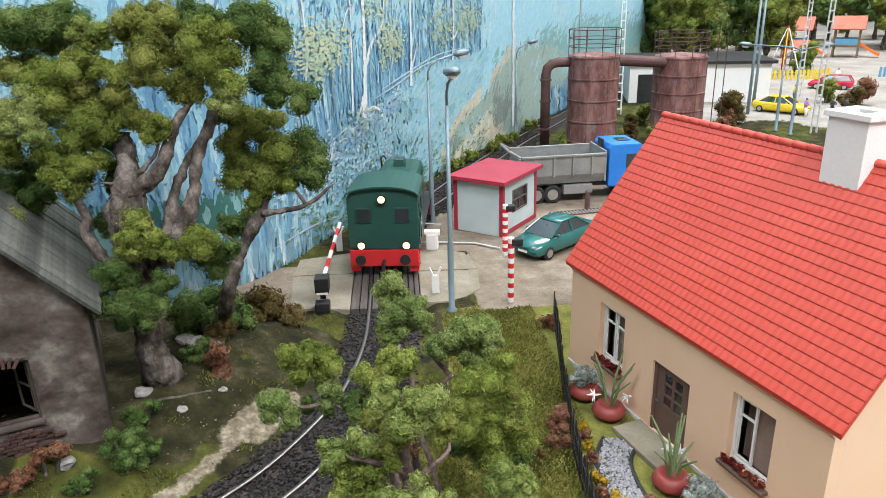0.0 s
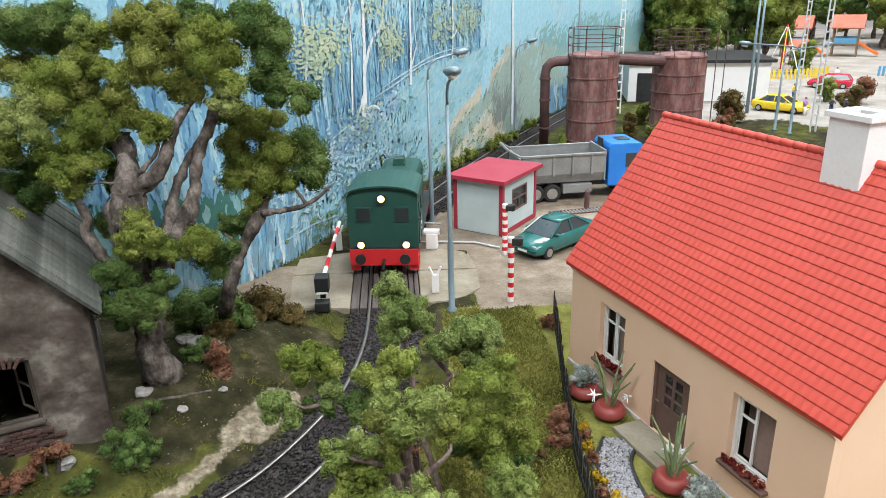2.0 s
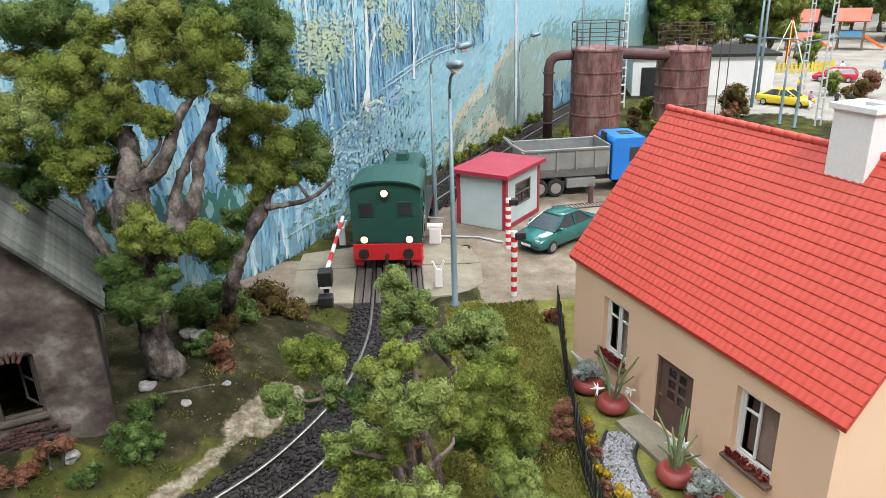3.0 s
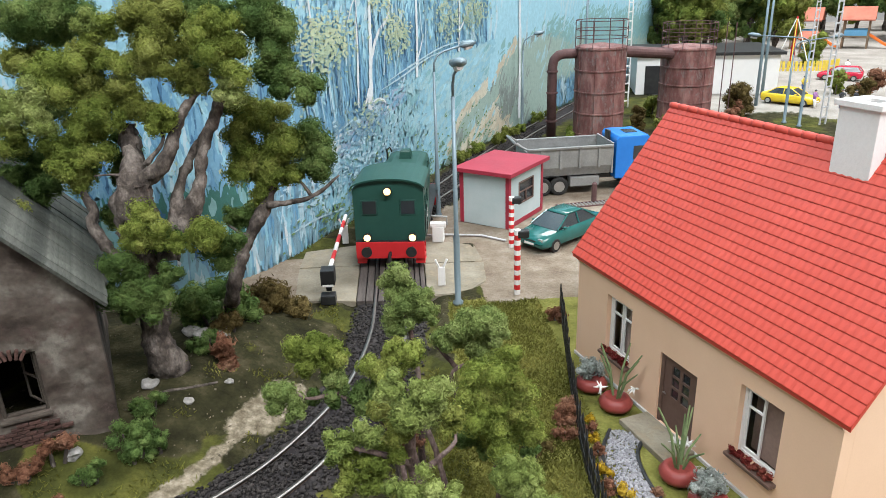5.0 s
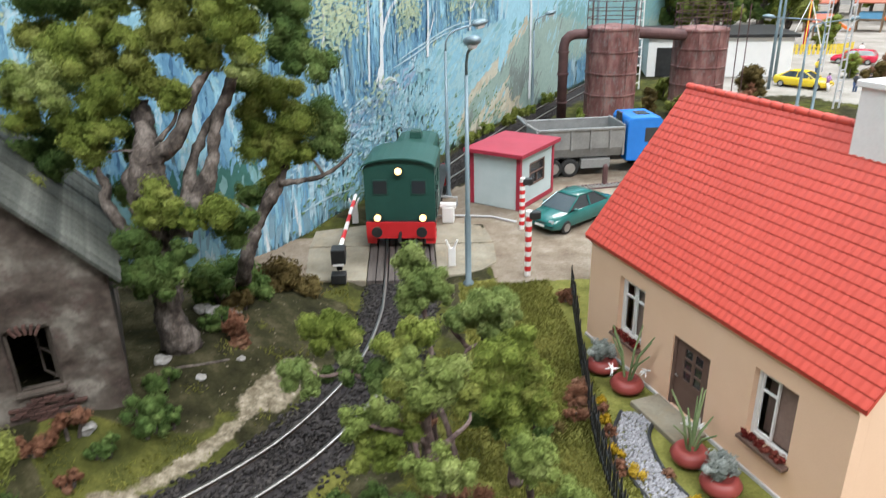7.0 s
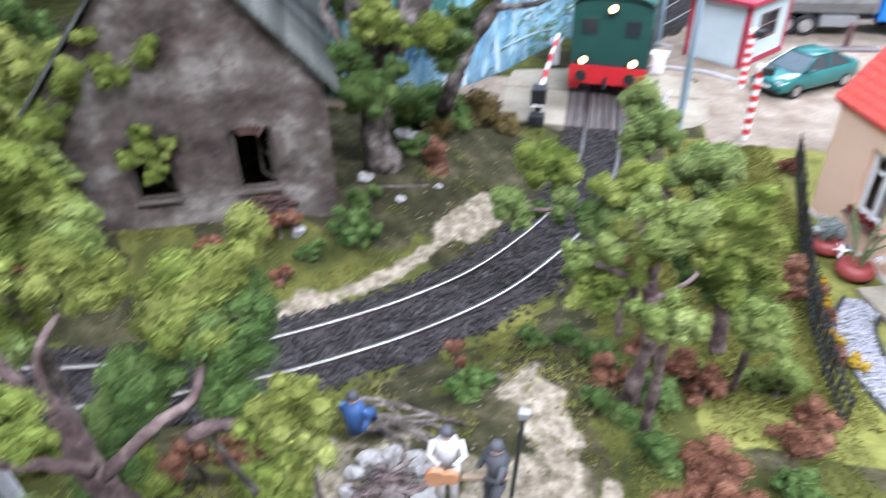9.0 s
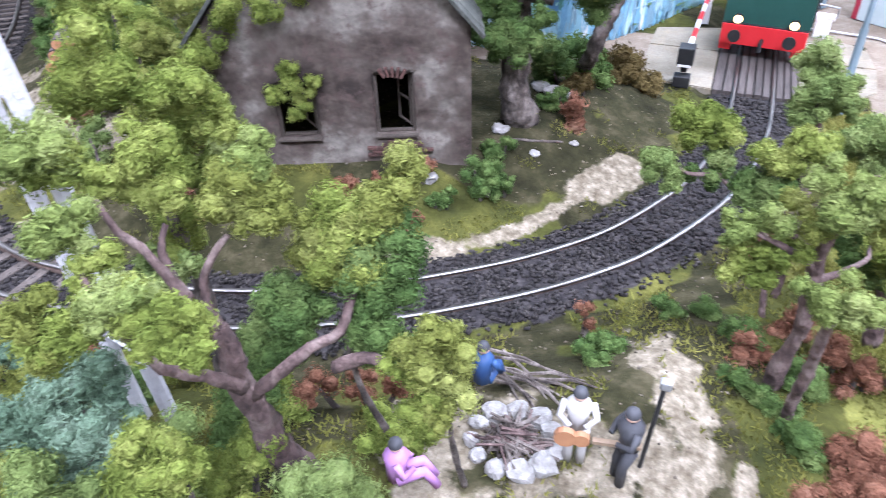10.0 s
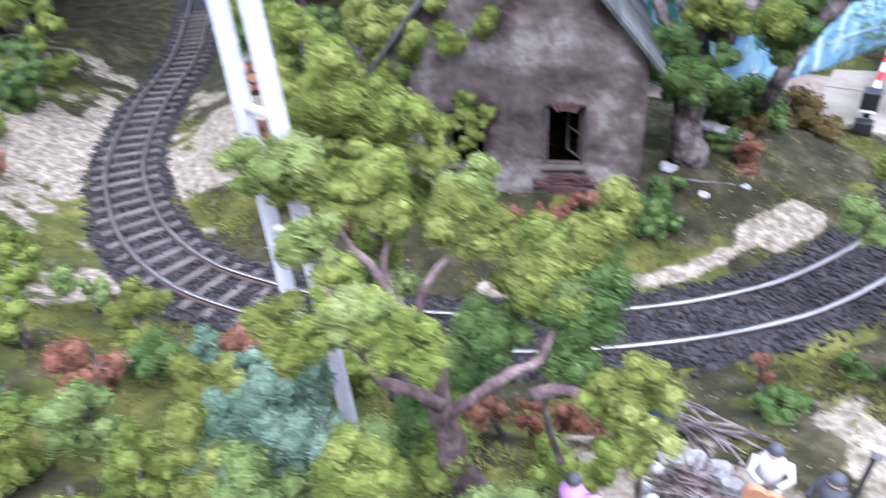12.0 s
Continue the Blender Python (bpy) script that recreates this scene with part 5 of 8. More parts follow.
                for r in range(9):
                    box(bm, min(x0 + s * 0.032, x0 + s * 0.06), max(x0 + s * 0.032, x0 + s * 0.06), y + 0.1, y + 0.72, 1.7 + r * 0.09, 1.74 + r * 0.09)
                part("louvre", bm, M_LOCOGREEN, pn)
        bm = bmesh.new()
        tube(bm, [(s * 1.12, y, 2.62) for y in (2.7, 8.2)], 0.025, 5)
        part("handrail", bm, M_LOCOGREEN, hood)
    bm = bmesh.new()
    lathe(bm, ((0.42, 3.02), (0.36, 3.35), (0.3, 3.42), (0.1, 3.44)), 4, (0, 6.9, 0))
    bmesh.ops.rotate(bm, cent=(0, 6.9, 0), matrix=Matrix.Rotation(radians(45), 3, "Z"), verts=bm.verts)
    part("exhaust_box", bm, M_LOCOGREEN, hood)
    bm = bmesh.new()
    lathe(bm, ((0.14, 3.02), (0.16, 3.12), (0.1, 3.26), (0.03, 3.3)), 12, (-0.3, 3.2, 0))
    part("vent", bm, M_LOCOGREEN, hood)
    bm = bmesh.new()
    tube(bm, ((-1.02, 7.9, 2.6), (-1.05, 7.9, 3.2), (-0.9, 7.9, 3.3), (-0.8, 7.9, 3.1)), 0.04, 6)
    part("hose", bm, M_BLACK, hood)
    part("radiator_grille", box(bmesh.new(), -0.75, 0.75, 8.303, 8.34, 1.5, 2.7, 0.01), M_BLACK, hood)
    # running gear
    for y in (1.9, 4.3, 6.7):
        for s in (-1, 1):
            bm = bmesh.new()
            tube(bm, ((s * 0.5, y, 0.5), (s * 0.52, y, 0.5), (s * 0.6, y, 0.5), (s * 0.68, y, 0.5)), (0.55, 0.55, 0.5, 0.5), 24)
            wh = part("wheel", bm, M_LOCORED, lo)
            bm = bmesh.new()
            tube(bm, ((s * 0.682, y, 0.5), (s * 0.75, y, 0.5)), 0.12, 12)
            part("hub", bm, M_BLACK, wh)
        bm = bmesh.new()
        tube(bm, ((-0.5, y, 0.5), (0.5, y, 0.5)), 0.09, 10)
        part("axle", bm, M_BLACK, lo)
    for s in (-1, 1):
        part("side_frame", box(bmesh.new(), min(s * 0.92, s * 1.0), max(s * 0.92, s * 1.0), 0.9, 7.8, 0.55, 0.75, 0.02), M_LOCORED, lo)
        bm = bmesh.new()
        tube(bm, ((s * 0.82, 1.9, 0.32), (s * 0.82, 6.7, 0.32)), 0.06, 6)
        part("coupling_rod", bm, M_STEEL, lo)
        for y0 in (0.03, 7.95):
            st = bmesh.new()
            for z in (0.28, 0.52, 0.76):
                box(st, min(s * 1.02, s * 1.4), max(s * 1.02, s * 1.4), y0 + 0.06, y0 + 0.54, z, z + 0.05)
            for y in (y0, y0 + 0.542):
                box(st, min(s * 1.02, s * 1.4), max(s * 1.02, s * 1.4), y, y + 0.058, 0.25, 1.1)
            part("step", st, M_LOCORED, lo, "red cab step")
        # number and owner's letters on the cab side
        for y, z, w, h in ((1.3, 1.98, 0.34, 0.14), (1.1, 1.72, 0.72, 0.12), (1.3, 1.55, 0.3, 0.06)):
            part("lettering", box(bmesh.new(), min(s * 1.421, s * 1.428), max(s * 1.421, s * 1.428), y, y + w, z, z + h), M_WHITE, cab)
    return lo


loco = build_loco()
LI = int(np.argmin(np.hypot(LINE[:, 0] - 0.1, LINE[:, 1] - 3.0)))
LB = LI - int(8.0 / 0.25)
ldir = LINE[LB] - LINE[LI]
loco.matrix_basis = pose(LINE[LI][0] * K, LINE[LI][1] * K, 0, 0, 0, math.degrees(math.atan2(ldir[1], ldir[0])) - 90)


# ---- trees and bushes ----
def leaf_cloud(clumps, density, size, seed):
    """Corners and faces of small leaf scraps all over lumpy clumps of (x, y, z, r), and of a dark lump inside each."""
    rng = np.random.default_rng(seed)
    vs, fs, fm = [], [], []
    base = 0
    ico = bmesh.new()
    bmesh.ops.create_icosphere(ico, subdivisions=2, radius=1)
    iv = np.array([v.co[:] for v in ico.verts])
    ift = np.array([[v.index for v in f.verts] for f in ico.faces])
    ico.free()
    for x, y, z, r in clumps:
        n = int(0.95 * density * 12.6 * r * r)
        # sub-lumps give the clump an uneven outline
        k = max(7, int(13 * r))
        subs = rng.normal(0, 1, (k, 3))
        subs = subs / np.linalg.norm(subs, axis=1)[:, None] * rng.uniform(0.3, 0.85, (k, 1)) * r
        sr = rng.uniform(0.32, 0.6, k) * r
        which = rng.integers(0, k, n)
        d = rng.normal(0, 1, (n, 3))
        d /= np.linalg.norm(d, axis=1)[:, None]
        p = subs[which] + d * (sr[which] * np.where(rng.random(n) < 0.1, rng.uniform(1.0, 1.25, n), rng.uniform(0.74, 1.06, n)))[:, None]
        p[:, 2] *= 0.92
        p += (x, y, z)
        a = rng.normal(0, 1, (n, 3)) + 0.5 * d
        a -= 0.75 * (a * d).sum(1)[:, None] * d
        a /= np.linalg.norm(a, axis=1)[:, None]
        b = np.cross(a, d + 0.6 * rng.normal(0, 1, (n, 3)))
        b /= np.linalg.norm(b, axis=1)[:, None] + 1e-9
        ln = (size * rng.uniform(0.6, 1.5, n))[:, None]
        q = np.stack([p - 1.1 * a * ln - 0.2 * b * ln, p - 0.24 * b * ln, p + 1.1 * a * ln - 0.25 * b * ln, p + 0.32 * b * ln], 1)
        vs.append(q.reshape(-1, 3))
        fs.append(base + np.arange(4 * n).reshape(n, 4))
        fm += [0] * n
        base += 4 * n
        for c, s in zip(subs, sr):
            vs.append(iv * rng.uniform(0.78, 1.12, (len(iv), 1)) * (s * 0.68) * (1, 1, 0.92) + c * (1, 1, 0.92) + (x, y, z))
            t = base + ift
            fs.append(np.c_[t, t[:, 2]])
            fm += [1] * len(t)
            base += len(iv)
    return np.concatenate(vs), np.concatenate(fs), fm


def crown_mesh(name, clumps, material, density=220, size=0.085, seed=1):
    v, f, fm = leaf_cloud(clumps, density, size, seed)
    quads, tris = f[np.array(fm) == 0], f[np.array(fm) == 1][:, :3]
    me = bpy.data.meshes.new(name)
    faces = [*map(tuple, quads.tolist()), *map(tuple, tris.tolist())]
    me.vertices.add(len(v))
    me.vertices.foreach_set("co", (v * K).astype(np.float32).ravel())
    loops = np.concatenate([quads.ravel(), tris.ravel()]).astype(np.int32)
    me.loops.add(len(loops))
    me.loops.foreach_set("vertex_index", loops)
    starts = np.r_[np.arange(len(quads)) * 4, len(quads) * 4 + np.arange(len(tris)) * 3].astype(np.int32)
    me.polygons.add(len(starts))
    me.polygons.foreach_set("loop_start", starts)
    me.materials.append(material)
    me.materials.append(material)
    me.polygons.foreach_set("material_index", np.r_[np.zeros(len(quads)), np.ones(len(tris))].astype(np.int32))
    me.update(calc_edges=True)
    return me


def limb(bm, pts, r0, r1, n=9, wob=0.25, seed=0):
    """A knotty limb through the points, tapering from r0 to r1."""
    p = spline(pts, 0.14)
    m = len(p)
    rad = [(r0 + (r1 - r0) * i / max(m - 1, 1)) * (1 + wob * noise.noise(Vector((i * 0.11, seed, r0 * 9)))) for i in range(m)]
    off = [0.5 * r0 * Vector((noise.noise(Vector((i * 0.1, seed + 2, 0))), noise.noise(Vector((i * 0.1, seed + 5, 0))), 0)) for i in range(m)]
    tube(bm, [Vector(q) + o for q, o in zip(p, off)], rad, n)
    for v in bm.verts:
        k = noise.noise_vector(v.co * 2.2 + Vector((seed, 0, 0))) * 0.22 + noise.noise_vector(v.co * 5.0) * 0.42
        v.co += k * (0.5 * (r0 + r1))
    return bm


def tree(name, limbs, crowns, label, category="tree", bark=None, density=220, size=0.085, seed=1, group=""):
    """limbs: rows of (points, r0, r1); crowns: rows of (material, clumps)."""
    x, y, z = limbs[0][0][0] if limbs else (crowns[0][1][0][0], crowns[0][1][0][1], ground_z(*crowns[0][1][0][:2]))
    t = thing(name, x, y, z, 0, label, category, group)
    for i, (pts, r0, r1) in enumerate(limbs):
        bm = bmesh.new()
        limb(bm, [(a - x, b - y, c - z) for a, b, c in pts], r0, r1, 16 if i == 0 else 9, 0.35, seed + i)
        part("trunk" if i == 0 else "branch", bm, bark or M_BARK, t, smooth=True)
    if not limbs:
        for c in crowns[0][1][:3]:
            bm = bmesh.new()
            gx0, gy0 = 0.6 * (c[0] - x), 0.6 * (c[1] - y)
            tube(bm, ((gx0, gy0, -0.05), (0.8 * (c[0] - x), 0.8 * (c[1] - y), 0.5 * (c[2] - z)), (c[0] - x, c[1] - y, c[2] - z)), (0.06, 0.045, 0.02), 6)
            part("stem", bm, M_BARK, t)
    for i, (material, clumps) in enumerate(crowns):
        # small in-between tufts knit the clumps together
        extra = random.Random(seed * 31 + i)
        more = []
        for (ax, ay, az, ar), (bx, by, bz, br) in zip(clumps, clumps[1:]):
            if 0.3 < math.dist((ax, ay, az), (bx, by, bz)) < 1.1 and ar > 0.3:
                f, q = extra.uniform(0.35, 0.65), 0.4 * ar
                more.append((ax + f * (bx - ax) + extra.uniform(-q, q), ay + f * (by - ay) + extra.uniform(-q, q), az + f * (bz - az) - extra.uniform(0, q), 0.55 * min(ar, br)))
        clumps = [*clumps, *more]
        me = crown_mesh("crown", [(a - x, b - y, c - z, r) for a, b, c, r in clumps], material, density, size, seed * 7 + i)
        ob = new("crown", me)
        ob.parent = t
    return t


# the old gnarled tree between the cottage and the line
tree("old_tree",
     [(((-6.2, -5.75, 0.45), (-6.07, -6.31, 1.87), (-6.37, -5.60, 3.69), (-6.49, -5.14, 5.18), (-6.42, -5.07, 5.95)), 0.42, 0.4),
      (((-6.42, -5.34, 5.24), (-6.37, -5.14, 6.05), (-6.40, -4.90, 6.69), (-6.63, -4.29, 7.68)), 0.54, 0.2),
      (((-6.27, -5.19, 6.22), (-5.46, -5.11, 6.83), (-5.09, -4.65, 7.81), (-4.52, -4.30, 8.56), (-4.24, -4.04, 9.00)), 0.27, 0.07),
      (((-5.70, -5.58, 4.14), (-5.47, -5.12, 5.12), (-5.31, -4.65, 6.10), (-5.03, -4.32, 6.72), (-4.68, -4.04, 7.24)), 0.27, 0.1),
      (((-5.32, -5.33, 4.86), (-4.83, -4.89, 5.82), (-4.68, -4.41, 6.81), (-4.31, -3.92, 7.88), (-4.06, -3.66, 8.34)), 0.26, 0.1),
      (((-6.32, -5.59, 4.02), (-7.09, -5.68, 4.51), (-7.54, -5.48, 5.27), (-7.45, -5.36, 5.59), (-7.84, -5.18, 6.29)), 0.2, 0.09),
      (((-6.30, -5.31, 6.46), (-6.89, -5.35, 6.55), (-7.37, -5.43, 6.54)), 0.06, 0.025),
      (((-5.99, -5.12, 6.73), (-5.51, -4.91, 7.35), (-5.85, -4.68, 7.92)), 0.07, 0.03)],
     [(M_LEAFOLIVE, ((-9.63, -2.99, 9.27, 0.74), (-7.54, -3.93, 9.36, 0.71), (-6.05, -3.63, 10.38, 0.78), (-5.53, -3.85, 9.87, 0.88), (-5.2, -3.68, 10.38, 0.75), (-5.88, -4.02, 9.36, 0.63), (-5.13, -4.25, 8.87, 0.55), (-4.59, -4.32, 8.78, 0.51), (-7.69, -4.12, 8.85, 0.47), (-7.87, -4.28, 8.38, 0.51), (-7.14, -4.29, 8.46, 0.63), (-6.51, -4.35, 8.42, 0.63), (-6.13, -4.49, 8.09, 0.51), (-9.23, -6.03, 5.81, 0.49))),
      (M_LEAF, ((-8.02, -4.34, 9.06, 0.85), (-6.95, -3.98, 10.17, 0.58), (-7.02, -4.13, 9.76, 0.52), (-6.52, -4.34, 9.27, 0.54), (-4.12, -4.24, 9.89, 0.69), (-3.63, -4.2, 10.07, 0.58), (-3.7, -4.43, 9.47, 0.66), (-3.43, -4.66, 8.9, 0.54), (-6.87, -4.85, 7.89, 0.62), (-7.64, -4.85, 7.77, 0.69), (-8.11, -4.97, 7.37, 0.69), (-7.38, -5.06, 7.24, 0.62), (-8.03, -5.24, 6.67, 0.62), (-9.15, -5.31, 7.74, 0.64), (-5.69, -4.98, 7.72, 0.42), (-5.32, -4.91, 7.96, 0.39), (-5.82, -6.18, 5.37, 0.65), (-6.2, -6.28, 5.05, 0.49), (-5.16, -6.4, 4.89, 0.34), (-4.39, -6, 4.92, 0.66), (-4.63, -5.93, 5.06, 0.5))),
      (M_LEAFBRIGHT, ((-8.87, -5.17, 8.71, 0.63), (-8.62, -5.41, 8.12, 0.63), (-9.08, -5.28, 8.38, 0.56), (-7.12, -4.12, 10.33, 0.42), (-3.69, -4.86, 8.6, 0.5))),
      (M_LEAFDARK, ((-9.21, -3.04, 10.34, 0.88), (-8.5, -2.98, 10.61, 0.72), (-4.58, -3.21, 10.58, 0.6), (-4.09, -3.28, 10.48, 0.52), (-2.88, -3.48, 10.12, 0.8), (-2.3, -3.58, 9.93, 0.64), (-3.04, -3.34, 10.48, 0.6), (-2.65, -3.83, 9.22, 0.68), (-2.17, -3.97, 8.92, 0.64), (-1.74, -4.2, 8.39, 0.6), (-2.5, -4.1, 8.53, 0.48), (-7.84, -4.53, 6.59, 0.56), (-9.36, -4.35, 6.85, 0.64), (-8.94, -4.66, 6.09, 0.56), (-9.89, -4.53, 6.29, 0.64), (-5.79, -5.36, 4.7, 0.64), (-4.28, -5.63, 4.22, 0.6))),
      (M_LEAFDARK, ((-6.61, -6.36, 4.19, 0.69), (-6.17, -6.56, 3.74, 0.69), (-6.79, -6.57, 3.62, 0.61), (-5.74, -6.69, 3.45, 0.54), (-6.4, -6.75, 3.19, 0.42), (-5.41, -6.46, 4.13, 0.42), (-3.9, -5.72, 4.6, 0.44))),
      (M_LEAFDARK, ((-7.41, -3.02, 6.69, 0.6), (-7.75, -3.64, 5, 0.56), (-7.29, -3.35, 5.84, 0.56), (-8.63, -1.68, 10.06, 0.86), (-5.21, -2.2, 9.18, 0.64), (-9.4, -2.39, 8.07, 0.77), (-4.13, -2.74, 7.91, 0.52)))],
     "large gnarled tree with thick grey limbs and lumpy green foliage", "tree", M_BARK, 620, 0.05, 3)
tree("leaning_tree",
     [(((-5.05, -2.86, 0.1), (-4.95, -2.9, 1.3), (-4.47, -4.10, 2.57), (-3.99, -3.75, 3.86), (-3.41, -3.53, 4.80), (-3.22, -3.36, 5.29), (-3.14, -3.06, 6.08)), 0.27, 0.12),
      (((-3.25, -3.58, 4.98), (-2.33, -3.69, 5.11), (-1.72, -3.65, 5.31), (-1.39, -3.58, 5.53), (-1.09, -3.50, 5.79)), 0.12, 0.03),
      (((-1.95, -3.66, 5.25), (-2.17, -3.53, 5.56), (-2.39, -3.44, 5.77)), 0.05, 0.025),
      (((-3.83, -3.79, 4.05), (-4.41, -3.63, 4.38), (-4.57, -3.56, 4.55)), 0.06, 0.03)],
     [(M_LEAF, ((-3.57, -2.47, 7.58, 0.79), (-3.04, -2.57, 7.4, 0.57), (-3.64, -2.97, 6.25, 0.79), (-2.92, -2.91, 6.52, 0.88), (-3.15, -3.13, 5.89, 0.7), (-2.45, -3.22, 5.78, 0.48), (-3.48, -3.31, 5.37, 0.48))),
      (M_LEAFOLIVE, ((-3.89, -2.87, 7.06, 0.65), (-3.97, -3.2, 6.16, 0.56), (-2.57, -3.03, 6.82, 0.52))),
      (M_LEAFDARK, ((-1.87, -2.8, 6.39, 0.8), (-1.62, -2.98, 5.96, 0.71), (-2.09, -2.64, 6.8, 0.58), (-4.11, -3.36, 4.6, 0.4), (-3.76, -3.32, 4.74, 0.35), (-4.45, -3.31, 4.67, 0.31)))],
     "slim leaning tree with a long bare side branch", "tree", M_BARK, 620, 0.05, 5)
tree("shrub", [], [(M_LEAFDARK, ((-5.11, -3.03, 1.7, 0.85), (-4.56, -2.57, 1.2, 0.62), (-5.85, -3.67, 2.0, 0.74), (-5.9, -3.4, 1.2, 0.6)))], "dark green shrub under the old trees", "shrub", seed=7)
tree("shrub", [], [(M_LEAFBROWN, ((-4.1, -1.4, 0.9, 0.75), (-3.5, -1.0, 0.7, 0.6), (-3.1, -1.5, 0.5, 0.55), (-4.6, -1.0, 0.8, 0.5)))], "brown withering shrub at the crossing's edge", "shrub", seed=9)
tree("shrub", [], [(M_LEAFRED, ((-4.6, -5.5, 1.15, 0.42), (-4.55, -5.5, 0.6, 0.45), (-4.62, -5.55, 1.6, 0.36)))], "rust-red upright shrub beside the sandy path", "shrub", seed=10)

# young trees between the line and the cottage garden
tree("young_tree",
     [(((0.7, -11.6, 0.05), (0.35, -11.25, 1.93), (-0.19, -11.24, 2.74), (-0.73, -11.32, 3.30), (-1.00, -11.14, 4.01)), 0.07, 0.035),
      (((-0.70, -11.33, 3.28), (-1.25, -11.69, 3.38), (-1.60, -11.80, 3.60)), 0.045, 0.025)],
     [(M_LEAF, ((-1.47, -11.03, 4.24, 0.39), (-1.01, -11.08, 4.17, 0.45), (-0.66, -11.16, 4, 0.3), (-1.37, -11.16, 3.89, 0.36))),
      (M_LEAFPALE, ((-1.66, -11.8, 3.57, 0.43), (-1.78, -11.76, 3.66, 0.29), (-1.45, -11.93, 3.26, 0.23), (-0.82, -11.32, 3.57, 0.3))),
      (M_LEAFDARK, ((-0.96, -11.34, 3.2, 0.36), (-0.7, -11.28, 3.41, 0.27)))],
     "slender young tree with two tufts of foliage", "tree", M_BARKRED, 1000, 0.042, 12)
tree("young_tree",
     [(((0.9, -10.6, 0), (0.95, -10.13, 2.43), (0.84, -9.94, 3.49), (0.70, -9.76, 4.25)), 0.09, 0.05)],
     [(M_LEAFPALE, ((0.51, -9.62, 4.86, 0.42), (0.67, -9.75, 4.55, 0.49), (1.01, -9.82, 4.4, 0.4), (0.6, -9.9, 4.13, 0.37), (1.25, -9.89, 4.25, 0.29), (0.85, -9.7, 4.69, 0.29)))],
     "young tree with one drooping pale tuft", "tree", M_BARKRED, 1000, 0.045, 13)
tree("shrub",
     [(((2.6, -7.2, -0.05), (2.45, -7.13, 0.97), (2.40, -7.00, 1.60), (2.37, -6.92, 2.08)), 0.1, 0.05),
      (((2.00, -7.05, 1.13), (1.56, -6.91, 1.70), (1.36, -6.76, 2.06)), 0.07, 0.04)],
     [(M_LEAFPALE, ((2.34, -6.96, 2.27, 0.67), (2.83, -6.95, 2.37, 0.52), (1.87, -7.04, 1.97, 0.48), (2.65, -7.15, 1.81, 0.52), (3.12, -7.07, 2.08, 0.4)))],
     "pale grey-green shrub with fine stalks", "shrub", M_BARKRED, 900, 0.055, 14)
tree("garden_tree",
     [(((0.85, -13.35, 0.05), (0.85, -13.95, 2.81), (0.78, -14.10, 3.53), (0.74, -14.27, 4.21), (0.81, -14.25, 4.84)), 0.17, 0.06),
      (((0.78, -14.10, 3.53), (0.29, -14.35, 3.93), (-0.32, -14.43, 4.20)), 0.08, 0.03),
      (((0.80, -14.00, 3.22), (1.43, -13.54, 3.40), (1.57, -13.11, 3.44)), 0.07, 0.03)],
     [(M_LEAFBRIGHT, ((0.52, -14.21, 5.17, 0.25), (0.45, -14.25, 5.05, 0.23), (1.15, -14.36, 4.87, 0.39), (0.8, -14.4, 4.71, 0.42), (1, -14.28, 5.05, 0.25))),
      (M_LEAFOLIVE, ((0.61, -14.4, 4.41, 0.3), (1.28, -14.38, 4.55, 0.28), (0.22, -13.93, 4.46, 0.27))),
      (M_LEAFBRIGHT, ((-0.51, -14.33, 4.14, 0.29), (-0.25, -14.32, 4.22, 0.26), (0.04, -14.31, 4.28, 0.31))),
      (M_LEAF, ((-0.18, -14.29, 3.73, 0.31), (0.19, -14.28, 3.81, 0.31), (-0.01, -14.4, 3.47, 0.34), (0.47, -14.28, 3.86, 0.24), (-0.39, -14.4, 3.41, 0.26)))],
     "garden tree with a forked red-brown trunk and bright tufts", "tree", M_BARKRED, 1000, 0.038, 15)
tree("bushy_tree",
     [(((1.5, -11.2, 0.05), (1.19, -11.19, 1.67), (0.76, -11.16, 2.82), (0.56, -11.06, 3.59)), 0.08, 0.04)],
     [(M_LEAF, ((0.11, -11.18, 3.8, 0.41), (0.58, -11.16, 3.91, 0.38), (0.83, -11.18, 3.91, 0.33), (0.47, -11.08, 4.11, 0.3), (0.33, -11.27, 3.57, 0.36))),
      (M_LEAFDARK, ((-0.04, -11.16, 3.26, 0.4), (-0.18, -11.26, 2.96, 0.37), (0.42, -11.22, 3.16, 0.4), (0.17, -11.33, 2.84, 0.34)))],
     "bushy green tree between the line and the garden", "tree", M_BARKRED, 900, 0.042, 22)
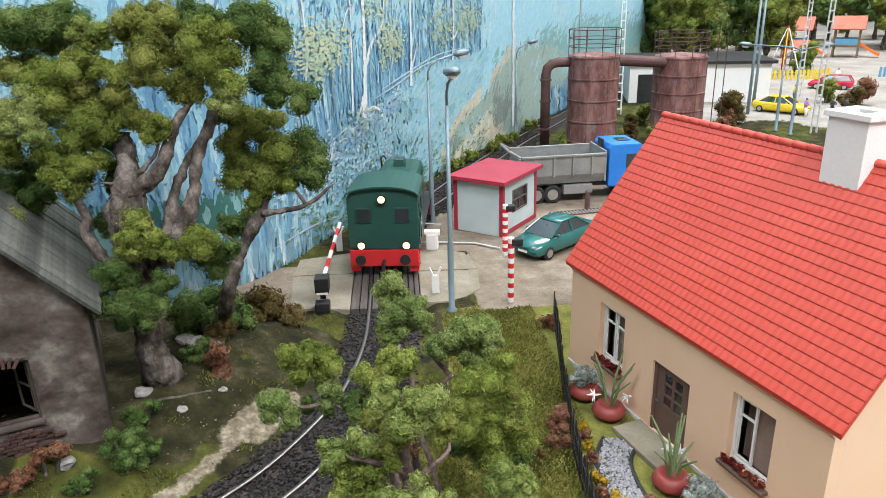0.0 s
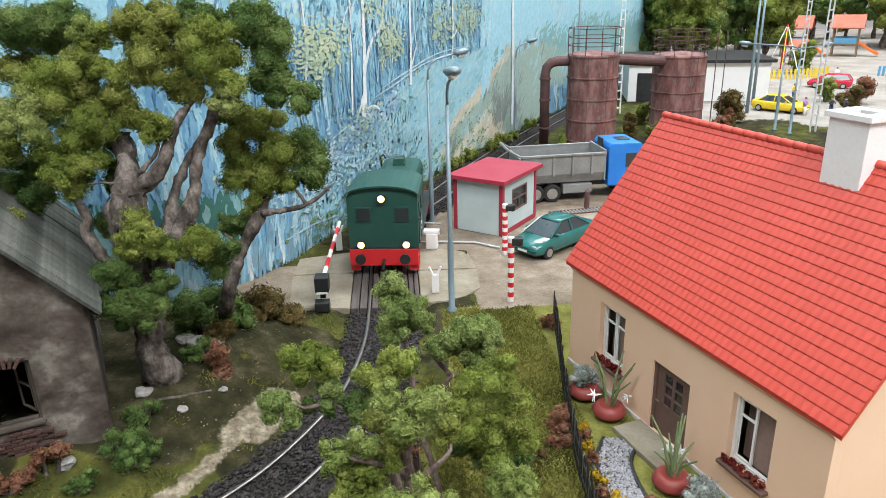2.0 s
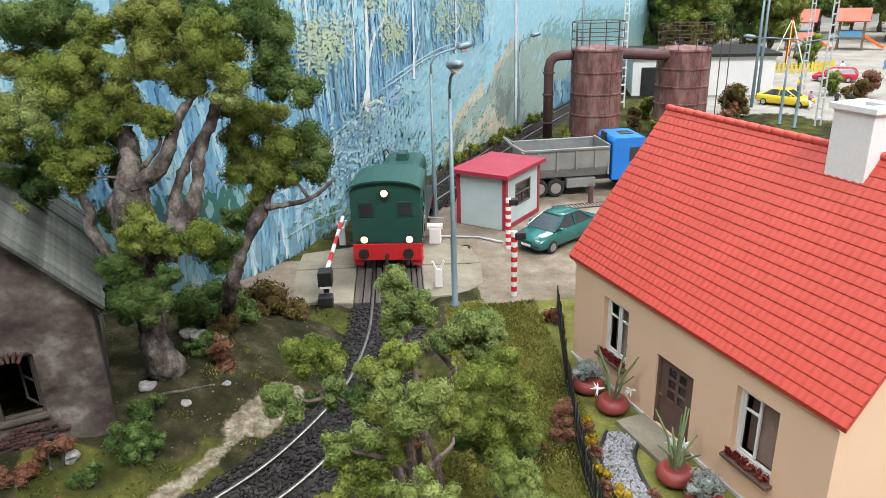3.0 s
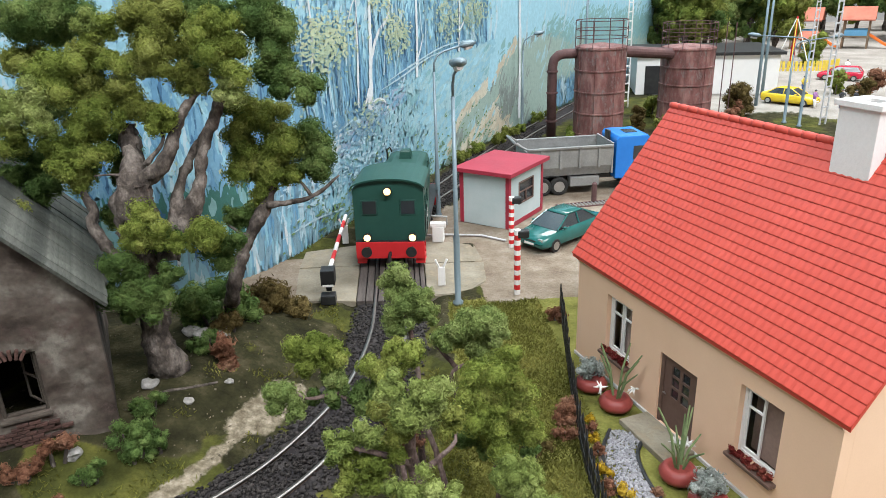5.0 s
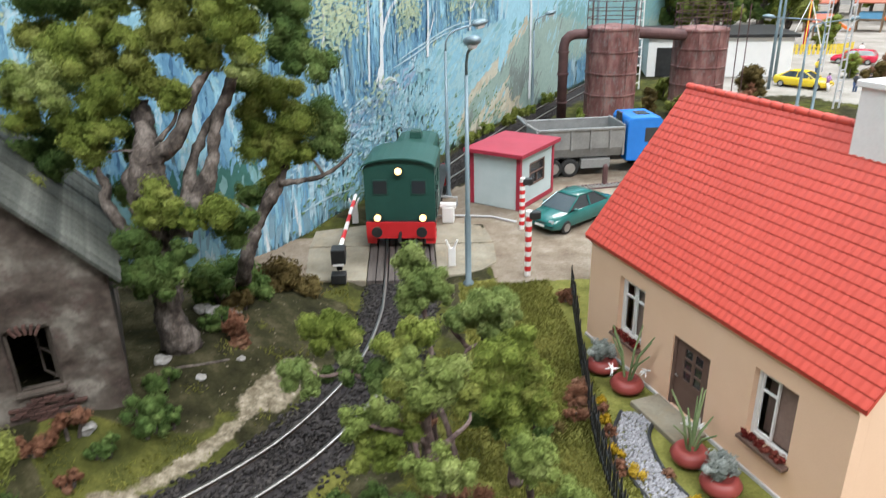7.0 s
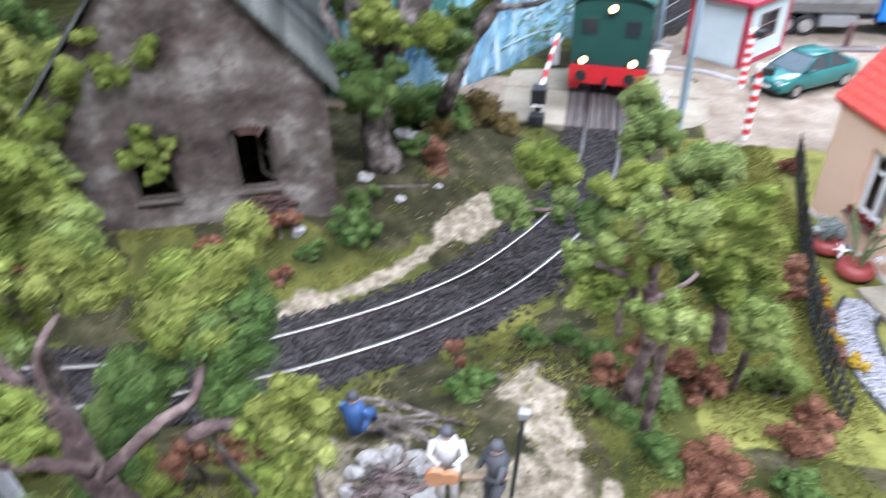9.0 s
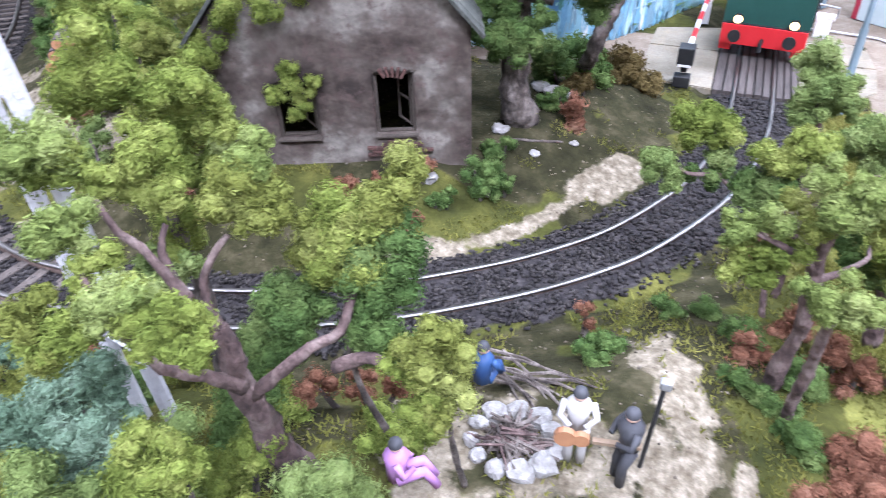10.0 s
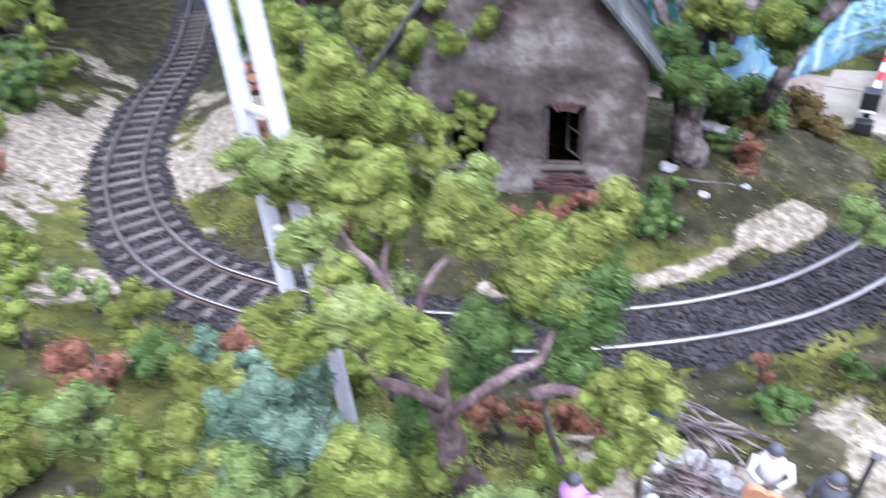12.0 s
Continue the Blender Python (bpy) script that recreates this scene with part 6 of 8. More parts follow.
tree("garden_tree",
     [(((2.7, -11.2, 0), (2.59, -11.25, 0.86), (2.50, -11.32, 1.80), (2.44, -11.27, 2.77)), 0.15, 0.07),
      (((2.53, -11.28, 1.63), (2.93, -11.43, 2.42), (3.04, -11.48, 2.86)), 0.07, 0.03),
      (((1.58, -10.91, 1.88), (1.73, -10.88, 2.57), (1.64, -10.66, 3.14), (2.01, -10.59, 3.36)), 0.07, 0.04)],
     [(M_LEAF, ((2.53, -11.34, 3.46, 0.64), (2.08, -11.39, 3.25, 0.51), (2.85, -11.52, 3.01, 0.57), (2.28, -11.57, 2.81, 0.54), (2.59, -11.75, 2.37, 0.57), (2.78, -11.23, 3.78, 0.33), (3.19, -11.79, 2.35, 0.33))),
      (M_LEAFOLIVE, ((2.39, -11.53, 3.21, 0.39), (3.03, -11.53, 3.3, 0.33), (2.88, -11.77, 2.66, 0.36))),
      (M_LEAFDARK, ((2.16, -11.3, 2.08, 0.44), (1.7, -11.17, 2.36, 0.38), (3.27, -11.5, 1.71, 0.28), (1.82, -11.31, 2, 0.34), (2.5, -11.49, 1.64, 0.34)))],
     "round-headed garden tree with mid-green foliage", "tree", M_BARKRED, 900, 0.042, 16)
tree("small_tree",
     [(((2.85, -12.4, 0), (2.60, -13.49, 2.02), (2.60, -13.71, 2.58), (2.60, -13.82, 2.85)), 0.08, 0.05)],
     [(M_LEAFBRIGHT, ((2.57, -13.95, 3.05, 0.42), (2.35, -14.01, 2.87, 0.33), (2.79, -13.95, 3.1, 0.28), (2.7, -14.07, 2.75, 0.33)))],
     "bright green upright small tree by the garden fence", "tree", M_BARKRED, 1000, 0.038, 17)
tree("small_tree",
     [(((1.1, -14, 0.1), (0.92, -15.12, 3.13), (0.90, -15.26, 3.59), (0.90, -15.27, 3.86)), 0.11, 0.06)],
     [(M_LEAFBRIGHT, ((0.9, -15.3, 4.06, 0.35), (0.58, -15.31, 3.97, 0.26), (1.19, -15.37, 3.92, 0.28), (0.81, -15.39, 3.81, 0.31)))],
     "small bright tree with a stout brown stem", "tree", M_BARKRED, 1000, 0.036, 18)
tree("shrub", [], [(M_LEAFRED, ((1.5, -16.3, 1.2, 0.42), (1.4, -16.8, 1.3, 0.45), (1.5, -16.6, 0.7, 0.5)))], "rust-brown bush at the edge of the camp", "shrub", density=800, size=0.034, seed=19)

# the big foreground tree at the camp, with the undergrowth round it
tree("camp_tree",
     [(((-5.5, -18.3, 0.6), (-5.55, -18.45, 1.03), (-5.65, -18.70, 2.11), (-5.68, -18.93, 3.20), (-5.67, -19.02, 3.76), (-5.66, -19.05, 4.39), (-5.73, -19.09, 4.71)), 0.24, 0.13),
      (((-5.58, -18.99, 3.57), (-5.28, -18.86, 3.90), (-4.98, -18.54, 4.13), (-4.72, -18.22, 4.21), (-4.69, -17.99, 4.48), (-4.70, -17.73, 4.80)), 0.1, 0.05),
      (((-5.62, -19.09, 3.81), (-5.74, -19.57, 4.46), (-5.83, -19.88, 4.81), (-5.80, -20.03, 5.28)), 0.11, 0.05),
      (((-5.66, -19.09, 4.52), (-5.90, -18.97, 5.13), (-5.75, -18.84, 5.55), (-5.64, -18.63, 5.73)), 0.07, 0.035),
      (((-5.69, -19.11, 4.66), (-6.06, -19.08, 5.09), (-6.39, -18.90, 5.50), (-6.39, -18.68, 5.77)), 0.07, 0.035),
      (((-5.95, -19.11, 4.99), (-6.33, -19.14, 5.67), (-6.58, -19.20, 5.91), (-6.86, -19.13, 6.32)), 0.07, 0.03),
      (((-4.72, -18.50, 3.86), (-4.40, -18.38, 4.00), (-4.14, -18.37, 4.04), (-3.97, -18.39, 3.91)), 0.08, 0.05),
      (((-5.80, -20.03, 5.28), (-5.93, -20.15, 5.71), (-6.34, -19.94, 6.03)), 0.06, 0.03)],
     [(M_LEAFBRIGHT, ((-7.79, -19.31, 6.62, 0.37), (-7.51, -19.13, 6.69, 0.41), (-7.23, -19.03, 6.65, 0.39))),
      (M_LEAF, ((-7.07, -18.97, 6.46, 0.36), (-6.79, -18.97, 6.31, 0.21), (-7.51, -19.2, 6.43, 0.28))),
      (M_LEAF, ((-6.88, -18.38, 6.41, 0.36), (-6.65, -18.45, 6.19, 0.44), (-6.92, -18.61, 6.14, 0.32), (-6.48, -18.58, 5.94, 0.32), (-6.67, -18.26, 6.44, 0.3))),
      (M_LEAFBRIGHT, ((-5.6, -18.17, 6.53, 0.32), (-5.49, -18.23, 6.4, 0.31))),
      (M_LEAFOLIVE, ((-5.68, -18.38, 6.24, 0.38), (-5.36, -18.31, 6.15, 0.4), (-5.68, -18.56, 6.02, 0.37), (-5.21, -18.38, 5.97, 0.29), (-5.41, -18.54, 5.89, 0.29))),
      (M_LEAFBRIGHT, ((-6.59, -19.73, 6.44, 0.31), (-6.47, -19.9, 6.16, 0.31), (-6.64, -19.89, 6.27, 0.26))),
      (M_LEAF, ((-6.25, -19.72, 6.09, 0.24), (-6.38, -19.91, 5.93, 0.24))),
      (M_LEAFBRIGHT, ((-5.74, -20.08, 6.04, 0.31), (-5.85, -20.22, 5.92, 0.28))),
      (M_LEAF, ((-5.4, -20.12, 5.78, 0.36), (-5.11, -20.04, 5.72, 0.31), (-5.01, -20.13, 5.56, 0.21), (-5.52, -20.08, 5.91, 0.28))),
      (M_LEAFOLIVE, ((-6.48, -20.44, 5.83, 0.33), (-6.61, -20.53, 5.79, 0.22), (-6.25, -20.61, 5.49, 0.22))),
      (M_LEAF, ((-6.28, -20.46, 5.62, 0.34), (-6.13, -20.29, 5.74, 0.29))),
      (M_LEAFPALE, ((-6.38, -18.88, 5.17, 0.27), (-6.63, -18.95, 5.23, 0.25), (-6.22, -18.77, 5.22, 0.21)))],
     "camp tree with a forked pinkish trunk and yellow-green tufts", "tree", M_BARKRED, 1100, 0.032, 21)
tree("camp_sapling",
     [(((-4.6, -17.3, 0.7), (-4.74, -18.06, 3.57), (-4.75, -17.76, 4.45), (-4.71, -17.43, 5.01), (-4.49, -17.12, 5.44)), 0.06, 0.03)],
     [(M_LEAFOLIVE, ((-4.47, -16.97, 5.61, 0.44), (-4.5, -17.17, 5.38, 0.42), (-5.08, -17.55, 5.24, 0.42), (-5.24, -17.89, 4.91, 0.33))),
      (M_LEAF, ((-4.82, -17.34, 5.17, 0.56), (-4.99, -17.64, 4.91, 0.49), (-4.75, -17.68, 4.73, 0.42))),
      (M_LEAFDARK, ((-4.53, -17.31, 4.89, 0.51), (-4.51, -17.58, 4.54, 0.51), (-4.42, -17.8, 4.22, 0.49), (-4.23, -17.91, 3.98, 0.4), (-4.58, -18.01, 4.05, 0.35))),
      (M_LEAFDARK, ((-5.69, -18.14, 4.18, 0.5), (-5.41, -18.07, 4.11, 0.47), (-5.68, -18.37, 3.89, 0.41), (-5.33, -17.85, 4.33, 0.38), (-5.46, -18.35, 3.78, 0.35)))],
     "ivy-grown young tree leaning beside the camp tree", "tree", M_BARK, 1000, 0.036, 23)


# ---- street lamps and masts ----
def street_lamp(x, y, h, aim, reach=1.7, label="tall grey-blue steel street lamp with a curved arm"):
    t = thing("street_lamp", x, y, ground_z(x, y), aim, label, "street lamp", "street lamps")
    bm = bmesh.new()
    lathe(bm, ((0.2, 0.0), (0.2, 0.1), (0.115, 0.18), (0.115, 2.6), (0.085, 2.72), (0.065, h - 0.9)), 12)
    part("pole", bm, M_LAMP, t, smooth=True)
    bm = bmesh.new()
    tube(bm, ((0, 0, h - 0.95), (0.03, 0, h - 0.5), (0.2, 0, h - 0.18), (0.55, 0, h), (reach - 0.5, 0, h + 0.22)), 0.05, 8)
    part("arm", bm, M_LAMP, t, smooth=True)
    bm = bmesh.new()
    tube(bm, ((reach - 0.75, 0, h + 0.17), (reach - 0.55, 0, h + 0.22), (reach - 0.1, 0, h + 0.3), (reach + 0.12, 0, h + 0.33)), (0.08, 0.2, 0.19, 0.06), 10)
    bmesh.ops.scale(bm, vec=(1, 1.25, 0.8), space=Matrix.Translation((0, 0, -h - 0.25)), verts=bm.verts)
    head = part("lamp_head", bm, M_LAMP, t, smooth=True)
    bm = bmesh.new()
    tube(bm, ((reach - 0.5, 0, h + 0.08), (reach - 0.1, 0, h + 0.15)), (0.13, 0.12), 8)
    part("lens", bm, M_WHITE, head)


street_lamp(2.54, -0.59, 8.4, -80, 1.1, "tall grey-blue street lamp beside the level crossing")
street_lamp(2.44, 10.3, 8.1, 25, 2.2, "grey-blue street lamp behind the keeper's hut")
street_lamp(10.0, 29.8, 7.0, 20, 1.7, "grey-blue street lamp along the railway line")
street_lamp(30.3, 26.8, 6.4, 165, 4.2, "grey-blue street lamp with a long arm over the lot")
street_lamp(30.0, 28.4, 6.0, 10, 4.0, "grey-blue street lamp at the edge of the lot")


def lattice_mast(x, y, h, label, material, w=0.5):
    t = thing("lattice_mast", x, y, ground_z(x, y), 20, label, "mast", "lattice masts")
    for s in (-1, 1):
        bm = bmesh.new()
        tube(bm, ((s * w / 2, 0, 0), (s * w / 3.2, 0, h)), (0.075, 0.05), 6)
        part("leg", bm, material, t)
    n = int(h / 0.75)
    for k in range(n):
        z = 0.5 + k * 0.75
        half = w / 2 - (w / 2 - w / 3.2) * z / h
        part("rung", box(bmesh.new(), -half, half, -0.04, 0.04, z, z + 0.11, 0.01), material, t)


lattice_mast(20.6, 38.0, 14.0, "white concrete lattice mast behind the tanks", M_WHITE, 0.55)
lattice_mast(32.4, 27.3, 13.0, "pale concrete lattice mast at the lot", M_CONCRETE, 0.6)
lattice_mast(40.5, 44.0, 13.0, "pale concrete lattice mast before the playground", M_CONCRETE, 0.6)
for x, y, h in ((31.5, 36.0, 12.0), (34.0, 40.0, 12.0), (17.5, 40.5, 13.0)):
    bm = bmesh.new()
    lathe(bm, ((0.16, 0), (0.13, 4), (0.08, h)), 8)
    solo("thin_mast", bm, M_LAMP, x, y, ground_z(x, y), label="thin grey steel mast", category="mast", smooth=True)

# ---- level crossing fittings ----
M_SIGNRED = mat("signal_red", ((0.55, 0.02, 0.025), (0.62, 0.03, 0.03)), 2.0, 12.0, 0.15, 0.5, 0.05)
barrier = thing("crossing_barrier", -2.2, 0.45, 0.02, 0, "lowered red and white crossing barrier with a black drive box", "barrier")
part("drive_box", box(bmesh.new(), -0.26, 0.26, -0.25, 0.35, 0.62, 1.2, 0.04), M_BLACK, barrier, "black barrier drive box")
part("post", box(bmesh.new(), -0.1, 0.1, -0.05, 0.15, 0.32, 0.62), M_BLACK, barrier)
part("counterweight", box(bmesh.new(), -0.27, 0.27, -0.62, -0.15, 0.0, 0.36, 0.03), M_BLACK, barrier)
part("lamp_plate", box(bmesh.new(), -0.2, 0.2, -0.272, -0.255, 0.58, 0.66), M_WHITE, barrier)
for k in range(7):
    bm = bmesh.new()
    tube(bm, ((0.03 + 0.02 * k, 0.35 + k * 0.99, 1.02 - 0.02 * k), (0.05 + 0.02 * k, 0.35 + (k + 1) * 0.99, 1.0 - 0.02 * k)), 0.085, 8)
    part("arm_section", bm, M_WHITE if k % 2 == 0 else M_SIGNRED, barrier)


def arm_rest(x, y, h):
    t = thing("barrier_rest", x, y, 0.03, 0, "small white forked barrier rest", "barrier rest", "barrier rests")
    part("post", box(bmesh.new(), -0.14, 0.14, -0.06, 0.06, 0, h, 0.02), M_WHITE, t)
    for s in (-1, 1):
        bm = bmesh.new()
        tube(bm, ((s * 0.08, 0, h - 0.02), (s * 0.22, 0, h + 0.32)), 0.045, 6)
        part("prong", bm, M_WHITE, t)


arm_rest(2.05, 1.1, 0.75)
arm_rest(-2.0, 6.35, 0.85)
motor = thing("barrier_motor", 2.2, 6.05, 0.03, -10, "small white barrier winding gear with a crank", "barrier motor")
part("casing", box(bmesh.new(), -0.26, 0.26, -0.2, 0.2, 0.0, 0.72, 0.05), M_WHITE, motor)
part("drum", tube(bmesh.new(), ((-0.35, 0, 0.78), (0.35, 0, 0.78)), 0.14, 10), M_WHITE, motor)
part("crank", tube(bmesh.new(), ((0.35, 0, 0.78), (0.4, 0, 0.78), (0.4, 0, 1.15), (-0.3, 0, 1.2)), 0.045, 6), M_STEEL, motor)


def striped_post(x, y, h):
    t = thing("striped_post", x, y, ground_z(x, y), 0, "red and white striped post with a small black lamp", "striped post", "striped posts")
    n = 13
    for k in range(n):
        part("band", lathe(bmesh.new(), ((0.12, k * h / n), (0.12, (k + 1) * h / n)), 10), M_SIGNRED if k % 2 else M_WHITE, t)
    part("lamp", box(bmesh.new(), 0.0, 0.42, -0.16, 0.16, h - 0.3, h - 0.02, 0.06), M_BLACK, t)


striped_post(4.81, 0.05, 2.55)
striped_post(5.35, 4.95, 2.3)
bm = bmesh.new()
tube(bm, ((1.6, 6.75, 0.06), (2.6, 6.7, 0.08), (4.2, 6.4, 0.06), (5.2, 5.6, 0.05)), 0.05, 6)
solo("pipe_kerb", bm, M_CONCRETE, 0, 0, 0, label="thin pale pipe laid along the hut yard", category="pipe", smooth=True)
grate = thing("drain_grate", 8.6, 9.9, -0.02, 8, "long steel drain grate set in the yard", "drain grate")
for b in ((0, 3.4, 0, 0.06), (0, 3.4, 0.64, 0.7)):
    part("edge_bar", box(bmesh.new(), *b, -0.05, 0.06), M_RUSTDARK, grate)
for k in range(17):
    part("bar", box(bmesh.new(), 0.1 + k * 0.2, 0.18 + k * 0.2, 0.062, 0.638, -0.03, 0.055), M_STEEL, grate)
bm = bmesh.new()
lathe(bm, ((0.14, 0), (0.14, 0.95), (0.05, 1.05)), 8)
solo("bollard", bm, M_RUSTDARK, 10.6, 10.9, 0, label="rusty steel bollard beside the drain grate", category="bollard")


# ---- vehicles ----
def wheel(parent, x, y, r, s, w=0.2):
    bm = bmesh.new()
    tube(bm, ((x, y, r), (x, y + s * 0.03, r), (x, y + s * (w - 0.03), r), (x, y + s * w, r)), (r * 0.9, r, r, r * 0.9), 20)
    wh = part("wheel", bm, M_TYRE, parent, smooth=False)
    bm = bmesh.new()
    tube(bm, ((x, y + s * (w - 0.02), r), (x, y + s * (w + 0.008), r), (x, y + s * (w + 0.004), r)), (r * 0.62, r * 0.62, r * 0.2), 14)
    part("rim", bm, M_CHROME, wh)


def loft(bm, sections):
    """A closed skin through rings of equal size."""
    rings = [[bm.verts.new(p) for p in s] for s in sections]
    n = len(rings[0])
    for a, b in zip(rings, rings[1:]):
        for k in range(n):
            bm.faces.new((a[k], a[(k + 1) % n], b[(k + 1) % n], b[k]))
    bm.faces.new(rings[0][::-1])
    bm.faces.new(rings[-1])
    bmesh.ops.recalc_face_normals(bm, faces=bm.faces)
    return bm


def car(x, y, rz, paint, length, label, hatch=False):
    """A small car, its nose towards +x."""
    t = thing("car", x, y, ground_z(x, y), rz, label, "car", "parked cars")
    L, W = length / 2, 0.84
    def ring(px, zb, zt, w):
        return [(px, -w, zb + 0.12), (px, -w * 0.86, zb), (px, w * 0.86, zb), (px, w, zb + 0.12), (px, w, zt - 0.16), (px, w * 0.86, zt), (px, -w * 0.86, zt), (px, -w, zt - 0.16)]
    bm = loft(bmesh.new(), [ring(-L, 0.4, 0.86, 0.7), ring(-L + 0.12, 0.26, 0.96, 0.8), ring(-L + 0.7, 0.2, 0.98, W), ring(0.0, 0.2, 0.95, W), ring(0.85, 0.2, 0.93, W), ring(L - 0.4, 0.22, 0.8, 0.82), ring(L - 0.1, 0.26, 0.68, 0.76), ring(L, 0.36, 0.6, 0.66)])
    part("body", bm, paint, t, smooth=True)
    back = -L + 0.12 if hatch else -L + 0.55
    roofb = back + (0.35 if hatch else 0.7)
    def green(px, z, w):
        return [(px, -w, z), (px, w, z)]
    base = [(back, 0.74), (1.05, 0.74)]
    bm = bmesh.new()
    lo = [bm.verts.new(p) for p in ((back, -0.76, 0.94), (1.15, -0.76, 0.9), (1.15, 0.76, 0.9), (back, 0.76, 0.94))]
    hi = [bm.verts.new(p) for p in ((roofb, -0.56, 1.38), (0.28, -0.56, 1.38), (0.28, 0.56, 1.38), (roofb, 0.56, 1.38))]
    for k in range(4):
        bm.faces.new((lo[k], lo[(k + 1) % 4], hi[(k + 1) % 4], hi[k]))
    bm.faces.new(hi)
    bm.faces.new(lo[::-1])
    part("glasshouse", bm, M_DARKGLASS, t)
    bm = loft(bmesh.new(), [[(px, -0.55, z), (px, 0.55, z), (px, 0.5, z + h), (px, -0.5, z + h)] for px, z, h in ((roofb - 0.06, 1.36, 0.03), (roofb + 0.2, 1.385, 0.06), (0.1, 1.385, 0.06), (0.34, 1.36, 0.03))])
    part("roof", bm, paint, t, smooth=True)
    for s in (-1, 1):
        for (x0, z0), (x1, z1) in (((1.15, 0.92), (0.3, 1.38)), ((back, 0.95), (roofb, 1.38)), ((-0.3, 0.94), (-0.3, 1.38))):
            bm = bmesh.new()
            tube(bm, ((x0, s * 0.765, z0), (x1, s * 0.575, z1)), 0.04, 5)
            part("pillar", bm, paint, t)
        for wx in (-L + 0.75, L - 0.8):
            wheel(t, wx, s * 0.66, 0.3, s)
        part("headlight", box(bmesh.new(), L - 0.24, L - 0.05, min(s * 0.42, s * 0.68), max(s * 0.42, s * 0.68), 0.56, 0.7, 0.04), M_CHROME, t)
        part("tail_light", box(bmesh.new(), -L + 0.0, -L + 0.08, min(s * 0.5, s * 0.7), max(s * 0.5, s * 0.7), 0.66, 0.84, 0.02), M_SIGNRED, t)
        part("mirror", box(bmesh.new(), 0.7, 0.86, min(s * 0.8, s * 0.95), max(s * 0.8, s * 0.95), 0.92, 1.03, 0.03), paint, t)
    part("number_plate", box(bmesh.new(), L - 0.01, L + 0.012, -0.26, 0.26, 0.38, 0.48), M_WHITE, t)
    part("grille", box(bmesh.new(), L - 0.06, L + 0.006, -0.36, 0.36, 0.54, 0.6), M_BLACK, t)


car(7.65, 5.5, 218, M_CARGREEN, 4.2, "dark teal green saloon car parked in the yard")
car(34.6, 36.2, -52, M_CARYELLOW, 4.6, "bright yellow coupe parked at the lot's edge")
car(46.6, 48.6, 142, M_CARRED, 4.2, "shiny red hatchback parked at the playground", True)

truck = thing("dump_truck", 6.9, 13.3, -0.02, 4, "dump truck with a blue cab and grey steel tipping body", "truck")
part("chassis", box(bmesh.new(), 0.3, 7.4, -0.45, 0.45, 0.65, 0.95, 0.02), M_BLACK, truck)
bed = thing("tipping_body", 0, 0, 0)
bed.parent = truck
bm = bmesh.new()
for s in (-1, 1):
    loft(bm, [[(px, s * 1.0, 1.05), (px, s * 1.22, 1.55), (px, s * 1.27, 2.55), (px, s * 1.19, 2.55), (px, s * 1.14, 1.6), (px, s * 0.93, 1.12)] for px in ((0.35, 4.9))])
part("side", bm, M_STEEL, bed)
part("bed_floor", box(bmesh.new(), 0.37, 4.88, -0.98, 0.98, 1.05, 1.13), M_STEEL, bed)
part("headboard", box(bmesh.new(), 4.902, 5.0, -1.25, 1.25, 1.1, 2.75, 0.02), M_STEEL, bed)
part("tailgate", box(bmesh.new(), 0.25, 0.348, -1.22, 1.22, 1.1, 2.5, 0.02), M_STEEL, bed)
for s in (-1, 1):
    part("rim_rail", box(bmesh.new(), 0.3, 4.95, min(s * 1.18, s * 1.36), max(s * 1.18, s * 1.36), 2.552, 2.66, 0.02), M_STEEL, bed)
    for k in range(4):
        part("rib", box(bmesh.new(), 1.0 + k * 1.05, 1.1 + k * 1.05, min(s * 1.275, s * 1.33), max(s * 1.275, s * 1.33), 1.5, 2.54), M_STEEL, bed)
    part("tank_box", box(bmesh.new(), 2.7, 4.3, min(s * 0.5, s * 1.15), max(s * 0.5, s * 1.15), 0.45, 0.95, 0.03), M_STEEL, truck)
    for wx in (1.2, 2.1, 6.3):
        wheel(truck, wx, s * 0.85, 0.48, s, 0.3)
    bm = bmesh.new()
    tube(bm, [(1.65 + 0.98 * math.cos(a) , s * 1.0, 0.5 + 0.56 * math.sin(a)) for a in np.linspace(0, math.pi, 9)], 0.05, 4)
    part("mudguard", bm, M_BLACK, truck)
bm = bmesh.new()
tube(bm, ((0.3, -1.15, 2.6), (-0.3, -1.0, 2.95), (-0.3, 1.0, 2.95), (0.3, 1.15, 2.6)), 0.07, 6)
part("hoop", bm, M_STEEL, bed)
cab_t = thing("cab", 0, 0, 0)
cab_t.parent = truck
bm = bmesh.new()
extrude_y(bm, ((5.15, 0.75), (7.3, 0.65), (7.35, 1.7), (7.15, 2.75), (6.9, 3.05), (5.3, 3.05), (5.15, 2.85)), -1.22, 1.22, 0.08)
part("cab_shell", bm, M_TRUCKBLUE, cab_t, smooth=False)
for s in (-1, 1):
    part("side_window", box(bmesh.new(), 6.1, 6.95, min(s * 1.2, s * 1.235), max(s * 1.2, s * 1.235), 1.75, 2.5, 0.02), M_DARKGLASS, cab_t)
part("roof_hatch", box(bmesh.new(), 5.9, 6.6, -0.4, 0.4, 3.04, 3.09, 0.02), M_DARKGLASS, cab_t)
part("air_intake", box(bmesh.new(), 5.01, 5.14, -0.3, 0.3, 1.2, 3.2, 0.03), M_BLACK, truck)

# ---- white store building by the tanks ----
store = thing("store_building", 23.6, 44.5, 0, -12, "low white building with a dark flat roof behind the tanks", "building")
